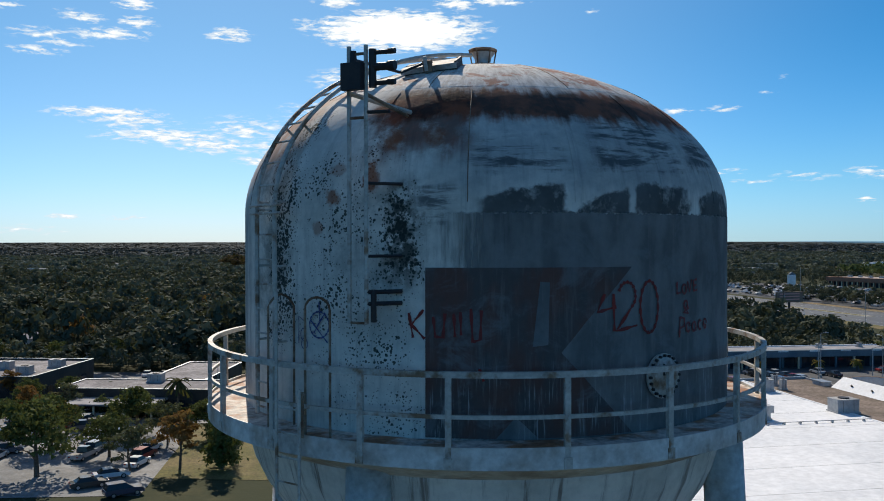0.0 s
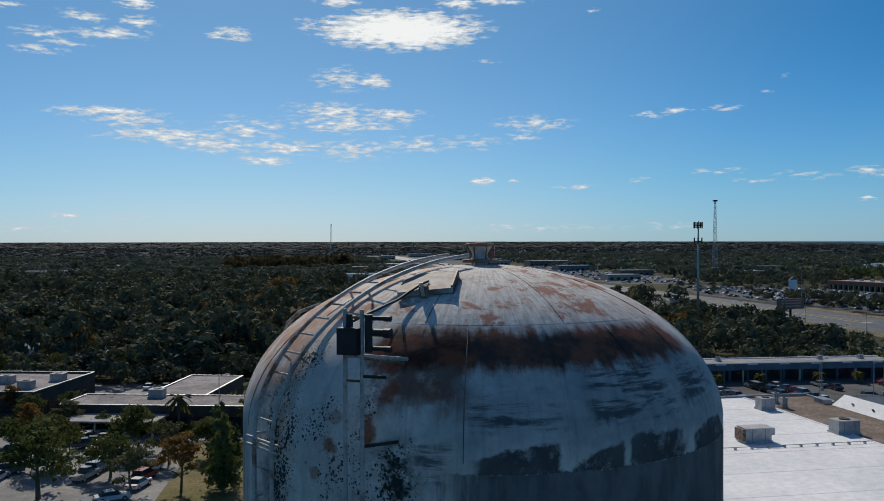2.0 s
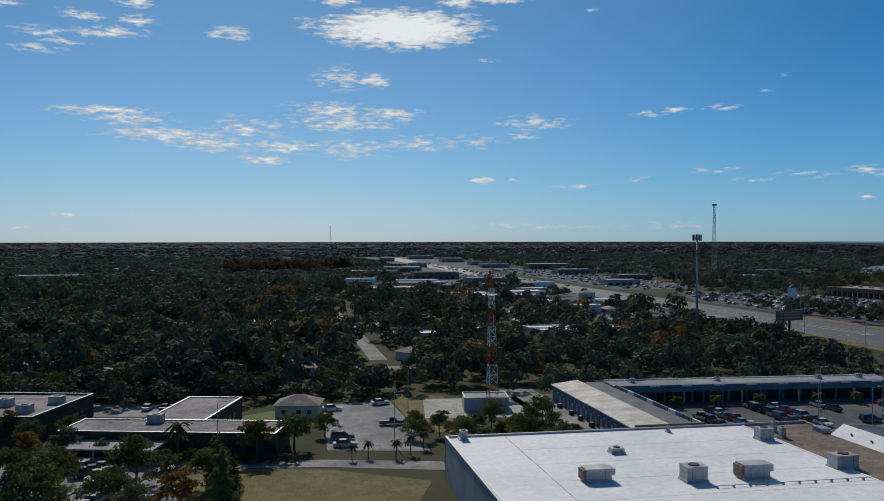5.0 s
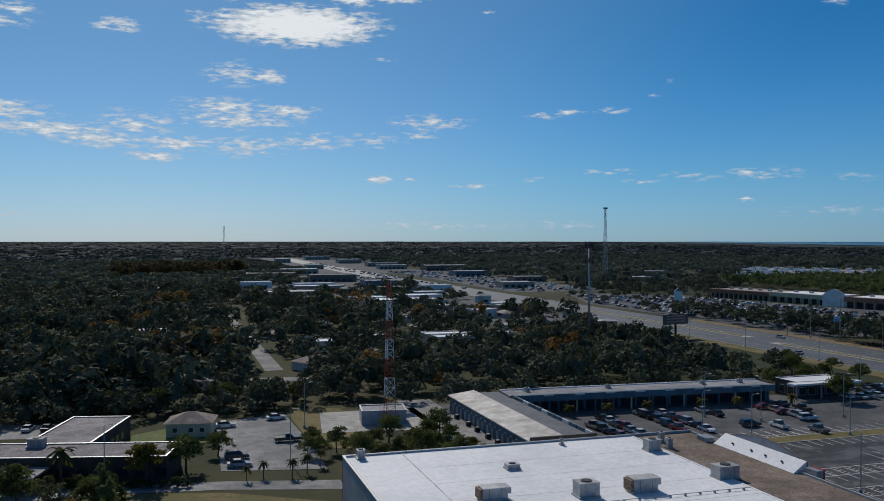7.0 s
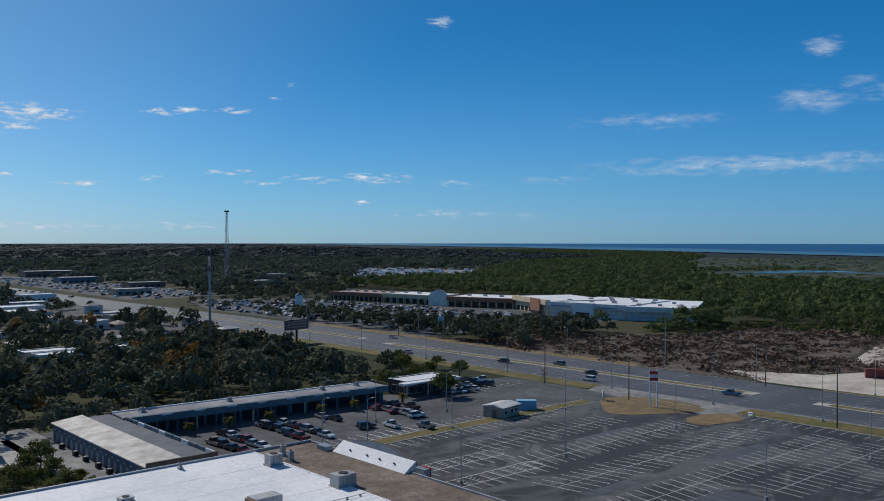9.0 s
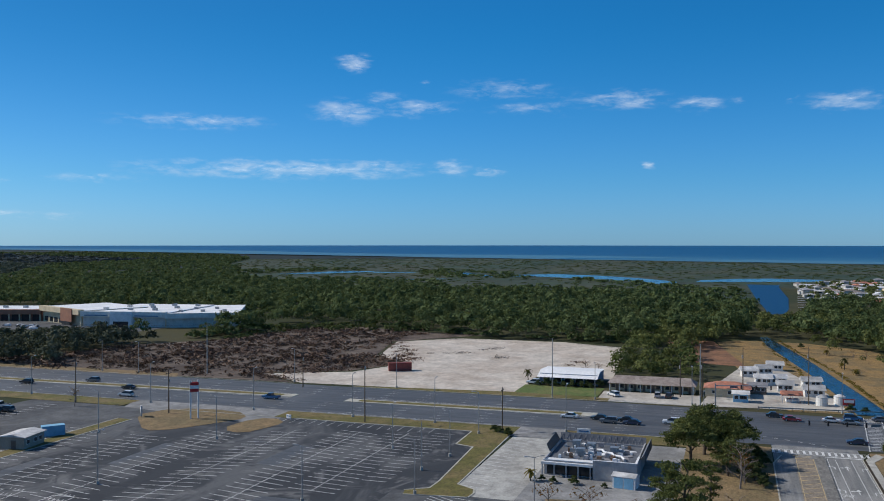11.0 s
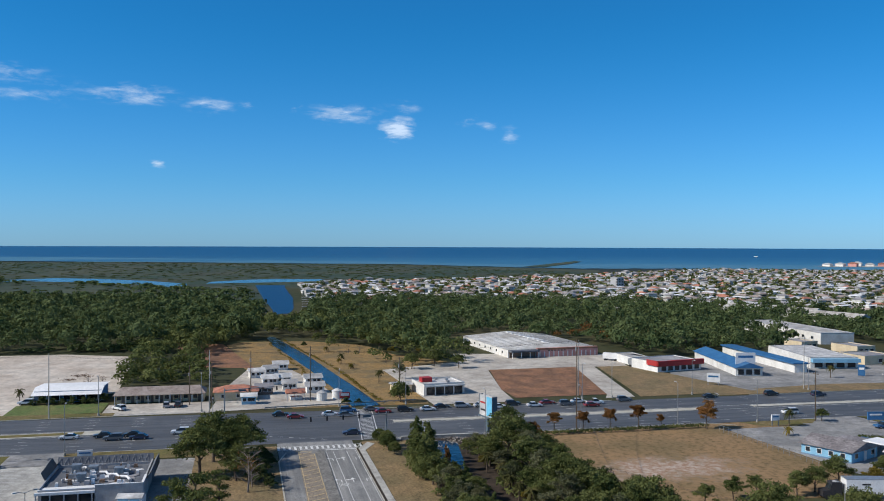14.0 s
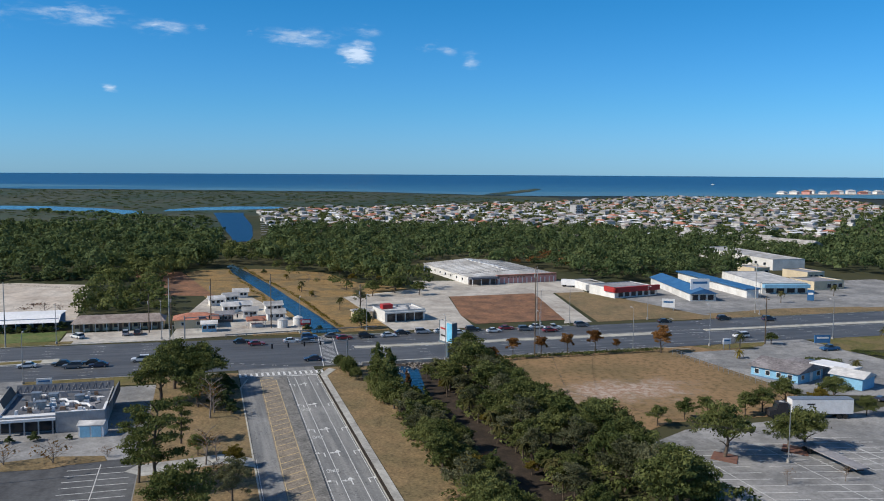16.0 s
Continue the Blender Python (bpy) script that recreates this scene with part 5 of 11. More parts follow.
form("cedar0", "tree", trunk_mesh(6.5, 0.2, 4, 0.8, 35), [(0.5 * math.sin(k * 2.3), 0.5 * math.cos(k * 2.3), 0.8 + 0.62 * k, 2.0 - 0.15 * k, 2.0 - 0.15 * k, 0.9) for k in range(12)], 2600, 0.18, 35, 0.4, "leaf_green", "dark green conical cedar by the creek")
for i in range(2):
    form(f"pine{i}", "tree", trunk_mesh(9.0, 0.24, 8, 2.4, 40 + i, fork=0.3), [(2.3 * math.cos(k * 2.4 + i) * (0.4 + 0.6 * (k * 7 % 5) / 4), 2.3 * math.sin(k * 2.4 + i) * (0.4 + 0.6 * (k * 7 % 5) / 4), 3.4 + 0.42 * k, 1.3, 1.3, 0.55) for k in range(16)], 2600, 0.17, 40 + i, 0.2, "leaf_oak", "open-crowned green pine on dry grass")
form("shrub0", "shrub", trunk_mesh(0.8, 0.06, 4, 0.5, 50), lumps_round(1.7, 2.4, 0.05, 50, 9), 900, 0.12, 50, 0.4, "leaf_shrub", "rounded green shrub on the grass", "shrub")
form("clipped0", "shrub", trunk_mesh(1.6, 0.09, 4, 0.5, 51), [(0, 0, 1.5, 1.4, 1.4, 1.55)], 1700, 0.12, 51, 0.85, "leaf_oak", "clipped dark green egg-shaped shrub", "shrub")
form("bare0", "tree", trunk_mesh(4.2, 0.12, 12, 2.0, 52, "twig", 0.05, 0.2), lumps_round(5.0, 4.4, 1.5, 52, 8), 70, 0.10, 52, 0.4, "leaf_rust", "bare grey winter tree with few leaves")
form("bare1", "tree", trunk_mesh(1.6, 0.07, 14, 1.9, 53, "twig", 0.05, 0.1), lumps_round(2.4, 4.6, 0.3, 53, 8), 120, 0.10, 53, 0.4, "leaf_rust", "bare grey-brown thicket with few leaves", "shrub")


def palm_form(key, h, spread, n, mat="leaf_palm"):
    r = np.random.default_rng(60)
    g = Geo().tube((0, 0, -0.1), (0.1, 0, h * 0.5), 0.19, 0.16, 8).tube((0.1, 0, h * 0.5), (0.15, 0.05, h), 0.16, 0.15, 8)
    g.tube((0.15, 0.05, h - 0.5), (0.15, 0.05, h), 0.26, 0.20, 8)
    rows = []
    for k in range(n):
        a, up = k * 2.4, r.uniform(-0.55, 0.85)
        prev = np.array([0.15, 0.05, h])
        for s in range(4):
            q = (s + 1) / 4
            tip = np.array([0.15 + math.cos(a) * spread * q, 0.05 + math.sin(a) * spread * q, h + spread * (up * q - 0.75 * q * q)])
            side = np.array([-math.sin(a), math.cos(a), 0]) * 0.30 * (1.1 - 0.65 * q)
            drop = np.array([0, 0, -0.10])
            rows.append([prev, tip, tip + side + drop, prev + side + drop])
            rows.append([prev, tip, tip - side + drop, prev - side + drop])
            prev = tip
    head = quads_mesh("crown", np.array(rows), mat)
    FORMS[key] = ("palm_tree", g.mesh("trunk", "bark"), (head, head), "cabbage palm with a rounded head of fronds", "palm tree")


palm_form("palm0", 5.2, 2.0, 34)
palm_form("palm1", 2.6, 1.7, 30, "leaf_gold")
MADE = {}


def plant(key, x, y, scale=1.0, turn=None, z=0.0, tall=1.0, group=""):
    turn = RNG.uniform(0, 360) if turn is None else turn
    m = pose(x, y, z, 0, 0, turn) @ Matrix.Diagonal((scale, scale, scale * tall, 1))
    near = 1 if x > 95 and y < 20 and math.hypot(x, y) < 240 else 0
    if (key, near) not in MADE:
        name, trunk, crowns, label, category = FORMS[key]
        ob = new(name)
        ob.matrix_basis = m
        tagged(ob, label, category, group)
        part("trunk", trunk, None, ob)
        part("crown", crowns[near], None, ob)
        MADE[key, near] = ob
        return ob
    proto = MADE[key, near]
    keep = proto.matrix_basis.copy()
    proto.matrix_basis = Matrix.Identity(4)
    ob = copy_thing(proto, m)
    proto.matrix_basis = keep
    return ob


# ---- woods: many trees in one ----
KEEP = []


def keep_clear(x0, y0, x1, y1):
    KEEP.append((min(x0, x1), min(y0, y1), max(x0, x1), max(y0, y1)))


def inside(poly, x, y):
    hit = False
    for (xa, ya), (xb, yb) in zip(poly, poly[1:] + poly[:1]):
        if (ya > y) != (yb > y) and x < (xb - xa) * (y - ya) / (yb - ya) + xa:
            hit = not hit
    return hit


INLET_WAY = [(520, -12), (525, -34), (640, -50), (1010, -64), (1020, -12), (700, -8)]


def scatter(poly, step, fill, seed):
    r = np.random.default_rng(seed)
    xs, ys = [p[0] for p in poly], [p[1] for p in poly]
    out = []
    y = min(ys)
    while y < max(ys):
        x = min(xs)
        while x < max(xs):
            px, py = x + r.uniform(-0.5, 0.5) * step, y + r.uniform(-0.5, 0.5) * step
            if r.uniform() < fill and inside(poly, px, py) and not inside(INLET_WAY, px, py) and not any(a < px < c and b < py < d for a, b, c, d in KEEP):
                out.append((px, py))
            x += step
        y += step
    return out


def simple_crowns(h, w, n, leaf, seed, count=5, boughs=6, low=0.12):
    """Crowns for woods seen from afar."""
    shapes = [crown(lumps_round(h, w, h * low, seed + k, boughs, 0.36), n, leaf, seed + k, 0.74, 0.35, 0.4) for k in range(count)]
    for q in shapes:
        q[:, :, 2] = np.clip(q[:, :, 2], 0.0, h)
    return shapes


def woods(name, spots, shapes, mat, label, lo=0.7, hi=1.3, seed=1, category="woods"):
    r = np.random.default_rng(seed)
    rows = []
    for x, y in spots:
        q = shapes[r.integers(len(shapes))]
        s, a = r.uniform(lo, hi), r.uniform(0, math.tau)
        c, d = math.cos(a) * s, math.sin(a) * s
        m = np.array([[c, -d, 0], [d, c, 0], [0, 0, s * r.uniform(0.8, 1.2)]])
        rows.append(q @ m.T + np.array([x, y, rise(math.hypot(x, y))]))
    return tagged(new(name, quads_mesh(name, np.concatenate(rows), mat)), label, category, kind="stuff")


# ---- paving, kerbs, verges and markings ----
def kerb(pts, wide=0.3, high=0.15, name="kerb"):
    g = Geo()
    for a, b in zip(pts, pts[1:]):
        d = (Vector(b) - Vector(a)).normalized()
        s = Vector((-d.y, d.x)) * wide / 2
        g.prism([tuple(Vector(a) + s), tuple(Vector(a) - s), tuple(Vector(b) - s), tuple(Vector(b) + s)], 0, high)
    return single(name, g, "kerb", "pale concrete kerb", "kerb", kind="structure")


sheet("parking_lot", [(88, 60), (152, 60), (152, 51.4), (205, 52.4), (205, 152.5), (88, 152.5)], 0.04, "lot", "worn empty parking lot with faded white stripes", "parking lot")
sheet("mall_lot", [(62, 152.6), (205, 152.6), (205, 200), (150, 200), (150, 214), (60, 214), (54, 160)], 0.035, "asphalt", "asphalt parking lot in front of the strip mall", "parking lot")
sheet("service_drive", rect(52, 152, 61, 222), 0.05, "asphalt_grey", "grey service drive behind the strip mall", "road")
sheet("grass_strip", rect(112, 152.2, 190, 156.6), 0.12, "grass", "strip of yellowing grass between the lots", "grass")
sheet("verge", rect(205, 20, 213.6, 118), 0.10, "grass", "dry grass verge along the highway", "verge")
sheet("verge", rect(205, 168, 213.6, 400), 0.10, "grass", "dry grass verge along the highway", "verge")
sheet("grass_island", [(180, 139), (182, 143), (192, 152), (197, 154.5), (204, 152), (207.5, 147), (208.8, 138), (207.5, 130), (203, 125.5), (199, 125), (190, 130), (183, 134.5)], 0.11, "grass_dry", "dry grass island at the lot entrance", "grass")
sheet("grass_island", [(185, 117), (187, 114.5), (196, 112), (200, 112.4), (203, 116), (202.4, 120), (198, 122.5), (190, 123.2), (186, 120.5)], 0.11, "grass_dry", "small dry grass island at the lot entrance", "grass")
sheet("entrance_drive", [(196, 120), (214.5, 112), (214.5, 170), (204, 166)], 0.07, "asphalt_grey", "grey entrance drive from the highway", "road")
sheet("grass_island", [(149.6, 59.2), (152, 59.8), (154.6, 55.6), (160, 55.4), (189.5, 57.2), (191, 61.8), (204.8, 62.2), (204.8, 52.6), (198, 52.4), (159, 51.6), (156.5, 47.6), (154, 46.9), (151.4, 47.2)], 0.13, "grass", "long grass island with lamp posts", "grass")
kerb([(205, 152), (205, 118)])
kerb([(205, 112), (205, 62.4), (191, 62.0), (189.4, 57.4), (160, 55.6), (154.8, 55.8), (152.1, 60.0)])
kerb([(204, 52.3), (159, 51.4), (156.7, 47.4), (154, 46.7), (151.2, 47.0), (149.4, 59.2)])
kerb([(112, 152), (190, 152.2)])
kerb([(112, 156.8), (190, 156.8)])
sheet("pale_drive", rect(152, 38.5, 203.5, 51.3), 0.045, "concrete", "pale cracked concrete drive", "road")
sheet("drive_apron", rect(203, 40, 214.5, 52), 0.11, "asphalt_grey", "grey drive apron", "road")
sheet("restaurant_lot", rect(110, 10.8, 204, 39.5), 0.04, "asphalt_grey", "patched grey asphalt lot round the gutted restaurant", "parking lot")
sheet("dark_lot", rect(100, 11, 152, 62), 0.05, "asphalt", "dark asphalt lot with white hatching", "parking lot")
sheet("corner_grass", rect(110, -7.6, 211, 10.8), 0.10, "grass_dry", "dry grass under trees at the corner", "grass")
sheet("verge", rect(205, 10.8, 213.6, 39), 0.105, "grass", "dry grass verge along the highway", "verge")
sheet("creek_grass", [(100, -28.3), (212, -28.1), (213.5, -46), (188, -40), (160, -37), (100, -40)], 0.08, "grass_dry", "dry grass bank beside the side road", "grass")
sheet("vacant_field", [(136, -66), (213.5, -62), (213.5, -150), (190, -128), (160, -126), (146, -120), (148, -88)], 0.08, "field", "empty field of dry grass with a bare sandy patch", "field")
sheet("truck_lot", [(60, -70), (134, -72), (143, -88), (145, -128), (150, -150), (150, -260), (60, -260)], 0.06, "asphalt_grey", "grey asphalt lot with faded stripes", "parking lot")
sheet("shop_yard", [(160, -128), (206, -124), (206, -152), (150, -156)], 0.10, "asphalt_grey", "pale yard round the blue shop", "yard")
sheet("store_drive", [(150, -156), (214.5, -148), (214.5, -170), (150, -176)], 0.075, "asphalt_grey", "drive into the store lot", "road")
sheet("verge", rect(196, -220, 213.6, -171), 0.10, "grass", "mown verge with palms", "verge")

# far side of the highway
sheet("far_verge", [(256.4, 36), (262, 36), (264, 66), (258, 118), (256.5, 118)], 0.09, "grass", "narrow grass verge", "verge")
sheet("far_verge", [(255, 185), (263, 190), (262, 400), (254.5, 400)], 0.09, "grass_dry", "dry grass verge along the highway", "verge")
sheet("sand_lot", [(258, 138), (262, 64), (296, 66), (296, 40), (386, 45), (400, 70), (402, 128), (380, 152), (330, 140), (314, 120), (286, 132), (272, 162)], 0.07, "sand", "pale cleared sand lot with wheel tracks", "ground")
sheet("sand_bank", [(330, 44), (388, 44), (402, 76), (402, 126), (384, 146), (336, 120), (322, 80)], 0.10, "sand", "smooth pale pink sand", "ground")
sheet("cleared_land", [(256.6, 300), (258, 140), (272, 165), (288, 134), (314, 121), (332, 142), (380, 154), (420, 120), (426, 170), (440, 190), (420, 226), (364, 232), (330, 262), (300, 268)], 0.06, "brush", "cleared land strewn with brown brush", "ground")
sheet("office_lawn", rect(263, 40, 279, 66), 0.10, "lawn", "mown green lawn", "lawn")
sheet("motel_lot", rect(257, 10, 275, 39.5), 0.085, "pale_lot", "pale concrete forecourt", "parking lot")
sheet("cottage_lot", [(258, 10), (262, -30), (300, -26), (345, -16), (345, -2), (300, 6)], 0.085, "pale_lot", "pale shell lot among white cottages", "parking lot")
sheet("station_lot", [(256, -56), (330, -52), (352, -96), (322, -92), (278, -84), (256, -82)], 0.085, "pale_lot", "pale worn forecourt of the old station", "parking lot")
sheet("dirt_lot", [(262, -84), (278, -84), (322, -92.5), (323, -128), (262, -115)], 0.09, "red_dirt", "bare red-brown dirt lot", "ground")
sheet("store_lot", [(322, -82), (372, -90), (358, -158), (322, -150)], 0.08, "pale_lot", "pale worn lot before the closed store", "parking lot")
sheet("store_lane", [(256, -122), (323, -136), (323, -128), (262, -115), (256, -112)], 0.095, "pale_lot", "pale access lane", "road")
sheet("rough_grass", [(256, -124), (322, -137), (322, -150), (302, -156), (258, -166)], 0.085, "grass_dry", "rough dry grass", "grass")
sheet("shops_lot", [(253, -150), (300, -157), (330, -176), (330, -300), (253, -300)], 0.08, "asphalt_grey", "worn asphalt lots before small shops", "parking lot")
sheet("far_verge", [(252.6, -150), (258, -152), (262, -205), (258, -300), (252.6, -300)], 0.11, "grass_dry", "dry grass verge before the shops", "verge")
sheet("plaza_lot", [(262, 310), (330, 300), (400, 296), (392, 345), (412, 395), (390, 440), (372, 520), (366, 590), (290, 620), (258, 520)], 0.07, "asphalt", "wide grey plaza car park", "parking lot")
TRAILERS = [(592, 836), (714, 752), (907, 940), (808, 1095)]
PARK = [(548, 776), (664, 697), (907, 940), (808, 1095)]
sheet("trailer_park", TRAILERS, 0.07, "asphalt_grey", "grey trailer park ground", "ground")

for name_, pts_ in (("town_lot", [(70, 505), (130, 480), (150, 400), (206, 380), (206, 1000), (120, 1000), (60, 900), (50, 700)]), ("town_lot", [(256, 645), (345, 645), (345, 1100), (262, 1100)]), ("town_lot", [(165, 1001), (318, 1101), (300, 1950), (175, 1950)]), ("town_lot", [(-60, 690), (48, 690), (48, 760), (-50, 770)])):
    sheet(name_, pts_, 0.035, "asphalt", "grey asphalt lots along the far highway", "parking lot")

sheet("far_verge", [(257, -168), (262, -168), (266, -200), (263, -232), (257.2, -236)], 0.10, "grass_dry", "dry grass verge before the car wash", "verge")

sheet("verge", [(207.5, -136), (213.5, -132.5), (213.5, -157), (208.5, -152)], 0.105, "grass", "grass verge before the blue shop", "verge")

sheet("corner_path", [(145.2, 12.9), (148.2, 11.0), (149.3, 2.9), (150.6, -3.8), (146.6, -7.5), (142.3, -7.5), (145.4, -2.5), (144.1, 2.5), (142.3, 10.0)], 0.115, "concrete", "pale worn path across the corner grass", "path")
sheet("shrub_bed", [(154.9, 33.2), (156.2, 25.6), (154.4, 16.9), (151.6, 16.2), (150.9, 22.4), (149.7, 25.2), (150.2, 32.3)], 0.10, "grass_dry", "dry brown bed with dead shrubs", "grass")

# canal and creek, with tan banks
sheet("canal_bank", [(258, -14), (345, 0), (425, 8), (436, 0), (434, -30), (412, -56), (375, -64), (345, -84), (330, -60), (258, -55)], 0.075, "bank_grass", "tawny grass bank of the canal", "bank")
sheet("canal_bank", [(345, -4), (430, 10), (436, 34), (350, 16)], 0.078, "red_dirt", "bare brown canal bank", "bank")
sheet("canal", [(258, -31.4), (294, -29.0), (335, -24.7), (381, -18.6), (420, -13.2), (452, -11.5), (458, -14.5), (434, -18.5), (402, -23.4), (360, -28.9), (327, -32.5), (293, -36.7), (258, -40.2)], 0.11, "canal", "straight blue canal from the highway into the woods", "canal")
sheet("inlet", [(600, -20), (606, -31), (655, -36), (775, -42), (960, -43), (1010, -46), (1015, -12), (965, -13), (780, -16), (640, -20)], 0.12, "inlet", "wide blue inlet", "water")
sheet("creek_bed", [(212, -40), (213, -58), (198, -57), (160, -53), (140, -56), (100, -56), (100, -44), (140, -44), (165, -38), (195, -41)], 0.085, "shaded_dirt", "creek bed with shade put into its dark brown", "ground")
sheet("creek", [(211, -45), (206, -51), (190, -48.5), (172, -45.6), (160, -46), (160, -44.8), (172, -43), (190, -43.5)], 0.115, "canal", "narrow blue creek", "creek")
PONDS = (((1120, 640), (1270, 600), (1290, 540), (1230, 545), (1130, 600)), ((1215, 530), (1235, 460), (1250, 470), (1240, 525)), ((1275, 425), (1300, 410), (1140, 305), (1120, 318)),
          ((1190, 300), (1250, 250), (1220, 190), (1150, 120), (1060, 66), (1000, 62), (995, 84), (1040, 110), (1110, 180), (1150, 250)), ((1005, 400), (1052, 350), (1040, 345), (990, 392)), ((800, 190), (822, 180), (812, 168), (796, 176)),
          ((1062, 44), (1110, 40), (1160, 0), (1185, -40), (1168, -100), (1120, -104), (1092, -60), (1074, 0)), ((1165, 300), (1180, 250), (1150, 262), (1140, 292)))
for q in PONDS:
    pond(q)

# sidewalk and medians of the side road
single("side_walk", Geo().prism([(60, -28.2), (203, -28.0), (209, -31.0), (211, -29.5), (205, -26.6), (60, -26.85)], 0, 0.16), "concrete", "pale concrete sidewalk", "sidewalk", kind="structure")
single("road_median", Geo().prism([(60, -17.2), (203, -18.4), (204.5, -17.4), (203, -16.2), (60, -15.2)], 0, 0.2), "median_stone", "raised dark concrete median", "median", kind="structure")
sheet("hatched_median", [(60, -15.0), (203, -16.0), (206, -13.4), (60, -12.2)], 0.09, "side_asphalt", "hatched painted median", "median")
kerb([(60, -26.12), (205, -26.0), (211, -28)], 0.16)
sheet("grass_edge", [(60, -26.84), (204, -26.6), (204, -26.09), (60, -26.21)], 0.12, "shaded_dirt", "worn dirt edge between kerb and sidewalk, darkened for gutter shadow", "verge")
kerb([(60, -7.6), (196, -7.6), (204, -9.5), (209, -14)][:3])
sheet("creek_bridge", [(211.5, -36), (214.2, -36), (214.2, -56), (211.5, -56)], 0.2, "concrete", "concrete edge of the creek bridge", "bridge")
single("culvert_wall", Geo().box(211.2, -58, -0.5, 212.0, -38, 1.0), "concrete", "concrete culvert headwall with low parapet", "wall", kind="structure")
med = Geo()
for y0, y1 in ((36, 110), (128, 300), (320, 560)):
    x0, x1 = (233.0, 237.6)
    med.prism([(x0, y0), (x1, y0), (x1 - (y1 - y0) * 0.02, y1), (x0 - (y1 - y0) * 0.02, y1)], 0, 0.17)
for y0, y1 in ((-240, -150), (-132, -40)):
    med.prism([(231.5, y0), (235.0, y0), (235.5, y1), (233.0, y1)], 0, 0.17)
single("highway_median", med, "kerb", "raised pale concrete median of the highway", "median", kind="structure")
for y0, y1 in ((40, 106), (132, 296), (324, 556)):
    sheet("median_grass", [(233.9, y0), (236.9, y0), (236.7 - (y1 - y0) * 0.02, y1), (233.9 - (y1 - y0) * 0.02, y1)], 0.19, "grass", "dry grass in the highway median", "grass")
kerb([(213.8, 38), (213.8, 10), (211, -4)])
kerb([(213.8, 112), (213.8, 52)])
kerb([(213.8, 400), (213.8, 172)])
kerb([(213.8, -60), (213.8, -124), (210, -130)])
kerb([(257.6, 10), (256.4, 66), (256.2, 118)])
kerb([(256.2, 140), (254.6, 400)])
kerb([(252.0, -240), (251.6, -160)])
kerb([(251.6, -112), (252.4, -60), (254, -36)])

lines = Geo()
for k, x in enumerate((217.4, 221.0, 224.6, 228.2, 241.6, 245.2, 248.8, 252.2)):
    y = -230
    while y < 560:
        if not -31 < y < 2 and not (y < -36 and x > 249):
            lines.strip((x - max(0, y - 60) * 0.012, y), (x - max(0, y - 60) * 0.012, y + 3.0), 0.15, 0.085)
        y += 12.2
for x in (232.2, 238.3):
    lines.strip((x, 36), (x, 110), 0.2, 0.085).strip((x, 128), (x - 2, 300), 0.2, 0.085)
lines.strip((230.7, -240), (232.3, -38), 0.2, 0.085).strip((236.0, -240), (236.6, -38), 0.2, 0.085)
lines.strip((215.0, -124), (215.0, -36), 0.2, 0.085).strip((215.0, 52), (215.0, 112), 0.2, 0.085)
# side road: lane lines, stop line, turn arrows
for y in (-20.4, -23.5):
    lines.strip((60, y), (203, y), 0.12, 0.085)
lines.strip((60, -17.6), (204, -18.8), 0.09, 0.085).strip((60, -25.75), (204, -25.6), 0.10, 0.085)
lines.strip((205.2, -18.6), (205.2, -26.0), 0.6, 0.085)
lines.strip((60, -8.0), (146, -8.0), 0.10, 0.085)


def arrow(g, x, y, bend=0, z=0.085):
    """A painted arrow that points along +x, bent to one side if asked."""
    g.strip((x - 1.4, y), (x + 0.6, y), 0.20, z)
    if bend:
        g.strip((x + 0.5, y), (x + 0.7, y + bend * 0.8), 0.20, z + 0.004)
        g.add([(x + 0.1, y + bend * 0.8, z + 0.008), (x + 1.2, y + bend * 0.8, z + 0.008), (x + 0.65, y + bend * 1.6, z + 0.008)], [(0, 1, 2) if bend > 0 else (0, 2, 1)])
    else:
        g.add([(x + 0.5, y - 0.6, z + 0.004), (x + 1.8, y, z + 0.004), (x + 0.5, y + 0.6, z + 0.004)], [(0, 1, 2)])


for x in (196, 178, 160, 146, 132):
    arrow(lines, x, -19.6, 1)
    arrow(lines, x, -22.0, 0)
    arrow(lines, x - 0.4, -22.0, 1, 0.10)
    arrow(lines, x, -24.8, -1)
# zebra crossings
for k in range(16):
    y = -27.5 + k * 1.3
    lines.strip((206.6, y), (209.6, y), 0.55, 0.085)
lines.strip((206.3, -27.8), (206.3, -7.2), 0.2, 0.085).strip((209.9, -27.8), (209.9, -7.2), 0.2, 0.085)
for k in range(24):
    x = 215 + k * 1.65
    lines.strip((x, -29.2 - k * 0.15), (x + 0.8, -32.6 - k * 0.15), 0.35, 0.085)
lines.strip((213.5, -28.6), (254, -32.4), 0.2, 0.085).strip((213.5, -33.0), (254, -36.6), 0.2, 0.085)
for k in range(9):
    lines.strip((216 + k * 1.2, -20 + k * 2.6), (216.6 + k * 1.2, -18.8 + k * 2.6), 0.2, 0.085)
single("road_markings", lines, "paint_white", "worn white lane lines, arrows and crossings", "road marking", kind="structure")

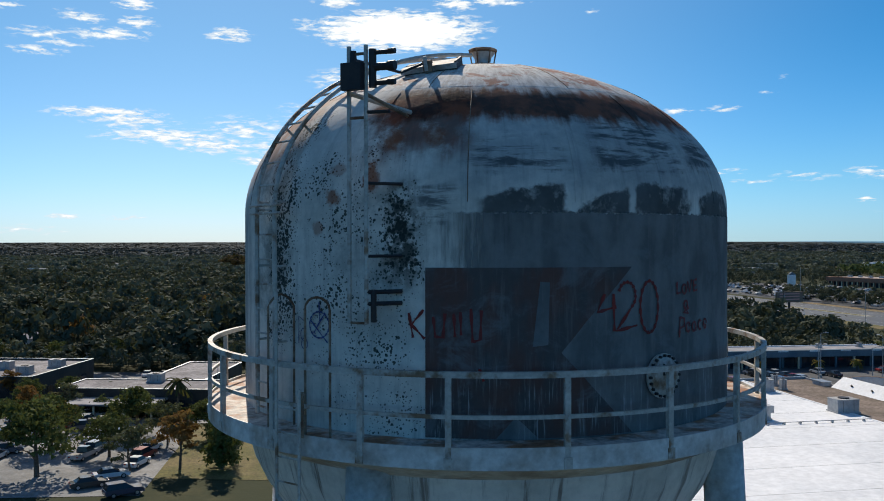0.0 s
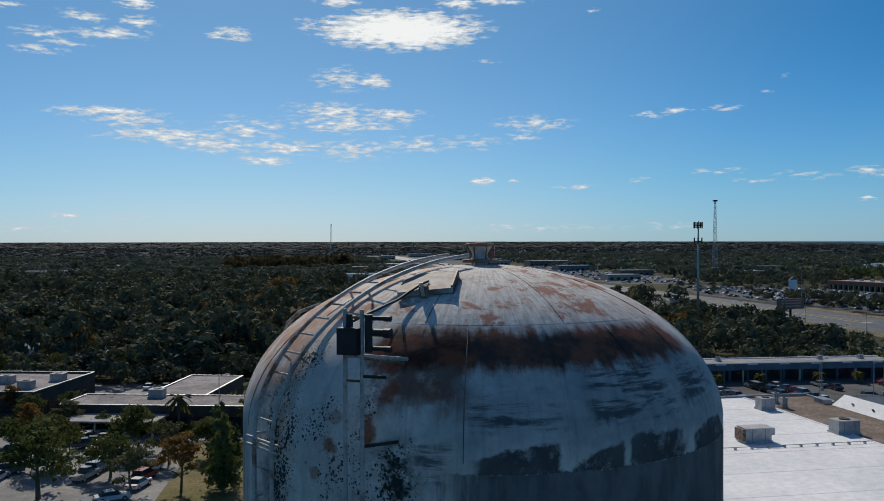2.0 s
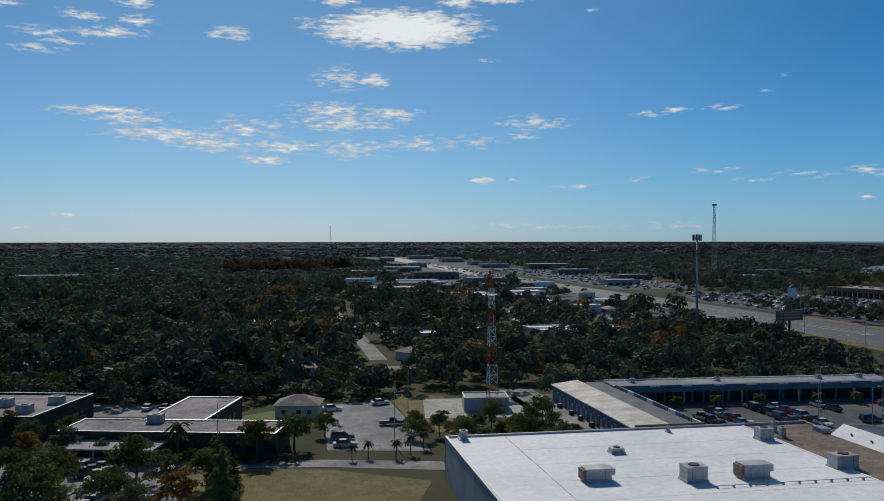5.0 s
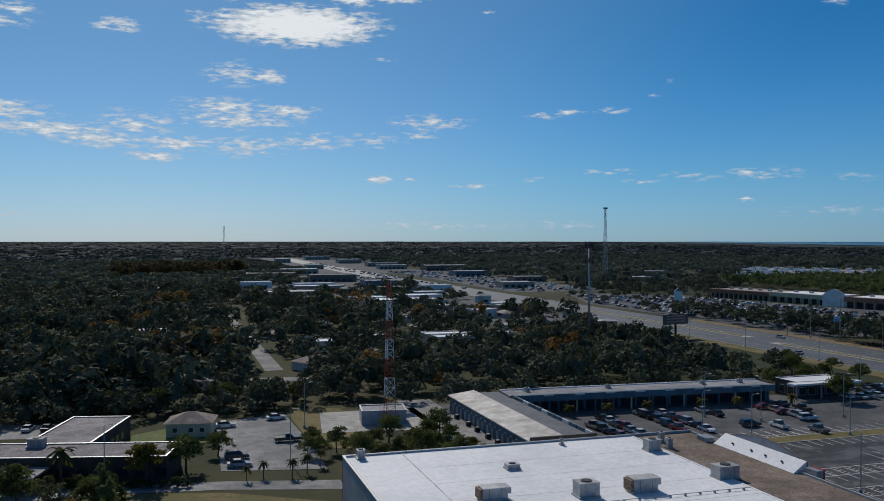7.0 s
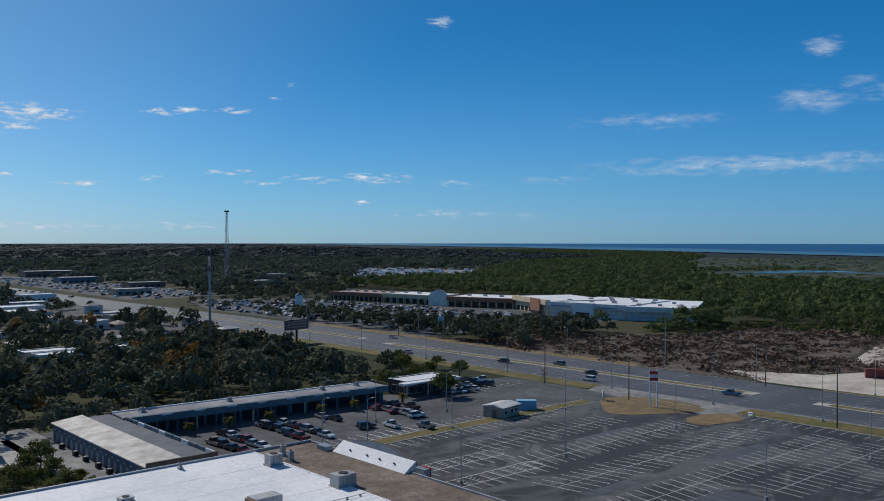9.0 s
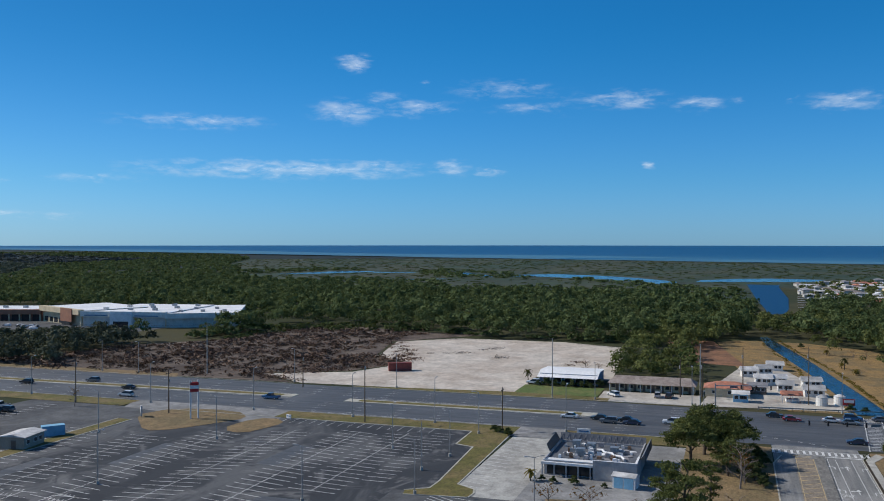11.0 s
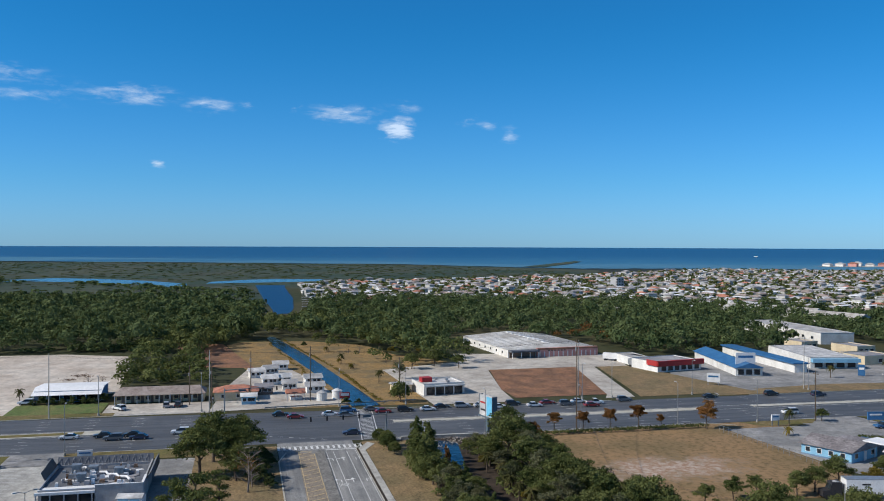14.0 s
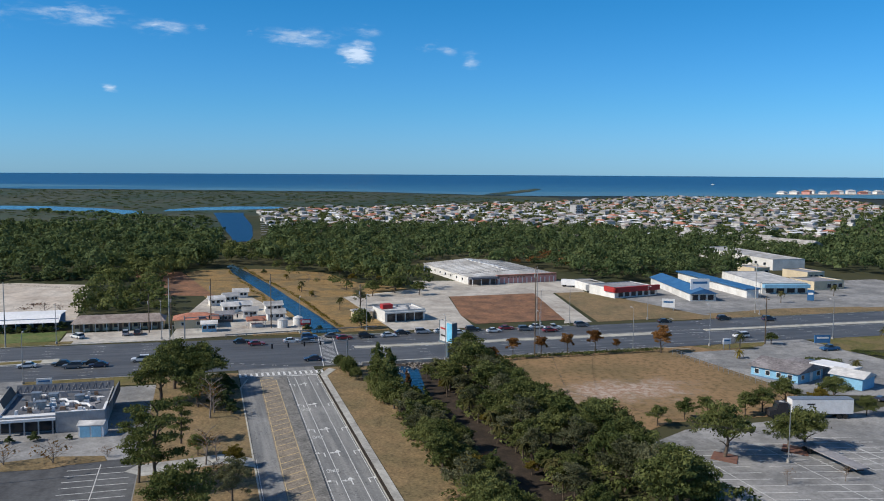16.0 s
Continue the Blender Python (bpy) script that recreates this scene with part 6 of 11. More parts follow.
only = new("road_words", bpy.data.curves.new("road_words", "FONT"))
only.data.body, only.data.size, only.data.align_x = "ONLY", 2.2, "CENTER"
only.data.materials.append(MAT["paint_white"])
only.matrix_basis = pose(136.5, -19.8, 0.09, 0, 0, -90) @ Matrix.Diagonal((0.36, 1.1, 1, 1))
tagged(only, "white painted word ONLY on the asphalt", "road marking", kind="structure")
for x in (155, 174):
    ob = new("road_words", only.data)
    ob.matrix_basis = pose(x, -19.8, 0.09, 0, 0, -90) @ Matrix.Diagonal((0.36, 1.1, 1, 1))
    tagged(ob, "white painted word ONLY on the asphalt", "road marking", kind="structure")

yellow = Geo()
sheet("hatched_strip", [(60, -15.2), (202, -16.0), (204, -12.6), (190, -11.9), (60, -10.9)], 0.092, "hatch_ground", "faded tan strip with yellow hatching", "road")
yellow.strip((60, -15.0), (202, -15.9), 0.14, 0.1).strip((60, -11.0), (205, -12.4), 0.14, 0.1)
for k in range(46):
    x = 62 + k * 3.1
    yellow.strip((x, -11.1 - k * 0.025), (x + 2.2, -15.0 - k * 0.015), 0.24, 0.115)
yellow.strip((204.5, -15.6), (204.5, -11.8), 0.4, 0.1)
single("yellow_markings", yellow, "paint_yellow", "faded yellow hatching and edge lines", "road marking", kind="structure")

stripes = Geo()


def bays(x0, x1, y, depth, pitch=2.75, both=True, slant=0.0):
    """A row of parking bays along x."""
    n = int(abs(x1 - x0) / pitch)
    for k in range(n + 1):
        x = x0 + k * pitch
        stripes.strip((x - slant, y - (depth if both else 0)), (x + slant, y + depth), 0.17, 0.07)
    if both:
        stripes.strip((x0, y), (x1, y), 0.13, 0.07)


def bays_y(y0, y1, x, depth, pitch=2.75, both=False, slant=0.0):
    for k in range(int(abs(y1 - y0) / pitch) + 1):
        y = y0 + k * pitch
        stripes.strip((x - (depth if both else 0), y - slant), (x + depth, y + slant), 0.13, 0.07)
    if both:
        stripes.strip((x, y0), (x, y1), 0.13, 0.07)


bays(156, 200, 65.2, 5.2, 2.75, False)
bays(146, 198, 76.5, 5.2, 2.75, True, 0.5)
bays(118, 196, 88.5, 5.2, 2.75, True, 0.9)
bays(118, 192, 104.5, 5.2, 2.75, True, -0.9)
bays(126, 184, 120.0, 5.2, 2.75, True, 0.9)
bays(128, 176, 135.5, 5.2, 2.75, True, 0.0)
bays(116, 176, 147.2, 4.8, 2.75, False)
bays(116, 178, 157.0, 5.0, 2.75, False)
bays_y(72, 116, 199.6, 5.2)
bays(150, 200, 45.6, 5.2, 2.75, False, 0.6)
bays(102, 140, 158.5, 5.0)
for k in range(2):
    y = 128 - 12 * k
    stripes.strip((104, y), (128, y), 0.2, 0.07).strip((104, y + 4.6), (128, y + 4.6), 0.2, 0.07)
    for j in range(9):
        stripes.strip((104 + j * 3, y - 3.5), (104 + j * 3, y + 4.6), 0.16, 0.07)
        for q in range(4):
            stripes.strip((104.1 + j * 3, y + 0.4 + q), (105.3 + j * 3, y + 0.9 + q), 0.14, 0.07)
for k in range(9):
    stripes.strip((128 + k * 1.6, 36), (140 + k * 1.4, 54), 0.2, 0.07)
bays(126, 150, 17, 5.0)
for y in (-82, -96, -112):
    bays(84, 132, y, 5.4, 3.0, True, 1.2)
for x in (88, 104, 120):
    bays_y(-150, -100, x, 5.2, 2.9, True)
bays(158, 200, 186, 5, 2.8, False)
single("parking_stripes", stripes, "paint_white", "faded white parking stripes", "parking stripe", kind="stuff")

# patches of newer asphalt in the old lot
for x0, y0, x1, y1 in ((118, 96, 132, 99), (150, 124, 170, 127), (112, 72, 140, 84), (160, 92, 178, 97), (132, 140, 150, 144)):
    sheet("asphalt_patch", rect(x0, y0, x1, y1), 0.055, "asphalt_new", "dark resealed patch of asphalt", "road")


# ---- buildings: forms ----
def building(name, x, y, w, d, h, wall, roof, label, turn=0.0, para=0.35, openings=(), category="building", clear=4.0, trim="sign_white"):
    """A flat-roofed block from its corner (x, y); openings: side, start, count, pitch, width, height, sill, material."""
    b = thing(name, x, y, 0, turn, label, category)
    t = 0.25
    g = Geo().box(0, 0, 0, w, t, h + para).box(0, d - t, 0, w, d, h + para).box(0, t, 0, t, d - t, h + para).box(w - t, t, 0, w, d - t, h + para)
    part("wall", g, wall, b)
    part("roof", Geo().box(t, t, h - 0.2, w - t, d - t, h), roof, b)
    c = Geo()
    for q in ((-0.06, -0.06, w + 0.06, t + 0.04), (-0.06, d - t - 0.04, w + 0.06, d + 0.06), (-0.06, t + 0.04, t + 0.04, d - t - 0.04), (w - t - 0.04, t + 0.04, w + 0.06, d - t - 0.04)):
        c.box(q[0], q[1], h + para, q[2], q[3], h + para + 0.08)
    part("coping", c, "galvanised" if roof != "roof_white" else "roof_white", b)
    for side, start, count, pitch, ww, hh, sill, mat in openings:
        for k in range(count):
            a = start + k * pitch
            if side in "SN":
                yy = -0.03 if side == "S" else d + 0.03
                fr = Geo().box(a - 0.08, yy - 0.03, sill - 0.08, a + ww + 0.08, yy + 0.03, sill + hh + 0.08)
                pane = Geo().box(a, yy - 0.05, sill, a + ww, yy + 0.05, sill + hh)
            else:
                xx = -0.03 if side == "W" else w + 0.03
                fr = Geo().box(xx - 0.03, a - 0.08, sill - 0.08, xx + 0.03, a + ww + 0.08, sill + hh + 0.08)
                pane = Geo().box(xx - 0.05, a, sill, xx + 0.05, a + ww, sill + hh)
            f = part("door" if sill < 0.2 else "window", fr, trim, b)
            part("pane", pane, mat, f)
    if clear is not None and not turn:
        keep_clear(x - clear, y - clear, x + w + clear, y + d + clear)
    elif clear is not None:
        r = max(w, d)
        keep_clear(x - r - clear, y - 6, x + w + clear, y + d + clear)
    return b


def roof_unit(x, y, z, w, d, h, style=0, turn=0.0):
    """A rooftop air handler on its curb."""
    u = thing("rooftop_unit", x, y, z, turn, "grey metal air-conditioning unit on the roof" if style != 1 else "grey air-conditioning unit with a dark rusty end", "air conditioner", "rooftop units")
    part("curb", Geo().box(-w / 2 - 0.15, -d / 2 - 0.15, -0.02, w / 2 + 0.15, d / 2 + 0.15, 0.28), "galvanised", u)
    part("cabinet", Geo().box(-w / 2, -d / 2, 0.28, w / 2, d / 2, 0.28 + h), "galvanised", u)
    part("lid", Geo().box(-w / 2 - 0.06, -d / 2 - 0.06, 0.28 + h, w / 2 + 0.06, d / 2 + 0.06, 0.36 + h), "roof_pale", u)
    if style == 1:
        part("intake", Geo().box(-w / 2 - 0.45, -d / 2 + 0.1, 0.35, -w / 2, d / 2 - 0.1, 0.2 + h), "rusty_steel", u, "rusty intake hood")
        part("hood", Geo().box(w / 2, -d / 2, 0.28 + h * 0.45, w / 2 + 0.5, d / 2, 0.28 + h), "galvanised", u)
    else:
        part("fan_ring", Geo().tube((0, 0, 0.36 + h), (0, 0, 0.50 + h), min(w, d) * 0.32, None, 16), "dark_steel", u)
    for s in (-0.25, 0.25):
        part("panel_seam", Geo().box(w * s - 0.02, -d / 2 - 0.015, 0.32, w * s + 0.02, -d / 2, 0.24 + h), "dark_steel", u)
    return u


def house(x, y, w, d, h, pitch, wall, roof, label, turn=0.0, hip=True, name="house", proto=None, group=""):
    b = thing(name, x, y, 0, turn, label, "house", group)
    part("wall", Geo().box(-w / 2, -d / 2, 0, w / 2, d / 2, h), wall, b)
    e, r = 0.5, (w - d) / 2 if hip else w / 2 + 0.5
    g = Geo()
    g.add([(-w / 2 - e, -d / 2 - e, h), (w / 2 + e, -d / 2 - e, h), (w / 2 + e, d / 2 + e, h), (-w / 2 - e, d / 2 + e, h), (-r, 0, h + pitch), (r, 0, h + pitch)],
          [(0, 1, 5, 4), (2, 3, 4, 5), (1, 2, 5), (3, 0, 4), (3, 2, 1, 0)])
    part("roof", g, roof, b)
    for s in (-0.3, 0.05, 0.3):
        f = part("window", Geo().box(w * s - 0.6, -d / 2 - 0.04, 1.0, w * s + 0.6, -d / 2 + 0.02, 2.1), "sign_white", b)
        part("pane", Geo().box(w * s - 0.5, -d / 2 - 0.06, 1.08, w * s + 0.5, -d / 2 + 0.02, 2.02), "glass", f)
    return b


# ---- big store with the white roof ----
keep_clear(20, 40, 90, 152)
store = thing("store_building", 0, 0, 0, 0, "large flat-roofed store with a white membrane roof", "store")
part("wall", Geo().box(22.2, 50, 0, 22.5, 140.3, 7.25).box(22.2, 140, 0, 88.0, 140.3, 7.2).box(87.7, 50, 0, 88.0, 140, 7.2).box(22.5, 50, 0, 87.7, 50.3, 7.2), "wall_grey", store)
part("roof", Geo().box(22.5, 50.3, 6.7, 75.5, 140, 7.0), "roof_white", store, "white membrane roof")
part("gravel_roof", Geo().box(75.5, 50.3, 6.6, 87.7, 140, 6.9), "roof_gravel", store, "brown gravel roof")
part("parapet_cap", Geo().box(22.1, 140, 7.2, 88.1, 140.4, 7.32).box(22.1, 50, 7.25, 22.55, 140, 7.37), "galvanised", store)
part("roof_seam", Geo().box(32.1, 50.3, 7.0, 32.25, 140, 7.07), "roof_pale", store, "raised roof seam")
for k in range(9):
    part("membrane_seam", Geo().box(32.4, 58 + k * 9, 7.0, 75.4, 58.05 + k * 9, 7.012), "roof_pale", store)
part("edge_strip", Geo().box(75.3, 50.3, 6.9, 75.7, 140, 7.08), "roof_white", store)
for x, y, w, d, h, s in ((46.3, 125.5, 2.0, 1.6, 0.5, 0), (37.8, 111.5, 3.6, 2.2, 1.5, 1), (50.8, 109, 3.0, 2.4, 1.8, 0), (59.6, 109, 3.8, 2.4, 1.7, 1), (73.5, 129.5, 2.4, 2.0, 1.6, 0), (75.2, 111.5, 3.4, 2.4, 1.7, 0), (24.9, 138.5, 1.2, 1.2, 1.2, 0), (77.4, 130.4, 0.9, 0.9, 1.4, 0), (78.3, 134.4, 0.8, 0.8, 1.5, 0), (60.4, 137.5, 0.5, 0.5, 0.8, 0)):
    roof_unit(x, y, 7.0 if x < 75 else 6.9, w, d, h, s)
for k in range(10):
    part("pipe_stand", Geo().box(52 + k * 2.4, 104.9, 7.0, 52.3 + k * 2.4, 105.2, 7.25), "galvanised", store)
part("gas_pipe", Geo().tube((52, 105.05, 7.3), (75, 105.05, 7.3), 0.05, None, 6), "galvanised", store)

# arched sign wall at the store front
arch = thing("arched_entrance", 88.2, 120.6, 6.9, 0, "arched entrance wall with a white sloped back panel", "canopy")
n = 18
top_z = [0.9 + 2.1 * math.sin(math.pi * (0.08 + 0.84 * k / n)) for k in range(n + 1)]
ys = [-10.2 + 20.4 * k / n for k in range(n + 1)]
g = Geo()
for k in range(n + 1):
    g.v += [(0.9, ys[k], 0), (0.9, ys[k], top_z[k]), (1.15, ys[k], 0), (1.15, ys[k], top_z[k])]
    if k < n:
        g.f += [(4 * k, 4 * k + 1, 4 * k + 5, 4 * k + 4), (4 * k + 2, 4 * k + 6, 4 * k + 7, 4 * k + 3), (4 * k + 1, 4 * k + 3, 4 * k + 7, 4 * k + 5)]
part("arch_wall", g, "wall_grey", arch)
part("arch_cap", Geo().path([(1.02, ys[k], top_z[k] + 0.02) for k in range(n + 1)], 0.14, 6), "wall_brown", arch)
part("back_panel", Geo().add([(-1.6, -10.3, 0.05), (-1.6, 10.3, 0.05), (0.85, 10.3, 1.75), (0.85, -10.3, 1.75), (0.85, -10.3, 0.0), (0.85, 10.3, 0.0)], [(0, 3, 2, 1), (0, 4, 3), (1, 2, 5), (0, 1, 5, 4)]), "roof_white", arch, "white sloped panel")
for y in (-6.4, -2.4, 1.2, 6.2):
    part("vent", Geo().tube((-0.5, y, 0.8), (-0.75, y, 1.0), 0.16, None, 8), "dark_steel", arch)
box_r = thing("sign_box", 89.0, 108.6, 6.9, 0, "rusty red sign box at the roof edge", "sign")
part("cabinet", Geo().box(-0.9, -1.6, 0, 0.3, 1.0, 1.1), "galvanised", box_r)
part("face", Geo().box(0.3, -1.6, -0.4, 0.6, 1.0, 1.2), "sign_red", box_r)
box_l = thing("sign_box", 86.6, 133.4, 6.9, 0, "pale utility box at the roof edge", "utility box")
part("cabinet", Geo().box(-0.8, -1.4, 0, 0.8, 1.4, 0.7), "roof_pale", box_l)
part("lid", Geo().box(-0.9, -1.5, 0.7, 0.9, 1.5, 0.8), "galvanised", box_l)

# ---- strip mall ----
keep_clear(52, 150, 150, 222)
wing = thing("strip_mall", 0, 0, 0, 0, "low metal-roofed strip mall wing with dark blue walls", "shop building")
part("wall", Geo().box(61.5, 154, 0, 74.8, 205, 3.9), "wall_teal", wing)
part("roof", Geo().add([(61, 153.6, 4.0), (68.2, 153.6, 4.75), (68.2, 206, 4.75), (61, 205.4, 4.0), (61, 153.6, 3.8), (68.2, 153.6, 4.5), (68.2, 206, 4.5), (61, 205.4, 3.8)], [(0, 1, 2, 3), (7, 6, 5, 4), (0, 3, 7, 4), (0, 4, 5, 1), (2, 6, 7, 3)]), "roof_metal", wing, "pale sloped metal roof")
part("inner_roof", Geo().box(68.2, 153.6, 3.7, 74.6, 206, 4.05), "roof_slate", wing, "dark flat roof")
part("fascia", Geo().box(61.2, 153.2, 3.4, 75.4, 153.6, 4.75), "wall_brown", wing)
for k in range(12):
    part("parapet_panel", Geo().box(74.7, 154 + k * 3.6, 3.9, 75.0, 157.2 + k * 3.6, 4.75), "wall_teal" if k % 3 else "sign_white", wing)
part("parapet", Geo().box(75.0, 153.6, 3.6, 75.3, 197, 4.7), "wall_teal", wing)
for k in range(16):
    y = 156 + k * 3.05
    dr = part("back_door", Geo().box(61.40, y, 0.05, 61.5, y + 1.0, 2.15), "wall_grey", wing)
    part("handle", Geo().box(61.36, y + 0.8, 1.0, 61.40, y + 0.9, 1.15), "chrome", dr)
    part("wall_lamp", Geo().box(61.3, y + 1.6, 2.6, 61.5, y + 2.0, 2.8), "sign_white", wing)
for y in (157.5, 163, 168.2, 174, 181, 187, 195.5):
    u = thing("condenser_unit", 60.2, y, 0.05, 0, "dark air-conditioning condenser behind the mall", "air conditioner", "condensers")
    part("cabinet", Geo().box(-0.5, -0.5, 0, 0.5, 0.5, 1.0), "dark_steel", u)
    part("grille", Geo().tube((0, 0, 1.0), (0, 0, 1.06), 0.38, None, 12), "galvanised", u)
main = thing("strip_mall", 74.6, 195.6, 0, -3.6, "long strip mall with dark shopfronts under a blue-grey fascia", "shop building")
part("wall", Geo().box(0.6, 2.6, 0, 72, 9.0, 4.2), "wall_teal", main)
part("roof", Geo().box(-0.4, 1.4, 4.2, 72.6, 9.0, 4.5), "roof_grey", main, "grey flat roof")
part("back_parapet", Geo().box(-0.4, 9.0, 4.2, 72.6, 9.4, 4.75), "roof_white", main, "white back parapet")
part("fascia", Geo().box(0, 0, 3.0, 72.6, 1.4, 4.65), "wall_teal", main, "blue-grey canopy fascia")
for k in range(8):
    part("fascia_panel", Geo().box(8 + k * 8.2, -0.05, 4.3, 10.6 + k * 8.2, 0.0, 4.62), "sign_white", main)
for k in range(15):
    part("column", Geo().box(2 + k * 4.9, 0.2, 0, 2.35 + k * 4.9, 0.55, 3.0), "wall_cream" if k % 3 == 0 else "wall_teal", main)
for k in range(15):
    f = part("shop_front", Geo().box(1.4 + k * 4.7, 2.52, 0.1, 5.4 + k * 4.7, 2.6, 2.8), "dark_steel", main)
    part("pane", Geo().box(1.6 + k * 4.7, 2.48, 0.5, 3.9 + k * 4.7, 2.55, 2.6), "glass", f)
    part("door_pane", Geo().box(4.1 + k * 4.7, 2.48, 0.15, 5.2 + k * 4.7, 2.55, 2.4), "glass", f)
for x in (6, 28, 55, 66):
    roof_unit(74.6 + x, 201.5 - x * 0.063, 4.5, 1.0, 1.0, 0.7, 0)

# bank pavilion and sheds by the highway
bank = building("bank_building", 156, 194, 17, 8.5, 4.2, "wall_brown_shaded", "roof_white", "small dark pavilion with a white flat roof", 0, 0.15, (("S", 1.0, 5, 3.0, 2.2, 2.0, 0.8, "glass"), ("W", 1.0, 2, 3.4, 2.2, 2.0, 0.8, "glass")))
plant("oak2", 165.5, 186.5, 0.75)
part("canopy", Geo().box(-3, -3.0, 3.8, 19, 0.0, 4.3), "roof_white", bank, "white flat canopy")
for x in (-2, 6, 14, 18):
    part("column", Geo().box(x, -2.6, 0, x + 0.4, -2.2, 3.8), "wall_grey", bank)
shed = house(157.2, 156.8, 7.6, 6.0, 2.9, 0.6, "wall_tan", "roof_pale", "tan-grey block shed with a low pale roof beside the grass strip", 10, False, "shed")
part("door", Geo().box(-3.86, -1.0, 0, -3.78, 0.2, 2.1), "wall_brown", shed)
bx = thing("storage_container", 168, 158, 0, -40, "pale blue storage container", "container")
part("body", Geo().box(-2.6, -1.2, 0.1, 2.6, 1.2, 2.6), "wall_blue", bx)
for k in range(12):
    part("rib", Geo().box(-2.5 + k * 0.43, -1.24, 0.2, -2.38 + k * 0.43, -1.2, 2.5), "wall_blue", bx)

# ---- offices and the lot behind the tank ----
OFF = -14.0
off = building("office_building", -45.4, 170.0, 41, 11.0, 4.4, "wall_brown_shaded", "roof_office", "low brown office building with a grey flat roof", OFF, 0.1, (("S", 1.5, 12, 3.4, 2.2, 1.5, 1.0, "glass"),), clear=None, trim="wall_brown_shaded")
off2 = building("office_wing", -31.0, 177.2, 12.0, 25.0, 4.4, "wall_brown_shaded", "roof_office", "brown office wing with a grey flat roof", OFF, 0.14, (("E", 2, 6, 3.2, 2.0, 1.5, 1.0, "glass"),), clear=None, trim="wall_brown_shaded")
off3 = building("office_building", -74, 186, 22, 26, 4.8, "wall_brown_shaded", "roof_office", "flat-roofed brown office block with rooftop units", OFF, 0.4, (("S", 2, 6, 3.3, 2.2, 1.5, 1.0, "glass"), ("E", 2, 6, 3.6, 2.2, 1.5, 1.0, "glass")), clear=None, trim="wall_brown_shaded")
part("canopy", Geo().box(4, -7.5, 2.7, 21, -0.2, 3.0), "roof_grey", off, "flat entrance canopy")
for x in (4.4, 10, 15.5, 20.4):
    part("column", Geo().box(x, -7.2, 0, x + 0.3, -6.9, 2.7), "wall_cream", off)
for x, y in ((-28.6, 175.0), (-56, 188), (-62, 196), (-52, 197)):
    roof_unit(x, y, 4.4 if x > -48 else 4.8, 2.8, 2.2, 1.3, 0, OFF)
keep_clear(-90, 120, 24, 216)
hs = house(-0.6, 198.5, 9.5, 8.0, 3.0, 1.9, "wall_cream", "roof_shingle", "small tan house with a grey hip roof", -10)
sheet("office_road", [(-120, 172), (-55, 165.5), (4, 157), (24, 152), (24, 146), (3, 152), (-55, 160), (-120, 166)], 0.05, "asphalt_grey", "grey office drive with long tree shadows", "road")
sheet("office_lot", [(-70, 118), (-22, 112), (-20, 140), (-26, 158), (-70, 164)], 0.055, "asphalt_grey", "pale asphalt office lot", "parking lot")
sheet("office_lot", [(4, 164), (23, 160), (23.5, 176), (21.5, 214), (5, 208)], 0.06, "asphalt_grey", "grey asphalt lot with a few cars", "parking lot")
sheet("back_lot", [(-62, 208), (-30, 202), (-20, 206), (-24, 216), (-60, 222)], 0.055, "asphalt_grey", "grey asphalt lot behind the offices", "parking lot")
sheet("lawn", [(-22, 120), (10, 112), (20, 140), (4, 150), (-12, 154), (-22, 150)], 0.045, "grass", "yellowing lawn with long tree shade", "lawn")
sheet("lawn", [(-14, 186), (-2, 182), (4, 190), (-4, 206), (-13, 200)], 0.045, "lawn", "small green lawn", "lawn")
sheet("rough_grass", [(23.5, 176), (34, 174), (36, 216), (22, 222)], 0.045, "grass", "rough yellow grass beside the lot", "grass")
sheet("tower_yard", [(27, 190), (54, 186), (54, 212), (30, 212)], 0.05, "concrete", "pale yard of the radio mast", "yard")
eq = building("equipment_building", 37, 195.2, 10.4, 7.6, 3.1, "wall_grey", "roof_grey", "windowless grey equipment building at the foot of the mast", -8, 0.15, clear=3)


def lattice(name, x, y, h, w0, w1, bay, r, mats, label, cells=None, turn=0):
    """A three-legged lattice mast in painted bands."""
    t = thing(name, x, y, 0, turn, label, "radio mast")
    n = max(2, int(h / bay))
    for k in range(n):
        z0, z1 = h * k / n, h * (k + 1) / n
        a = [Vector((math.cos(j * math.tau / 3) * (w0 + (w1 - w0) * z0 / h), math.sin(j * math.tau / 3) * (w0 + (w1 - w0) * z0 / h), z0)) for j in range(3)]
        b = [Vector((math.cos(j * math.tau / 3) * (w0 + (w1 - w0) * z1 / h), math.sin(j * math.tau / 3) * (w0 + (w1 - w0) * z1 / h), z1)) for j in range(3)]
        g = Geo()
        for j in range(3):
            g.tube(a[j], b[j], r, None, 6)
            g.tube(a[j], b[(j + 1) % 3], r * 0.55, None, 5).tube(a[(j + 1) % 3], b[j], r * 0.55, None, 5)
            g.tube(b[j], b[(j + 1) % 3], r * 0.55, None, 5)
        part("mast_section", g, mats[(k * 7 // n) % len(mats)], t)
    return t


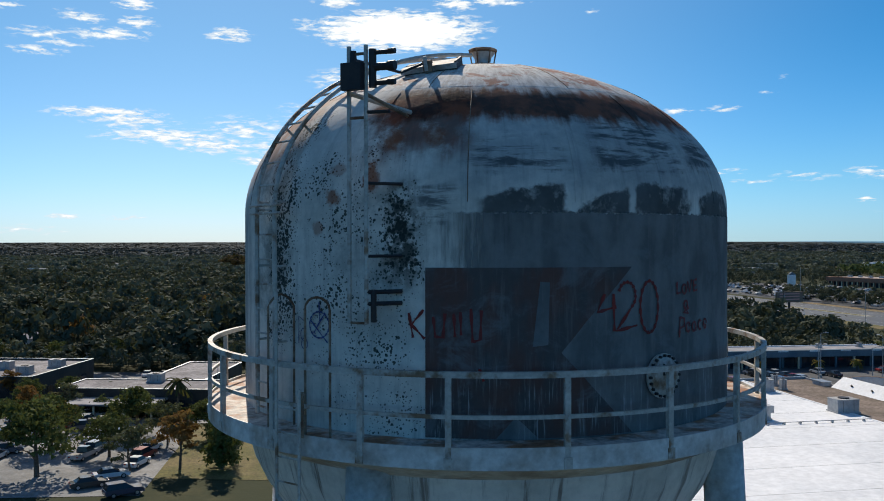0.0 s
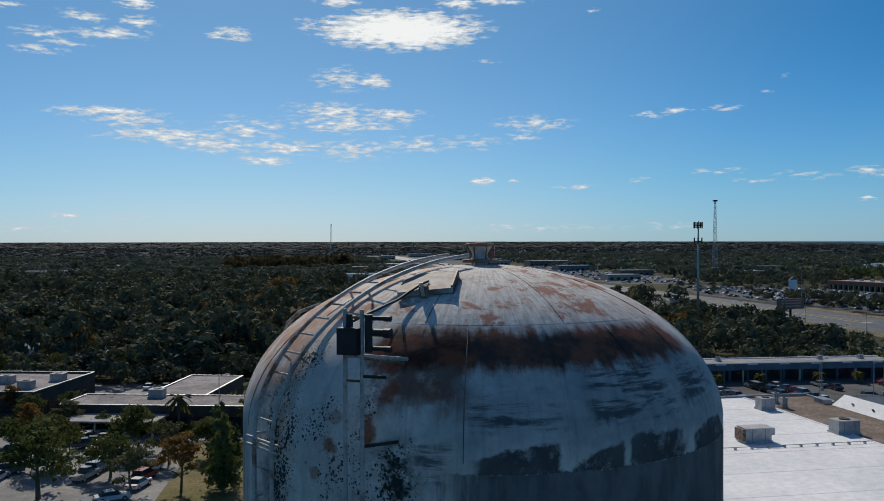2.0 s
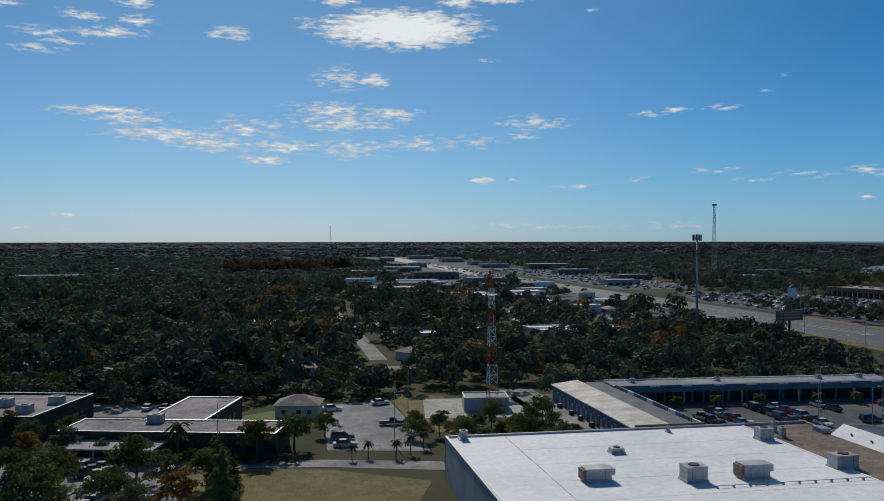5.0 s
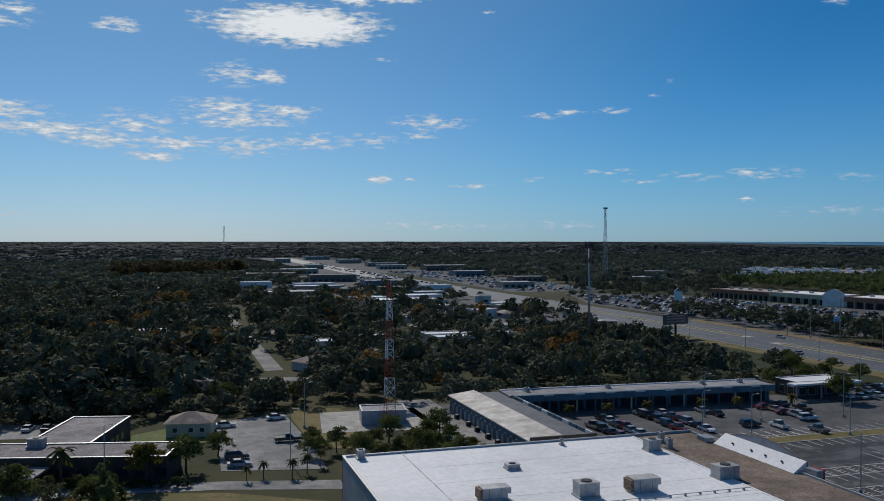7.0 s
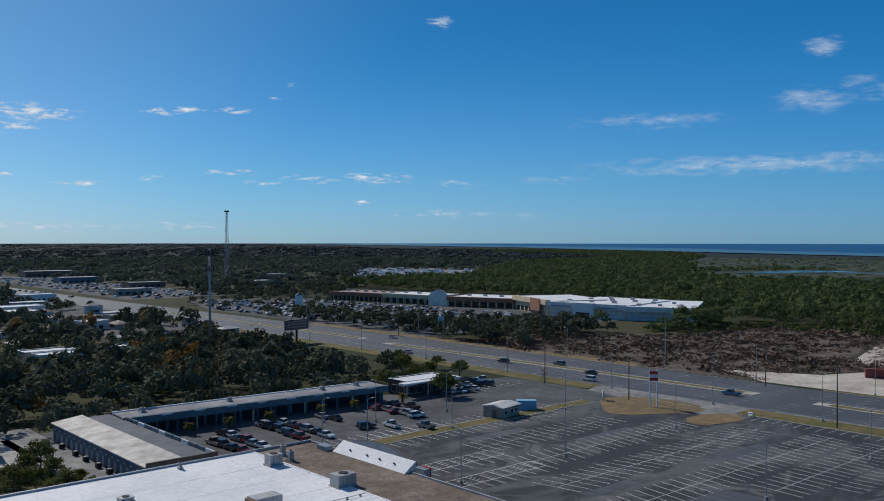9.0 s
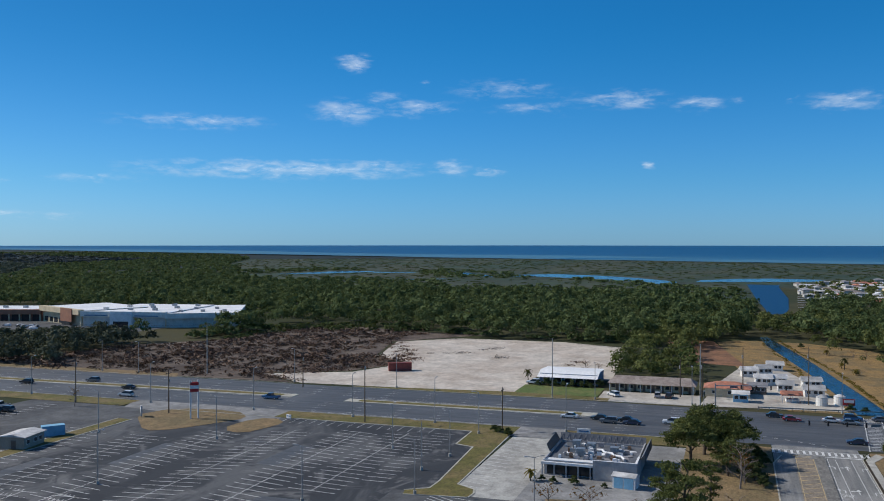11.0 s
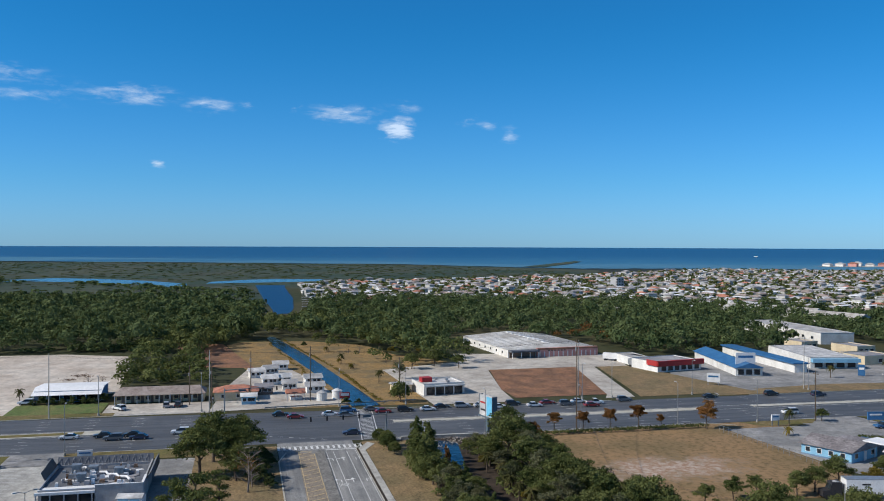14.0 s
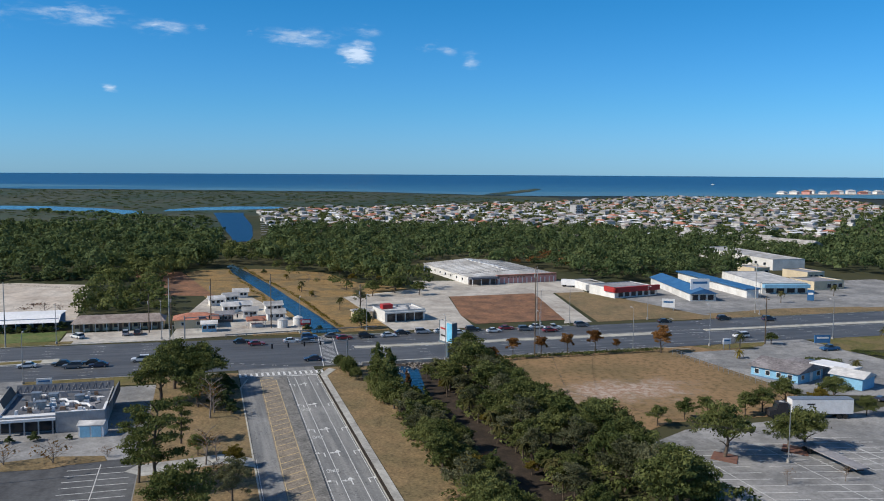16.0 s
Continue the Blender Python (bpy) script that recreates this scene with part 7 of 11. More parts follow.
mast = lattice("radio_mast", 42.9, 193.0, 33.0, 1.75, 0.6, 2.1, 0.06, ("mast_red", "sign_white"), "red and white lattice radio mast")
for z in (20, 26, 31):
    part("antenna", Geo().tube((0.6, 0.3, z), (0.6, 0.3, z + 2.6), 0.05, None, 6), "sign_white", mast)
m2 = lattice("radio_mast", 446, 850, 77, 3.4, 0.9, 5.5, 0.16, ("galvanised",), "tall grey lattice radio mast among trees")
part("top_platform", Geo().tube((0, 0, 75.5), (0, 0, 77), 2.6, None, 10), "dark_steel", m2)
m3 = lattice("radio_mast", 85, 1650, 66, 2.8, 1.0, 6, 0.18, ("galvanised",), "distant grey lattice mast")
cell = thing("cell_tower", 152.3, 308.5, 0, 0, "slim grey cell tower with an antenna crown", "cell tower")
part("pole", Geo().tube((0, 0, 0), (0, 0, 42), 0.55, 0.3, 12), "galvanised", cell, "", True)
for z, k in ((40.5, 9), (34.5, 6)):
    part("platform", Geo().tube((0, 0, z - 0.3), (0, 0, z), 1.5, None, 12), "dark_steel", cell)
    for j in range(k):
        a = j * math.tau / k
        part("panel_antenna", Geo().box(math.cos(a) * 1.6 - 0.15, math.sin(a) * 1.6 - 0.15, z - 1.2, math.cos(a) * 1.6 + 0.15, math.sin(a) * 1.6 + 0.15, z + 1.2), "dark_steel", cell)

# ---- gutted restaurant by the side road ----
rest = thing("restaurant", 170.5, 18.4, 0, 0, "gutted flat-roofed restaurant with torn parapets and white roof junk", "building")
rest.matrix_basis = pose(170.5, 18.4, 0) @ Matrix.Diagonal((0.66, 0.93, 0.95, 1.0))
keep_clear(150, 10, 206, 52)
part("wall", Geo().box(0, 0, 0, 0.3, 9.2, 4.1).box(2.0, 9.2, 0, 2.3, 20, 2.9).box(0.3, 0, 0, 28, 0.3, 4.1).box(2.3, 19.7, 0, 28, 20, 3.6).box(27.7, 0.3, 0, 28, 19.7, 3.6), "wall_grey", rest)
part("roof", Geo().box(0.3, 0.3, 2.9, 27.7, 19.7, 3.1), "roof_slate", rest, "dark bared roof deck")
part("parapet_cap", Geo().box(-0.1, -0.1, 4.1, 0.45, 9.3, 4.2).box(2.0, 9.3, 3.1, 4.6, 20.2, 3.3).box(0.45, -0.1, 4.1, 9.0, 0.4, 4.2), "sign_white", rest, "white roof edge")
part("front_beam", Geo().box(-0.6, 9.2, 2.7, 0.3, 20.4, 3.2), "sign_white", rest)
part("shop_glass", Geo().box(1.8, 9.6, 0.3, 2.0, 19.4, 2.6), "glass", rest)
for k in range(5):
    part("porch_post", Geo().box(-0.4, 9.6 + k * 2.6, 0, -0.15, 9.85 + k * 2.6, 2.7), "wall_grey", rest)
part("mansard", Geo().add([(27.7, 0, 3.1), (27.7, 20, 3.1), (29.2, 20, 5.2), (29.2, 0, 5.2), (29.4, 0, 3.1), (29.4, 20, 3.1)], [(0, 1, 2, 3), (3, 2, 5, 4)]), "roof_slate", rest, "torn dark mansard parapet")
part("mansard_side", Geo().add([(6, 0.3, 3.1), (28, 0.3, 3.1), (29, -1.2, 5.2), (8, -1.0, 5.0), (8, -1.2, 3.1), (29, -1.3, 3.1)], [(3, 2, 1, 0), (2, 3, 4, 5)]), "roof_slate", rest)
part("mansard_side", Geo().add([(10, 19.7, 3.1), (28, 19.7, 3.1), (29, 21.2, 5.2), (12, 21.0, 4.9)], [(0, 1, 2, 3)]), "wall_brown", rest)
for k in range(14):
    part("truss", Geo().path([(27.75, 0.8 + k * 1.4, 3.1), (28.9, 1.3 + k * 1.4, 5.1), (27.75, 2.0 + k * 1.4, 3.1)], 0.05, 4), "wall_grey", rest)
jr = np.random.default_rng(5)
for k in range(17):  # torn sheets of white membrane
    x, y, a = jr.uniform(5, 23), jr.uniform(2.5, 17), jr.uniform(-0.5, 0.5)
    w_, d_ = jr.uniform(2.0, 5.0), jr.uniform(1.5, 4.5)
    outline = []
    for j in range(9):
        q = j * math.tau / 9
        e = jr.uniform(0.6, 1.15)
        u, v = w_ / 2 * e * math.cos(q), d_ / 2 * e * math.sin(q)
        outline.append((min(max(x + u * math.cos(a) - v * math.sin(a), 0.6), 27.4), min(max(y + u * math.sin(a) + v * math.cos(a), 0.6), 19.4)))
    part("membrane_sheet", Geo().prism(outline, 3.1, 3.13 + 0.012 * k), ("roof_white", "roof_pale", "roof_white", "roof_grey")[k % 4], rest, "torn white roofing membrane")
for k in range(46):
    x, y = jr.uniform(4, 25.5), jr.uniform(1.5, 18)
    w_, d_, h_ = jr.uniform(0.3, 1.6), jr.uniform(0.3, 1.4), jr.uniform(0.2, 0.9)
    part("roof_junk", Geo().box(x, y, 3.1, x + w_, y + d_, 3.35 + h_, 0.85), ("roof_white", "galvanised", "sign_white", "roof_grey", "rusty_steel")[k % 5], rest)
for x, y in ((19, 11.5), (15.5, 6.0), (21.5, 15.2), (10.5, 13.0)):
    part("roof_plant", Geo().box(x - 1.2, y - 0.9, 3.1, x + 1.2, y + 0.9, 4.7).box(x - 1.3, y - 1.0, 4.7, x + 1.3, y + 1.0, 4.8), "galvanised", rest, "grey rooftop plant box")
for k in range(5):
    part("duct", Geo().path([(7 + k * 4, 3 + 2.6 * k, 3.5), (10 + k * 3.4, 4 + 2.4 * k, 3.7), (12 + k * 3, 6 + 2.2 * k, 3.5)], 0.26, 10), "roof_white", rest, "bent white duct")
cool = thing("cold_store", 165.8, 18.2, 0, -8, "small white shed with pale blue doors", "shed")
part("body", Geo().box(0, 0, 0, 3.4, 4.4, 2.2), "sign_white", cool)
part("roof", Geo().add([(-0.1, -0.1, 2.3), (3.5, -0.1, 2.3), (3.5, 4.7, 2.3), (-0.1, 4.7, 2.3), (1.7, -0.1, 2.8), (1.7, 4.7, 2.8)], [(0, 4, 5, 3), (1, 2, 5, 4), (0, 1, 4), (2, 3, 5)]), "roof_pale", cool)
for k in range(2):
    part("door", Geo().box(-0.05, 0.4 + k * 2.0, 0.1, 0.0, 2.1 + k * 2.0, 2.1), "wall_blue", cool)

# ---- across the highway ----
wo = building("office_building", 283, 43, 15, 19, 3.4, "wall_slate", "roof_white", "low blue building with a white metal roof", 0, 0.1, (("W", 1.0, 5, 3.6, 2.4, 1.6, 0.8, "glass"),))
part("porch_roof", Geo().add([(-2.6, -0.5, 2.6), (-2.6, 19.5, 2.6), (3.5, 19.5, 4.3), (3.5, -0.5, 4.3)], [(0, 3, 2, 1)]), "roof_white", wo)
part("roof_slope", Geo().add([(3.5, -0.5, 4.3), (3.5, 19.5, 4.3), (15.5, 19.5, 3.6), (15.5, -0.5, 3.6)], [(0, 3, 2, 1)]), "roof_white", wo)
for k in range(6):
    part("post", Geo().box(-2.4, 0.2 + k * 3.7, 0, -2.2, 0.4 + k * 3.7, 2.6), "sign_white", wo)
for k in range(7):
    plant("shrub0", 278.8 + 0.5 * (k % 2), 44.5 + 2.9 * k, 1.0 + 0.2 * (k % 3))
mo = thing("motel", 276, 12, 0, 0, "long low motel with a brown shingle roof", "motel")
keep_clear(268, 6, 296, 72)
part("wall", Geo().box(1.8, 0, 0, 9, 26, 2.7), "wall_cream", mo)
part("roof", Geo().add([(-0.6, -0.6, 2.6), (-0.6, 26.6, 2.6), (9.6, 26.6, 2.6), (9.6, -0.6, 2.6), (5, 1.5, 4.4), (5, 24.5, 4.4)], [(0, 4, 5, 1), (3, 2, 5, 4), (0, 3, 4), (1, 5, 2), (0, 1, 2, 3)]), "roof_shingle", mo)
for k in range(9):
    part("porch_post", Geo().box(-0.3, 0.3 + k * 3.2, 0, -0.1, 0.5 + k * 3.2, 2.6), "sign_white", mo)
    f = part("door", Geo().box(1.72, 1.0 + k * 2.8, 0, 1.8, 1.9 + k * 2.8, 2.1), "wall_brown", mo)
    part("pane", Geo().box(1.70, 2.1 + k * 2.8, 0.9, 1.8, 3.3 + k * 2.8, 2.0), "glass", f)
house(279, 2.4, 13, 8, 2.8, 1.6, "wall_cream", "roof_tile", "tan house with a terracotta hip roof by the highway", -90)
kiosk = house(269.2, -1.4, 4.2, 3.4, 2.5, 0.9, "wall_blue", "roof_pale", "little pale blue kiosk with a white roof", -90, False, "kiosk")
part("door", Geo().box(-2.16, -0.5, 0.05, -2.1, 0.4, 2.0), "sign_white", kiosk)
for x, y, w, d, t in ((321, -4.4, 5.2, 4.0, 10), (328, -9.4, 5.0, 3.8, 20), (339, -13.7, 5.4, 4.2, 0), (304.5, -8.6, 5.0, 4.0, 5), (306, -13.2, 5.0, 3.4, 12), (303, -23.2, 5.6, 4.0, 8), (285.6, -22.6, 5.6, 4.2, 4), (292.5, -14.8, 4.6, 3.6, 0)):
    house(x, y, w, d, 2.3, 1.3, "wall_white", "roof_pale", "small white shed cottage with a pale gabled roof", t - 90, False, "cottage", group="white cottages")
house(285.5, -6.3, 5.2, 4.0, 2.4, 1.2, "wall_brown", "roof_grey", "small brown shed cottage with a grey gabled roof", -86, False, "cottage")
open_hut = thing("open_pavilion", 273.4, -15.6, 0, 4, "open white pavilion with a faded red gabled roof", "pavilion")
part("roof", Geo().add([(-2.4, -3.0, 2.3), (2.4, -3.0, 2.3), (2.4, 3.0, 2.3), (-2.4, 3.0, 2.3), (0, -3.0, 3.4), (0, 3.0, 3.4), (-2.4, -3.0, 2.2), (2.4, -3.0, 2.2), (2.4, 3.0, 2.2), (-2.4, 3.0, 2.2)], [(0, 4, 5, 3), (1, 2, 5, 4), (0, 1, 4), (2, 3, 5), (6, 9, 8, 7), (0, 6, 7, 1), (1, 7, 8, 2), (2, 8, 9, 3), (3, 9, 6, 0)]), "roof_tile", open_hut)
for x in (-2.1, 2.0):
    for y in (-2.7, -0.1, 2.6):
        part("post", Geo().box(x, y, 0, x + 0.14, y + 0.14, 2.2), "sign_white", open_hut)
part("counter", Geo().box(-1.4, -2.0, 0, 1.4, 1.6, 1.0), "wall_white", open_hut)
for x, y in ((270, -23.5), (272.5, -28.5)):
    tk = thing("water_tank", x, y, 0, 0, "small round pale tank shed", "tank")
    part("body", Geo().tube((0, 0, 0), (0, 0, 2.6), 1.6, None, 16), "wall_white", tk)
    part("roof", Geo().tube((0, 0, 2.6), (0, 0, 3.3), 1.7, 0.2, 16), "roof_pale", tk)
sg = thing("shop_sign", 268.5, -30.5, 0, 0, "red and white board sign by the canal", "sign")
part("board", Geo().box(-0.1, -1.6, 0.8, 0.1, 1.6, 2.6), "sign_red", sg)
part("panel", Geo().box(-0.14, -1.3, 1.5, -0.1, 1.3, 2.3), "sign_white", sg)
for y in (-1.4, 1.3):
    part("post", Geo().box(-0.08, y, 0, 0.08, y + 0.15, 0.8), "sign_white", sg)

gas = building("old_station", 273, -70, 12, 14, 3.4, "wall_white", "roof_pale", "derelict white filling station with a sooty front and a flat roof", 8, 0.4, (("W", 1, 4, 3.2, 2.6, 2.2, 0.3, "glass"),))
part("sooty_front", Geo().box(-0.12, 0.6, 0.2, -0.06, 13.4, 2.9), "wall_soot", gas, "smoke-blackened front wall")
part("front_board", Geo().box(-0.9, 0.0, 2.9, 0.0, 14.0, 3.35), "wall_white", gas, "pale fascia board over the front")
for k in range(5):
    part("front_pier", Geo().box(-0.16, 0.4 + k * 3.2, 0, -0.06, 0.75 + k * 3.2, 2.9), "wall_white", gas)
part("roof_box", Geo().box(6, 9, 3.4, 9.0, 12.5, 4.9), "sign_red", gas, "red roof box")
for x, y in ((3, 4), (7, 3), (9, 6)):
    part("roof_vent", Geo().box(x, y, 3.4, x + 0.9, y + 0.8, 4.1), "galvanised", gas)
annex = house(281, -50.4, 6, 4.6, 2.6, 0.8, "wall_cream", "roof_pale", "small tan annex beside the old station", -82, False, "annex")
keep_clear(256, -160, 340, -48)
keep_clear(340, -165, 406, -98)
cs = thing("closed_store", 354, -110, 0, -85, "closed big-box store with a pale roof and pink front", "store")
part("wall", Geo().box(0, 0, 0, 42, 58, 3.5), "wall_white", cs)
part("roof", Geo().add([(-0.3, -0.3, 3.5), (42.3, -0.3, 3.5), (42.3, 58.3, 3.5), (-0.3, 58.3, 3.5), (21, 3, 5.6), (21, 55, 5.6)], [(0, 1, 4), (1, 2, 5, 4), (2, 3, 5), (3, 0, 4, 5)]), "roof_patched", cs, "patched pale metal roof")
for k in range(14):
    part("roof_rib", Geo().tube((0.2, 2 + k * 4.1, 3.58), (21, 3 + k * 3.95, 5.66), 0.06, None, 4).tube((41.8, 2 + k * 4.1, 3.58), (21, 3 + k * 3.95, 5.66), 0.06, None, 4), "galvanised", cs)
for k in range(9):
    part("skylight", Geo().box(19.6, 7 + k * 5.2, 5.35, 22.4, 9.4 + k * 5.2, 5.75), "sign_white", cs)
part("front", Geo().box(13, -1.2, 0, 42, 0, 3.9), "wall_pink", cs, "faded pink front")
part("front_band", Geo().box(13, -1.3, 3.1, 42, -1.2, 3.9), "wall_brick", cs, "dull red band")
for k in range(13):
    part("front_pier", Geo().box(14 + k * 2.2, -1.4, 0, 14.4 + k * 2.2, -1.2, 2.4), "wall_white", cs)
for k in range(6):
    part("letter_scar", Geo().box(18 + k * 1.5, -1.26, 2.5, 19 + k * 1.5, -1.2, 3.0), "wall_brown", cs)
for k in range(7):
    f = part("side_window", Geo().box(-0.05, 6 + k * 7, 1.2, 0.0, 7.4 + k * 7, 2.4), "sign_white", cs)
    part("pane", Geo().box(-0.08, 6.1 + k * 7, 1.3, -0.02, 7.3 + k * 7, 2.3), "glass", f)
part("porch", Geo().box(0, -4, 2.7, 12.9, 0, 3.4), "roof_slate", cs, "dark sloping porch roof")
part("porch_wall", Geo().box(0.5, -0.3, 0, 12.5, -0.02, 2.7), "wall_brown", cs)
for x in (0.4, 4.4, 8.4, 12.3):
    part("porch_post", Geo().box(x, -3.9, 0, x + 0.25, -3.65, 2.7), "wall_white", cs)
for x, y, c in ((338, -150, "sign_white"), (318, -152, "galvanised"), (330, -158, "sign_white")):
    tr = thing("box_trailer", x, y, 0, RNG.uniform(0, 60), "parked white box trailer", "trailer")
    part("body", Geo().box(-3.2, -1.2, 0.9, 3.2, 1.2, 3.2), c, tr)
    for a in (-2.2, 2.2):
        part("wheel", Geo().tube((a, -1.15, 0.5), (a, 1.15, 0.5), 0.5, None, 10), "tyre", tr)
rb = building("red_shop", 307, -174, 16, 21, 3.6, "wall_white", "roof_grey", "shop with a bright red fascia", 12, 0.2, (("W", 1, 6, 3.2, 2.2, 2.0, 0.5, "glass"),))
building("grey_shed", 322, -160, 16, 8, 3.2, "wall_white", "roof_metal", "low pale metal shed beside the shop", 2, 0.1)
part("fascia", Geo().box(-1.2, -0.6, 2.4, -0.02, 21.6, 4.4), "sign_red", rb, "bright red fascia")
part("fascia", Geo().box(-1.2, 21.05, 2.4, 6, 21.6, 4.4), "sign_red", rb, "bright red fascia")
bl = building("blue_roof_shop", 287, -188, 50, 10, 3.0, "wall_white", "roof_grey", "car wash with a blue sloped roof", -12, 0.0, (("W", 1, 3, 3, 2.2, 2.0, 0.5, "glass"),))
part("blue_roof", Geo().add([(-1, -0.6, 3.06), (51, -0.6, 3.06), (51, 10.6, 3.06), (-1, 10.6, 3.06), (-1, 5, 5.0), (51, 5, 5.0)], [(0, 1, 5, 4), (2, 3, 4, 5), (1, 2, 5), (3, 0, 4)]), "sign_blue", bl, "bright blue metal roof")
b2 = building("blue_canopy", 291, -209.5, 60, 5, 3.0, "wall_white", "sign_blue", "long blue-roofed wash bay", -5, 0.3)
part("blue_roof", Geo().box(-0.6, -0.8, 3.4, 60.6, 5.8, 3.9), "sign_blue", b2, "bright blue canopy roof")
b3 = building("white_shop", 297, -236.8, 42, 19, 4.2, "wall_white", "roof_pale", "white shop with a pale metal roof and blue front", -11.5, 0.1, (("W", 1, 4, 4.4, 3.2, 2.2, 0.4, "glass"),))
part("blue_front", Geo().box(-2.4, 0, 2.6, -0.1, 19, 4.0), "wall_blue", b3)
b4 = building("long_warehouse", 371, -293.5, 74, 18, 5.4, "wall_white", "roof_metal", "long white metal warehouse", -3.5, 0.1, (("S", 6, 8, 8, 2.2, 1.4, 2.0, "glass"), ("N", 6, 8, 8, 2.2, 1.4, 2.0, "glass")))
for x, y, w, d in ((335, -276, 16, 10), (306, -262, 14, 16), (356, -262, 12, 9)):
    building("orange_shop", x, y, w, d, 3.4, "wall_cream", "roof_grey", "low orange-tan shop with a grey roof", 5, 0.3, (("W", 1, 3, 3, 2, 1.6, 0.8, "glass"),))
for x, y, w, d in ((540, -345, 40, 14), (515, -362, 36, 12), (474, -360, 44, 12)):
    house(x, y, w, d, 4.5, 2.6, "wall_white", "roof_metal", "long pale metal-roofed hall", 15, False, "hall")

# blue shop and garage by the field
bs = thing("blue_shop", 168, -137, 0, 0, "sky-blue shop with a low grey roof", "shop building")
bs.matrix_basis = pose(178.6, -127.3, 0, 0, 0, -156)
part("wall", Geo().box(0, 0, 0, 12, 11.5, 2.7), "wall_blue", bs)
part("roof", Geo().add([(-0.6, -0.6, 2.7), (12.6, -0.6, 2.7), (12.6, 12.1, 2.7), (-0.6, 12.1, 2.7), (-0.6, 5.6, 4.2), (12.6, 5.6, 4.2), (-0.6, -0.6, 2.55), (12.6, -0.6, 2.55), (12.6, 12.1, 2.55), (-0.6, 12.1, 2.55)], [(0, 1, 5, 4), (2, 3, 4, 5), (1, 2, 5), (3, 0, 4), (0, 6, 7, 1), (1, 7, 8, 2), (2, 8, 9, 3), (3, 9, 6, 0)]), "roof_office", bs, "low grey gabled roof")
part("rear_wing", Geo().box(2, 11.5, 0, 11, 17.0, 2.35).box(1.6, 12.2, 2.35, 11.4, 17.4, 2.55), "roof_office", bs, "low flat rear wing")
part("porch_post", Geo().box(12.2, 9.8, 0, 12.35, 9.95, 2.55).box(12.2, 5.0, 0, 12.35, 5.15, 2.55), "sign_white", bs)
for k in range(4):
    f2 = part("window", Geo().box(1.0 + k * 2.8, -0.06, 0.9, 2.2 + k * 2.8, 0.0, 2.1), "sign_white", bs)
    part("pane", Geo().box(1.1 + k * 2.8, -0.1, 1.0, 2.1 + k * 2.8, -0.02, 2.0), "glass", f2)
for y in (1.4, 8.6):
    f2 = part("window", Geo().box(12.0, y, 0.9, 12.06, y + 1.4, 2.1), "sign_white", bs)
    part("pane", Geo().box(12.02, y + 0.1, 1.0, 12.1, y + 1.3, 2.0), "glass", f2)
part("door", Geo().box(12.0, 5.6, 0.05, 12.07, 6.6, 2.1), "sign_white", bs)
part("skirting", Geo().box(-0.03, -0.03, 0, 12.03, 0.0, 0.45), "wall_slate", bs, "darker blue skirting")
gar = house(163.8, -143.8, 7.4, 6.2, 2.8, 1.2, "wall_blue", "roof_pale", "sky-blue garage with a pale gabled roof", 25, False, "garage")
part("door", Geo().box(-2, -3.32, 0, 0.6, -3.26, 2.2), "sign_white", gar)
cp = thing("white_canopy", 172, -146, 0, 20, "white flat canopy on posts", "canopy")
part("roof", Geo().box(-5, -3, 2.9, 5, 3, 3.2), "roof_white", cp)
for x in (-4.5, 4.5):
    for y in (-2.6, 2.6):
        part("post", Geo().box(x - 0.1, y - 0.1, 0, x + 0.1, y + 0.1, 2.9), "sign_white", cp)

# ---- plaza and the shops along the far highway ----
def shops(x0, y0, x1, y1, depth, h, wall, roof, label, n, turn_in=1):
    """A row of shops whose front runs from one point to another."""
    d = Vector((x1 - x0, y1 - y0))
    w_ = d.length
    b = thing("plaza_shops", x0, y0, 0, math.degrees(math.atan2(d.y, d.x)), label, "shop building")
    part("wall", Geo().box(0, 0, 0, w_, depth, h), wall, b)
    part("roof", Geo().box(-0.3, 1.2, h, w_ + 0.3, depth + 0.3, h + 0.25), roof, b)
    part("fascia", Geo().box(-0.4, -2.2, h - 2.2, w_ + 0.4, 1.2, h + 0.7), wall, b)
    for k in range(n):
        a = w_ * (k + 0.12) / n
        f = part("shop_front", Geo().box(a, -0.08, 0.1, a + w_ * 0.76 / n, 0.0, h - 2.4), "dark_steel", b)
        part("pane", Geo().box(a + 0.2, -0.14, 0.6, a + w_ * 0.76 / n - 0.2, -0.06, h - 2.8), "glass", f)
    for k in range(n // 2):
        part("rooftop_box", Geo().box(w_ * (k + 0.5) / (n / 2) - 1, depth * 0.5, h + 0.25, w_ * (k + 0.5) / (n / 2) + 1.4, depth * 0.5 + 2, h + 1.6), "galvanised", b)
    for k in range(n + 1):
        part("column", Geo().box(w_ * k / max(n, 1) - 0.3, -2.0, 0, w_ * k / max(n, 1) + 0.3, -1.5, h - 2.2), "wall_cream", b)
    return b


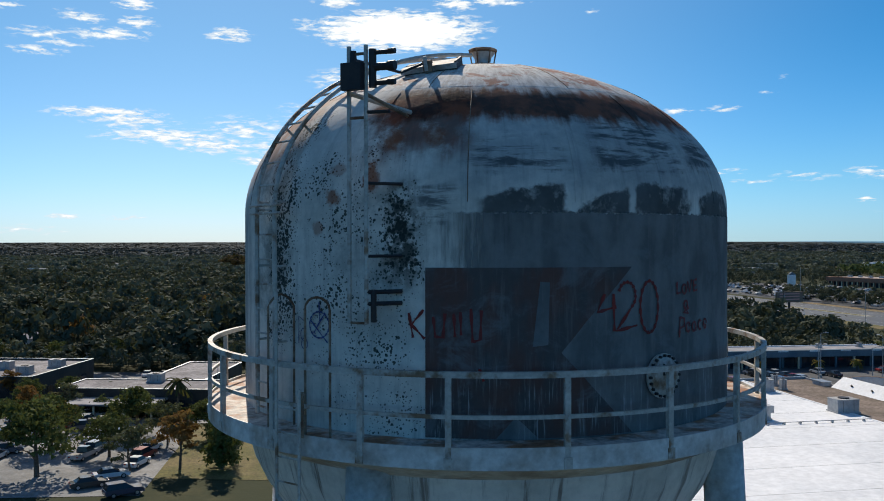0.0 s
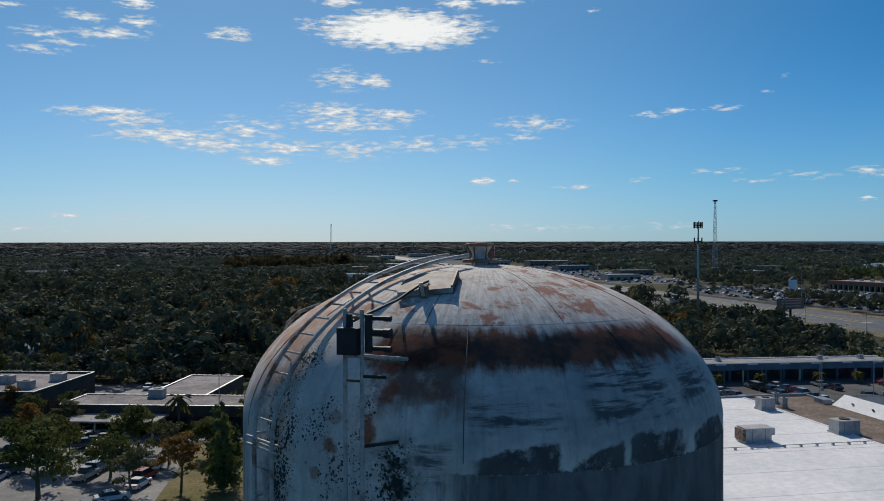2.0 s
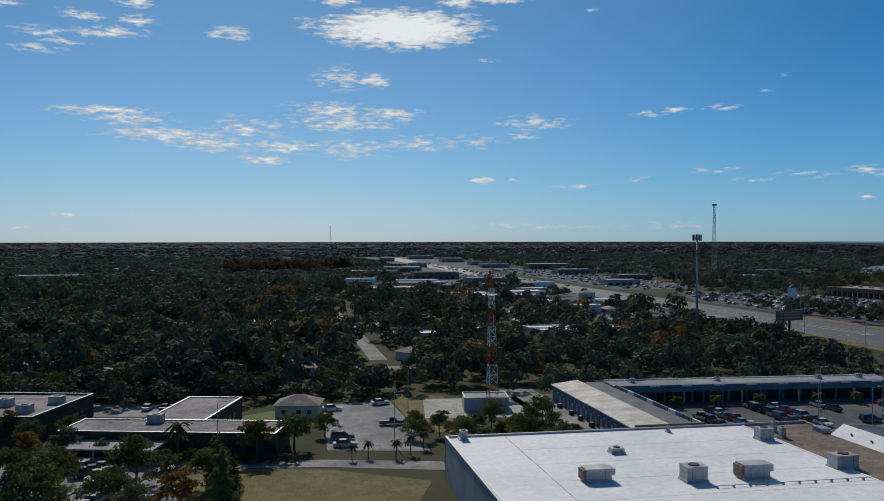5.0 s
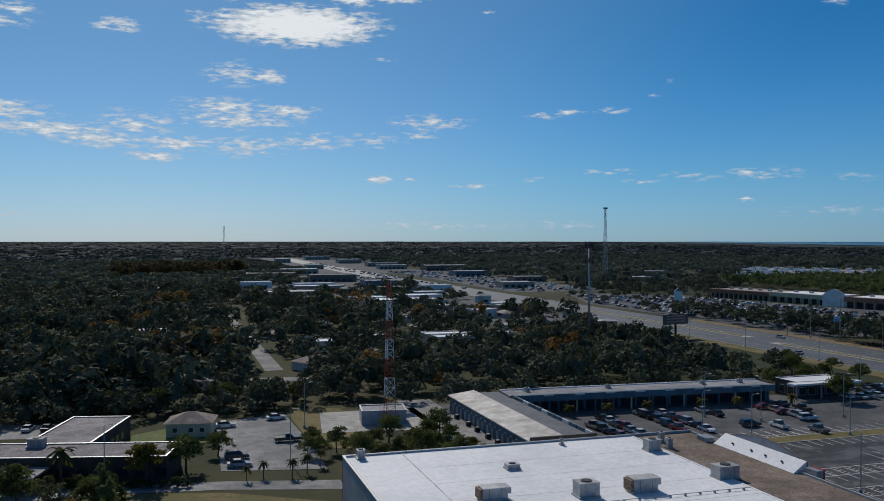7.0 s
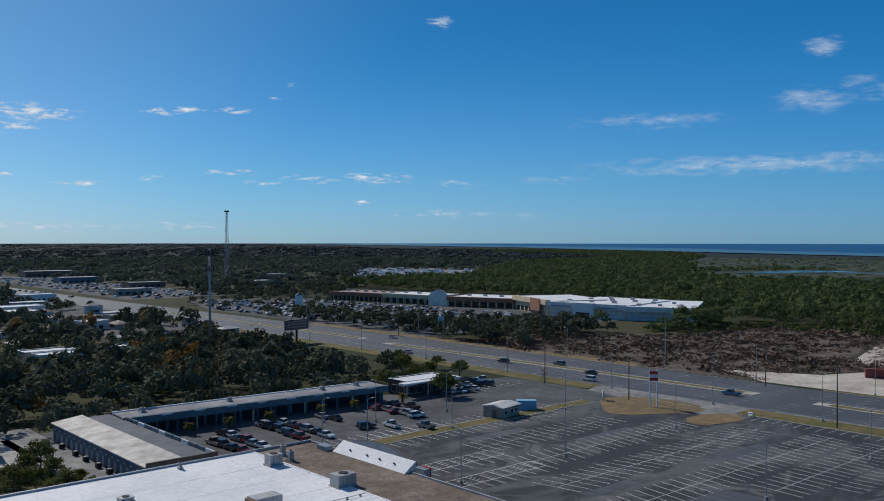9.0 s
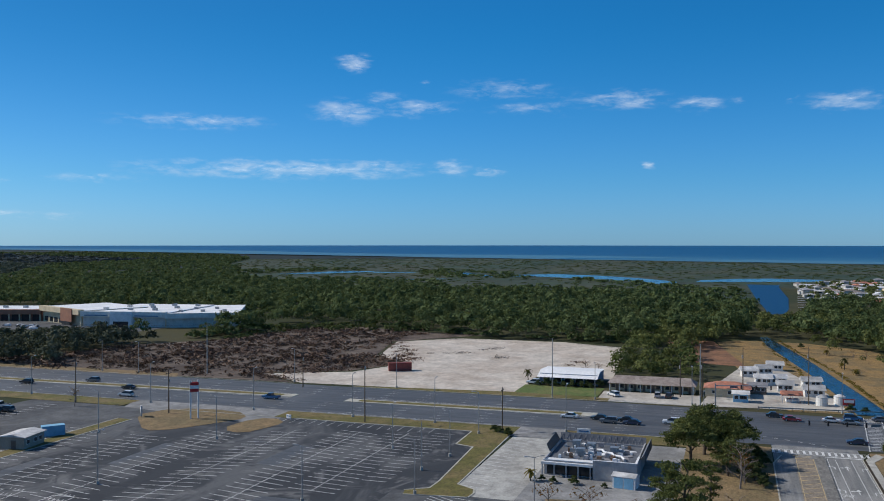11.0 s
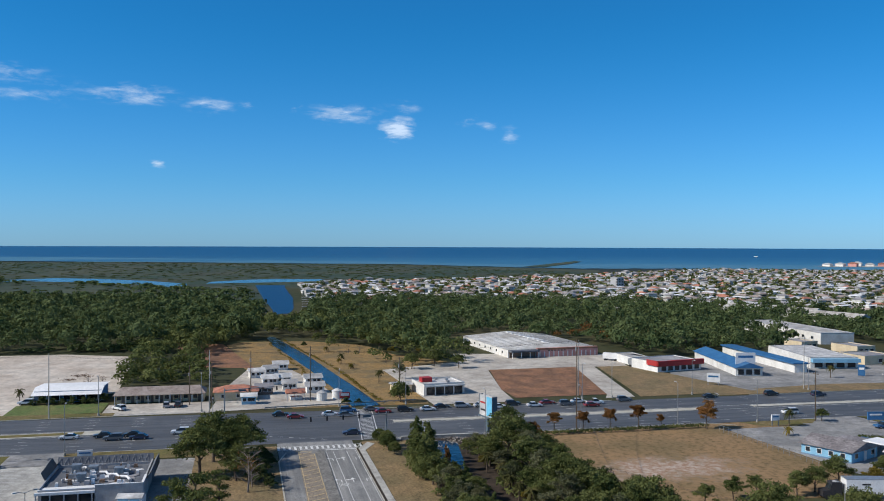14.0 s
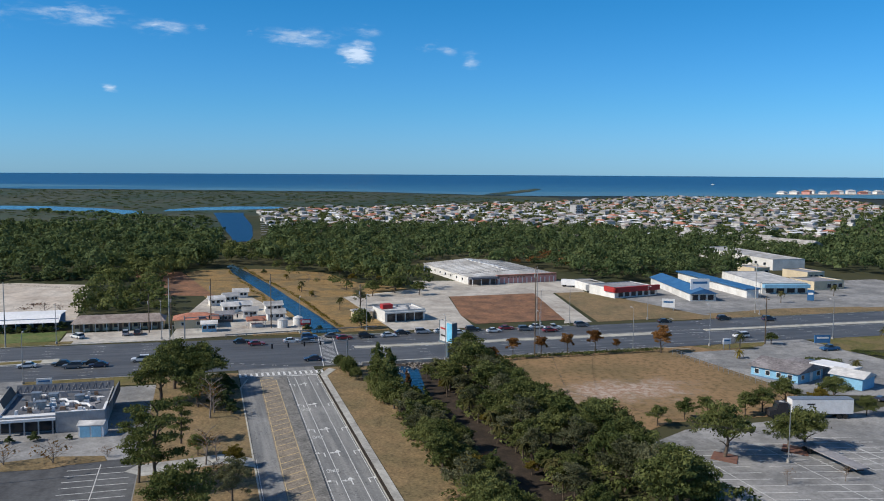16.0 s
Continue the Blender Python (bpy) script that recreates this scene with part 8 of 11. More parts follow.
big = shops(392, 345, 400, 296, 62, 8.0, "wall_white", "roof_white", "big white-walled store with a white roof", 0)
part("entrance", Geo().box(18, -3.4, 0, 31, 0, 8.9), "sign_white", big)
part("entrance_glass", Geo().box(20, -3.5, 0.2, 29, -3.4, 3.4), "glass", big)
for x in (9, 39):
    part("wall_band", Geo().box(x - 7, -2.3, 6.2, x + 7, -2.2, 6.8), "wall_slate", big, "blue-grey painted band")
for k in range(9):
    part("rooftop_box", Geo().box(4 + k * 5, 14 + 17 * (k % 3), 8.25, 6.2 + k * 5, 16.4 + 17 * (k % 3), 9.6), "galvanised", big)
far_big = shops(400, 296, 418, 262, 64, 7.4, "wall_white", "roof_white", "big pale store with a white roof", 0)
part("loading_door", Geo().box(26, -2.3, 0.3, 30, -2.2, 4.2), "wall_grey", far_big)
for k in range(5):
    part("rooftop_box", Geo().box(5 + k * 6, 12 + 20 * (k % 2), 7.65, 7.2 + k * 6, 14.4 + 20 * (k % 2), 8.9), "galvanised", far_big)
beige = shops(412, 392, 392, 346, 40, 8.6, "wall_cream", "roof_white", "beige store with an orange-brown panel", 0)
part("brown_panel", Geo().box(29, -2.6, 2.2, 43, -2.2, 9.6), "wall_brick", beige, "orange-brown entrance panel")
part("entrance_glass", Geo().box(31, -2.7, 0.2, 41, -2.6, 2.2), "glass", beige)
for k in range(4):
    part("front_window", Geo().box(3 + k * 6.2, -0.1, 0.4, 7.4 + k * 6.2, 0.0, 3.2), "glass", beige)
shops(396, 440, 412, 393, 36, 6.2, "wall_brick", "roof_white", "brick-red shop row with a white roof", 8)
shops(388, 500, 396, 456, 30, 6.0, "wall_cream", "roof_white", "tan shop row with a white roof", 7)
shops(376, 552, 388, 502, 30, 5.6, "wall_brick", "roof_shingle", "brick-red shop row with a brown roof", 12)
keep_clear(345, 255, 470, 670)
ent = thing("plaza_gable", 394.5, 448, 0, 99, "pale green arched shop gable", "facade")
n = 14
g = Geo()
for k in range(n):
    xa, za = -9 + 18 * k / n, 7.0 + 4.2 * math.sin(math.pi * k / n)
    g.v += [(xa, 0, 0), (xa, 0, za), (xa, 0.6, 0), (xa, 0.6, za)]
    g.f += [(4 * k, 4 * k + 4, 4 * k + 5, 4 * k + 1), (4 * k + 2, 4 * k + 3, 4 * k + 7, 4 * k + 6), (4 * k + 1, 4 * k + 5, 4 * k + 7, 4 * k + 3)]
g.v += [(9, 0, 0), (9, 0, 7.0), (9, 0.6, 0), (9, 0.6, 7.0)]
part("gable_wall", g, "wall_white", ent)
part("awning", Geo().box(-7, -2.0, 3.0, 7, 0, 5.6), "wall_teal", ent)
for x, y, w, d, h, wl, rf, lb in ((93, 335, 18, 9, 4.2, "wall_tan", "roof_white", "low grey shop with a white roof"), (66, 342, 13, 8, 3.6, "wall_tan", "roof_white", "low shed with a white roof"),
                                  (108, 518, 46, 22, 5.0, "wall_tan", "roof_white", "wide shop with a white roof"), (52, 620, 44, 20, 5.0, "wall_tan", "roof_pale", "long grey warehouse among dark trees"),
                                  (78, 530, 18, 12, 4.5, "wall_tan", "roof_slate", "white house with a dark roof"), (156, 740, 40, 26, 6.0, "wall_teal", "roof_grey", "dark blue-grey shop by the highway"),
                                  (68, 905, 50, 24, 7.0, "wall_brown", "roof_shingle", "tan plaza with a brown hip roof"), (124, 850, 46, 24, 7.0, "wall_brown", "roof_shingle", "tan plaza with a brown hip roof"),
                                  (300, 930, 40, 24, 6.0, "wall_teal", "roof_pale", "blue-roofed shop by the highway"), (318, 1110, 60, 30, 7.0, "wall_brown", "roof_pale", "tan shop beside the highway"),
                                  (-95, 800, 24, 14, 4.5, "wall_tan", "roof_pale", "white low building among dark trees"), (-40, 685, 24, 12, 4.5, "wall_tan", "roof_pale", "pale-roofed low building among dark trees"),
                                  (-192, 620, 40, 16, 4.5, "wall_tan", "roof_grey", "grey flat-roofed school wing"), (-150, 480, 26, 12, 4.0, "wall_tan", "roof_white", "white-roofed low block among trees"),
                                  (268, 700, 30, 20, 5, "wall_tan", "roof_pale", "pale shop beside the highway"), (320, 800, 34, 20, 5, "wall_brown", "roof_pale", "tan shop beside the highway"),
                                  (160, 600, 24, 14, 4.5, "wall_tan", "roof_white", "low grey shop with a white roof"), (176, 470, 18, 12, 4, "wall_tan", "roof_pale", "small pale shop beside the highway"), (150, 660, 30, 14, 5, "wall_tan", "roof_pale", "pale shop beside the highway"), (88, 690, 40, 16, 5, "wall_tan", "roof_white", "long shed with a white roof"), (-30, 700, 40, 14, 5, "wall_tan", "roof_white", "long shed with a white roof"),
                                  (185, 820, 14, 12, 4.5, "wall_brown", "roof_pale", "small tan shop beside the highway"), (270, 1180, 40, 20, 6, "wall_tan", "roof_white", "white-roofed shop beside the far highway"), (175, 1220, 24, 26, 6, "wall_tan", "roof_pale", "pale-roofed shop beside the far highway"), (268, 1480, 40, 30, 7, "wall_tan", "roof_white", "white-roofed shop beside the far highway"), (170, 1560, 26, 30, 7, "wall_tan", "roof_white", "white-roofed shop beside the far highway"), (250, 1750, 50, 30, 7, "wall_tan", "roof_white", "white-roofed shop beside the far highway"), (-260, 900, 60, 16, 5, "wall_tan", "roof_white", "white-roofed shed among dark trees"), (-160, 1000, 40, 16, 5, "wall_tan", "roof_pale", "pale-roofed shed among dark trees"),
                                  (420, 760, 30, 16, 5, "wall_tan", "roof_white", "white-roofed shed among dark trees"), (520, 900, 36, 16, 5, "wall_tan", "roof_pale", "pale-roofed shed among dark trees"), (120, 1050, 44, 24, 6, "wall_tan", "roof_white", "white roof beside the far highway"), (280, 1300, 50, 24, 6, "wall_tan", "roof_pale", "pale roof beside the far highway")):
    building("far_shop", x, y, w, d, h, wl, rf, lb, 0, 0.3, (("S", 2, max(2, int(w / 6)), 6, 3.2, 2.0, 0.8, "glass"),), trim="wall_grey")
for x, y, t in ((45.6, 341, 0), (-1, 257, 5), (-13, 321, 0), (6, 315, 20), (-30, 323, 10), (-15, 326, 0), (-54, 252, -10), (-77, 279, 10), (60, 300, 0), (40, 285, 30), (-40, 350, 0), (50, 400, 90), (-5, 390, 90), (52, 440, 90), (-8, 450, 90), (0, 500, 90), (55, 480, 90)):
    house(x, y, 12, 8.5, 2.8, 1.9, "wall_white", ("roof_pale", "roof_shingle", "roof_grey")[int(abs(x)) % 3], "small house half hidden by trees", t, True, "house", group="houses among trees")
    keep_clear(x - 7, y - 6, x + 7, y + 5)
sheet("back_street", [(24, 285), (30, 285), (28.5, 420), (23.5, 560), (19, 560), (23.5, 420)], 0.05, "asphalt_grey", "pale back street through the trees", "road")
sheet("cross_street", [(-110, 276), (-20, 268), (36, 262), (36, 269), (-20, 276), (-110, 284)], 0.055, "asphalt_grey", "narrow cross street", "road")
keep_clear(21, 250, 32, 560)
keep_clear(-60, 262, 36, 280)

# ---- plots kept open among the southern trees ----
tr = np.random.default_rng(61)
TOWN = [(-94, 803, 5), (-28, 644, 10), (-132, 439, 0), (-150, 452, 20), (-162, 604, 0), (-140, 610, 0)]
for x, y in scatter([(-170, 420), (14, 400), (14, 660), (-230, 680)], 44, 0.6, 62) + scatter([(36, 360), (130, 360), (130, 660), (36, 690)], 30, 0.6, 63) + scatter([(135, 380), (200, 380), (200, 640), (135, 480)], 26, 0.6, 64) + scatter([(-260, 720), (36, 720), (40, 1150), (-400, 1150)], 80, 0.6, 65):
    TOWN.append((x, y, tr.choice([0.0, 90.0]) + tr.uniform(-8, 8)))
for x, y, t in TOWN:
    keep_clear(x - 7, y - 6 - 0.02 * y, x + 7, y + 5)
for x, y, w_, d_, h_, t in ((40, 322, 14, 10, 4.2, 4), (94, 322, 18, 9, 4.4, 2), (122, 330, 10, 8, 4.2, 8), (140, 556, 30, 16, 5.0, 6), (106, 545, 22, 14, 5.0, 6), (150, 440, 14, 10, 4.4, 4), (186, 668, 26, 14, 5.2, 4), (92, 722, 34, 14, 5.4, 3), (52, 764, 26, 14, 5.2, 3)):
    building("white_shop", x, y, w_, d_, h_, "wall_white", "roof_white", "small pale shop with a flat white roof", t, 0.3, (("S", 1.5, int(w_ / 4), 3.6, 2.0, 1.8, 0.6, "glass"),), "shop")
    keep_clear(x - 2, y - 4 - 0.05 * y, x + w_ + 2, y + d_ + 2)


# ---- woods ----
OAKS = simple_crowns(8.5, 9.6, 210, 0.54, 100, 8, 9)
GARDEN = simple_crowns(7.0, 9.0, 38, 1.05, 150, 6)
PINES_FAR = simple_crowns(8.8, 9.0, 78, 0.68, 250, 8, 7, 0.3)
PINES = simple_crowns(9.0, 9.2, 170, 0.46, 200, 10, 9, 0.25)
BROAD = simple_crowns(6.5, 17.0, 56, 1.6, 300, 5, 8)
MARSH_EDGE = simple_crowns(6.5, 17.0, 32, 2.0, 330, 5, 6)
BIG = simple_crowns(4.0, 44.0, 44, 4.4, 400, 5, 8)
HUGE = simple_crowns(1.8, 130.0, 70, 10.0, 500, 5, 8)
LOW = simple_crowns(2.6, 9.0, 60, 0.75, 600)
SCRUB = simple_crowns(1.7, 3.2, 70, 0.20, 650, 6)
MANG = simple_crowns(1.8, 20.0, 34, 1.7, 700)

keep_clear(204, 100, 258, 800)
keep_clear(40, 690, 205, 790)
keep_clear(110, 790, 205, 1000)
keep_clear(150, 1000, 330, 1950)
keep_clear(240, 600, 345, 1000)
keep_clear(90, 480, 204, 560)
woods("mall_woods", scatter([(34, 226), (55, 224), (150, 224), (165, 222), (174, 263), (178, 322), (150, 350), (120, 345), (60, 330), (36, 300)], 7.6, 0.88, 11), OAKS, "leaf_woods", "dense dark woods behind the strip mall", 0.6, 1.35, 1)
woods("south_woods", scatter([(-150, 226), (20, 226), (34, 300), (60, 345), (130, 350), (135, 480), (90, 500), (48, 600), (40, 700), (-235, 700)], 9.6, 0.9, 12) + scatter([(130, 350), (200, 340), (202, 690), (60, 690), (90, 500), (135, 480)], 15, 0.42, 68), OAKS, "leaf_woods", "dark oak woods with houses among the trees", 0.4, 1.75, 2)
woods("autumn_trees", scatter([(-60, 330), (20, 330), (20, 470), (-80, 470)], 21, 0.35, 13) + scatter([(60, 350), (200, 350), (200, 640), (60, 640)], 38, 0.4, 14) + scatter([(-140, 235), (-50, 235), (-50, 330), (-140, 330)], 24, 0.3, 15) + scatter([(40, 228), (190, 228), (190, 330), (60, 330)], 30, 0.4, 16), OAKS, "leaf_rust", "rust-coloured trees among the oaks", 0.8, 1.2, 3)
woods("mall_back_trees", [(50 + 5.5 * k, 211 + 4 * math.sin(k * 1.9) + 6 * (k % 2)) for k in range(21)] + [(150 + 4.5 * k, 226 + 9 * (k % 3)) for k in range(9)], OAKS, "leaf_woods", "dark trees close behind the strip mall", 0.55, 0.95, 41)
middle_spots = scatter([(-310, 700), (204, 700), (204, 1100), (196, 1600), (-560, 1600)], 19, 0.85, 17) + scatter([(262, 660), (420, 680), (560, 690), (720, 800), (860, 900), (1400, 1300), (1100, 1900), (250, 1900)], 22, 0.82, 18)
woods("middle_woods", [p for p in middle_spots if not inside(PARK, *p)], BROAD, "leaf_far_hazed", "unbroken dark woods towards the horizon", 0.7, 1.4, 4)
woods("far_woods", scatter([(-1500, 1600), (190, 1600), (250, 1900), (1150, 1900), (1450, 1350), (2000, 1400), (2200, 2400), (2100, 3000), (-1500, 3000)], 48, 0.85, 19), BIG, "leaf_horizon_hazed", "far dark woods", 0.7, 1.3, 5)
woods("horizon_woods", [p for p in scatter([(-2600, 3000), (2300, 3000), (2300, 4860), (-2600, 4860)], 90, 0.97, 20) if math.hypot(*p) < 4800], HUGE, "leaf_horizon_hazed", "woods on the horizon", 0.7, 1.2, 6)
woods("plaza_trees", scatter([(262, 250), (300, 262), (345, 258), (392, 288), (330, 304), (300, 330), (262, 345)], 6.8, 0.95, 21) + scatter([(262, 345), (292, 335), (284, 400), (280, 470), (262, 480)], 8.0, 0.6, 48), OAKS, "leaf_woods", "trees along the edge of the plaza", 0.6, 1.15, 7)
hold, KEEP[:] = list(KEEP), []
woods("plaza_back_trees", scatter([(352, 566), (384, 566), (470, 640), (500, 700), (420, 690), (345, 690), (300, 640)], 9, 0.75, 49), OAKS, "leaf_woods", "dark trees past the end of the plaza", 0.5, 1.0, 57)
KEEP[:] = hold
woods("car_park_trees", [p for p in scatter([(262, 345), (345, 310), (340, 600), (268, 600)], 13, 0.55, 22)], OAKS, "leaf_woods", "small trees in the plaza car park", 0.4, 0.75, 8)
keep_clear(256, -400, 300, -30)
WEST = [(404, 134), (442, 192), (428, 234), (368, 240), (332, 268), (400, 262), (430, 262), (470, 300), (480, 420), (480, 690), (720, 800), (930, 620), (760, 380), (720, 130), (690, 30), (640, -8), (600, -14), (470, -5), (440, -4), (434, 36), (404, 44)]
west_spots = [p for p in scatter(WEST, 7.2, 0.9, 23) if not inside(PARK, *p)]
woods("pine_woods", [p for p in west_spots if math.hypot(*p) < 540], PINES, "leaf_pine", "green pine woods between the clearing and the marsh", 0.6, 1.45, 9)
woods("pine_woods", [p for p in west_spots if math.hypot(*p) >= 540], PINES_FAR, "leaf_pine", "green pine woods that reach the marsh", 0.7, 1.3, 9)
woods("canal_woods", scatter([(436, -34), (450, -23), (600, -33), (655, -54), (700, -70), (650, -250), (520, -400), (470, -310), (380, -262), (340, -240), (345, -175), (380, -160), (432, -130), (412, -98), (380, -90), (345, -82), (348, -70), (372, -62), (400, -56)], 8.2, 0.9, 24), PINES, "leaf_pine", "green woods beyond the canal", 0.6, 1.3, 10)
hold, KEEP[:] = list(KEEP), []
woods("motel_trees", scatter([(297, 14), (299, 41), (334, 45), (344, 22), (312, 9)], 6.0, 0.9, 58), PINES, "leaf_oak", "dark green trees close behind the motel", 0.4, 0.75, 59)
KEEP[:] = hold
woods("canal_palms", scatter([(300, 10), (300, 40), (330, 42), (400, 42), (432, 30), (430, 12), (345, 18)], 7, 0.85, 25), PINES, "leaf_green", "green trees behind the motel", 0.6, 1.0, 11)
woods("red_maples", scatter([(395, -160), (430, -150), (440, -200), (400, -205)], 9, 0.6, 26), PINES, "leaf_rust", "red-brown trees at the woods' edge", 0.6, 0.9, 12)
woods("marsh_shrubs", [p for p in scatter([(760, 120), (930, 600), (1400, 900), (2000, 1300), (2300, 900), (2280, 558), (2120, 100), (1900, -340), (1600, -480), (1300, -540), (1050, -120), (700, 20)], 19, 0.6, 27) if not any(inside(list(q), p[0] + dx, p[1] + dy) for q in PONDS for dx in (-22, 0, 12) for dy in (-12, 0, 12))], MANG, "leaf_shrub", "low mangrove and marsh shrubs", 0.2, 0.65, 13)
hold, KEEP[:] = list(KEEP), []
woods("shop_woods", scatter([(345, -168), (402, -165), (470, -300), (452, -268), (376, -258), (350, -205), (340, -186)], 7.6, 0.9, 43) + scatter([(366, -300), (450, -300), (470, -330), (380, -345), (330, -320)], 8, 0.8, 44) + scatter([(338, -312), (420, -318), (470, -345), (478, -430), (400, -450), (345, -400)], 9.5, 0.55, 47), PINES, "leaf_pine", "green woods behind the roadside shops", 0.55, 1.05, 45)
KEEP[:] = hold
woods("bank_shrubs", scatter([(270, -58), (430, -30), (440, -60), (340, -80)], 8, 0.3, 28) + scatter([(300, -50), (345, -52), (345, -80), (310, -75)], 7, 0.6, 29), PINES, "leaf_green", "shrubs and palms along the canal bank", 0.3, 0.7, 14)

woods("quarter_edge", scatter([(520, -400), (500, -420), (620, -520), (900, -860), (1000, -950), (640, -700), (420, -470), (380, -330), (382, -262), (470, -310)], 10, 0.75, 71) + scatter([(300, -275), (366, -300), (366, -320), (480, -320), (560, -430), (420, -470), (300, -420), (290, -330)], 10, 0.6, 65), GARDEN, "leaf_pine", "green trees between shops and houses", 0.6, 1.1, 72)
woods("rust_woods", scatter([(-70, 1000), (68, 970), (82, 1090), (-80, 1130)], 13, 0.85, 73), OAKS, "leaf_rust_dark", "dark rust-brown stand of bare trees", 1.5, 2.1, 74)

woods("lot_trees", scatter([(70, 505), (130, 480), (150, 400), (200, 380), (204, 1000), (120, 1000), (60, 900), (50, 700)], 9.0, 0.85, 81) + scatter([(258, 645), (345, 645), (345, 1100), (262, 1100)], 14, 0.5, 82) + scatter([(170, 1001), (204, 1001), (200, 1900), (178, 1900)], 20, 0.5, 83) + scatter([(246, 1101), (316, 1101), (300, 1900), (250, 1900)], 22, 0.4, 84), OAKS, "leaf_woods", "trees between the lots along the highway", 0.4, 0.85, 85)
woods("big_rust_trees", [(4, 300), (9, 303), (13, 298), (7, 307), (-8, 500), (-2, 505), (-13, 507), (16, 305)], OAKS, "leaf_rust", "tall brown-gold tree group beside the back street", 1.3, 1.75, 55)
woods("rust_trees", [(-5, 468), (2, 474), (12, 298), (8, 303), (104, 530), (112, 536), (118, 266), (-14, 438), (-6, 446), (-20, 430), (4, 312), (-3, 316), (9, 318), (-10, 308), (92, 520), (98, 526), (86, 514), (120, 300), (126, 296), (70, 290), (-100, 300), (-62, 260), (-120, 520), (150, 430)], OAKS, "leaf_rust", "large rust-coloured trees among the oaks", 0.9, 1.4, 86)

woods("yard_trees", scatter([(-160, 217), (21, 217), (21, 262), (-160, 262)], 7.2, 0.8, 87) + scatter([(-160, 280), (21, 280), (21, 340), (-160, 340)], 8.5, 0.7, 97) + scatter([(36, 222), (60, 226), (60, 330), (36, 330)], 8, 0.7, 98), OAKS, "leaf_woods", "dark trees in the yards of small houses", 0.5, 1.05, 88)
hold, KEEP[:] = list(KEEP), []
woods("street_trees", scatter([(35, 285), (62, 285), (62, 560), (33, 560)], 9, 0.5, 99) + scatter([(-2, 285), (17, 285), (14, 560), (-6, 560)], 9, 0.4, 96), OAKS, "leaf_woods", "trees lining the back street", 0.5, 0.9, 95)
KEEP[:] = hold
hold, KEEP[:] = list(KEEP), []
woods("yard_hedge", [(-52 + 4.6 * k, 218 + 3.2 * math.sin(k * 2.1) - 0.04 * k) for k in range(17)] + [(-46 + 7.5 * k, 229 + 4 * math.sin(k * 1.3)) for k in range(11)] + [(-30 + 6 * k, 243 + 5 * math.sin(k * 2.9)) for k in range(9)] + [(29 + 4 * (k % 3), 222 + 6 * k) for k in range(6)], OAKS, "leaf_woods", "dark trees in a line behind the office lots", 0.45, 0.95, 46)
KEEP[:] = hold
woods("yard_shrubs", scatter([(-160, 218), (36, 218), (36, 330), (-160, 330)], 5.0, 0.3, 89), LOW, "leaf_woods", "low shrubs and rough growth in the yards", 0.3, 0.7, 90)

hold, KEEP[:] = list(KEEP), []
woods("canal_fringe", scatter([(397, -60), (440, -34), (452, -22), (600, -30), (610, -60), (420, -98), (407, -90), (380, -80), (350, -84), (372, -68)], 7, 0.75, 75) + scatter([(430, 14), (437, 4), (447, -7), (600, -19), (640, -19), (640, 30), (440, 40)], 7, 0.9, 76) + scatter([(392, 14), (430, 4), (446, -6), (446, 44), (396, 46)], 6.5, 0.9, 66) + [(x, -14.8 - (x - 446) * 0.062 + d) for x in range(456, 522, 6) for d in (3.0, -3.0)] + scatter([(340, -86), (352, -100), (345, -74), (338, -66)], 6, 0.9, 67), PINES, "leaf_green", "green trees and palms along the canal", 0.45, 1.1, 77)
KEEP[:] = hold

woods("marsh_woods", scatter([(860, 900), (930, 640), (1060, 640), (1500, 960), (2150, 1300), (2380, 1500), (2450, 2000), (2200, 2500), (1900, 1400), (1400, 1300)], 17, 0.85, 78), MARSH_EDGE, "leaf_pine", "green woods at the edge of the marsh", 0.5, 1.0, 79)
thickets = [p for p in scatter([(700, 60), (930, 620), (1060, 640), (1500, 960), (1420, 500), (1150, 240), (950, 60), (800, -60)], 14, 0.85, 51) if math.sin(p[0] * 0.017 + math.sin(p[1] * 0.009) * 2) + math.sin(p[1] * 0.021) > -0.35 + (math.hypot(*p) - 800) * 0.0016 and not any(inside(list(q), p[0] + dx, p[1] + dx) for q in PONDS for dx in (-16, 0, 10))]
woods("marsh_thickets", thickets, MARSH_EDGE, "leaf_pine", "green thickets scattered over the marsh", 0.35, 0.8, 52)
woods("woods_edge", scatter([(404, 40), (440, 40), (480, 14), (420, 60), (412, 128), (446, 186), (430, 238), (372, 244), (336, 270), (420, 250), (452, 190), (418, 120)], 5, 0.8, 80), LOW, "leaf_pine", "scrub under the edge of the pine woods", 0.6, 1.3, 94)

# brush heaps on the cleared land: low tangles of broken wood
def heaps(name, spots, mat, label, lo, hi, seed):
    r = np.random.default_rng(seed)
    rows = []
    for x, y in spots:
        n_ = 120
        s = r.uniform(lo, hi)
        c = np.array([x, y, 0]) + r.normal(size=(n_, 3)) * np.array([s * 1.8, s * 1.8, 0.0])
        c[:, 2] = np.abs(r.normal(size=n_)) * s * 0.35
        d = r.normal(size=(n_, 3)) * np.array([1, 1, 0.4])
        d /= np.linalg.norm(d, axis=1)[:, None]
        e = np.cross(d, r.normal(size=(n_, 3)))
        e /= np.linalg.norm(e, axis=1)[:, None]
        a = d * r.uniform(0.6, 1.6, (n_, 1)) * s * 0.27
        b = e * r.uniform(0.1, 0.45, (n_, 1)) * s * 0.34
        rows.append(np.stack([c - a - b, c + a - b, c + a + b, c - a + b], 1))
    return tagged(new(name, quads_mesh(name, np.concatenate(rows), mat)), label, "debris", kind="stuff")


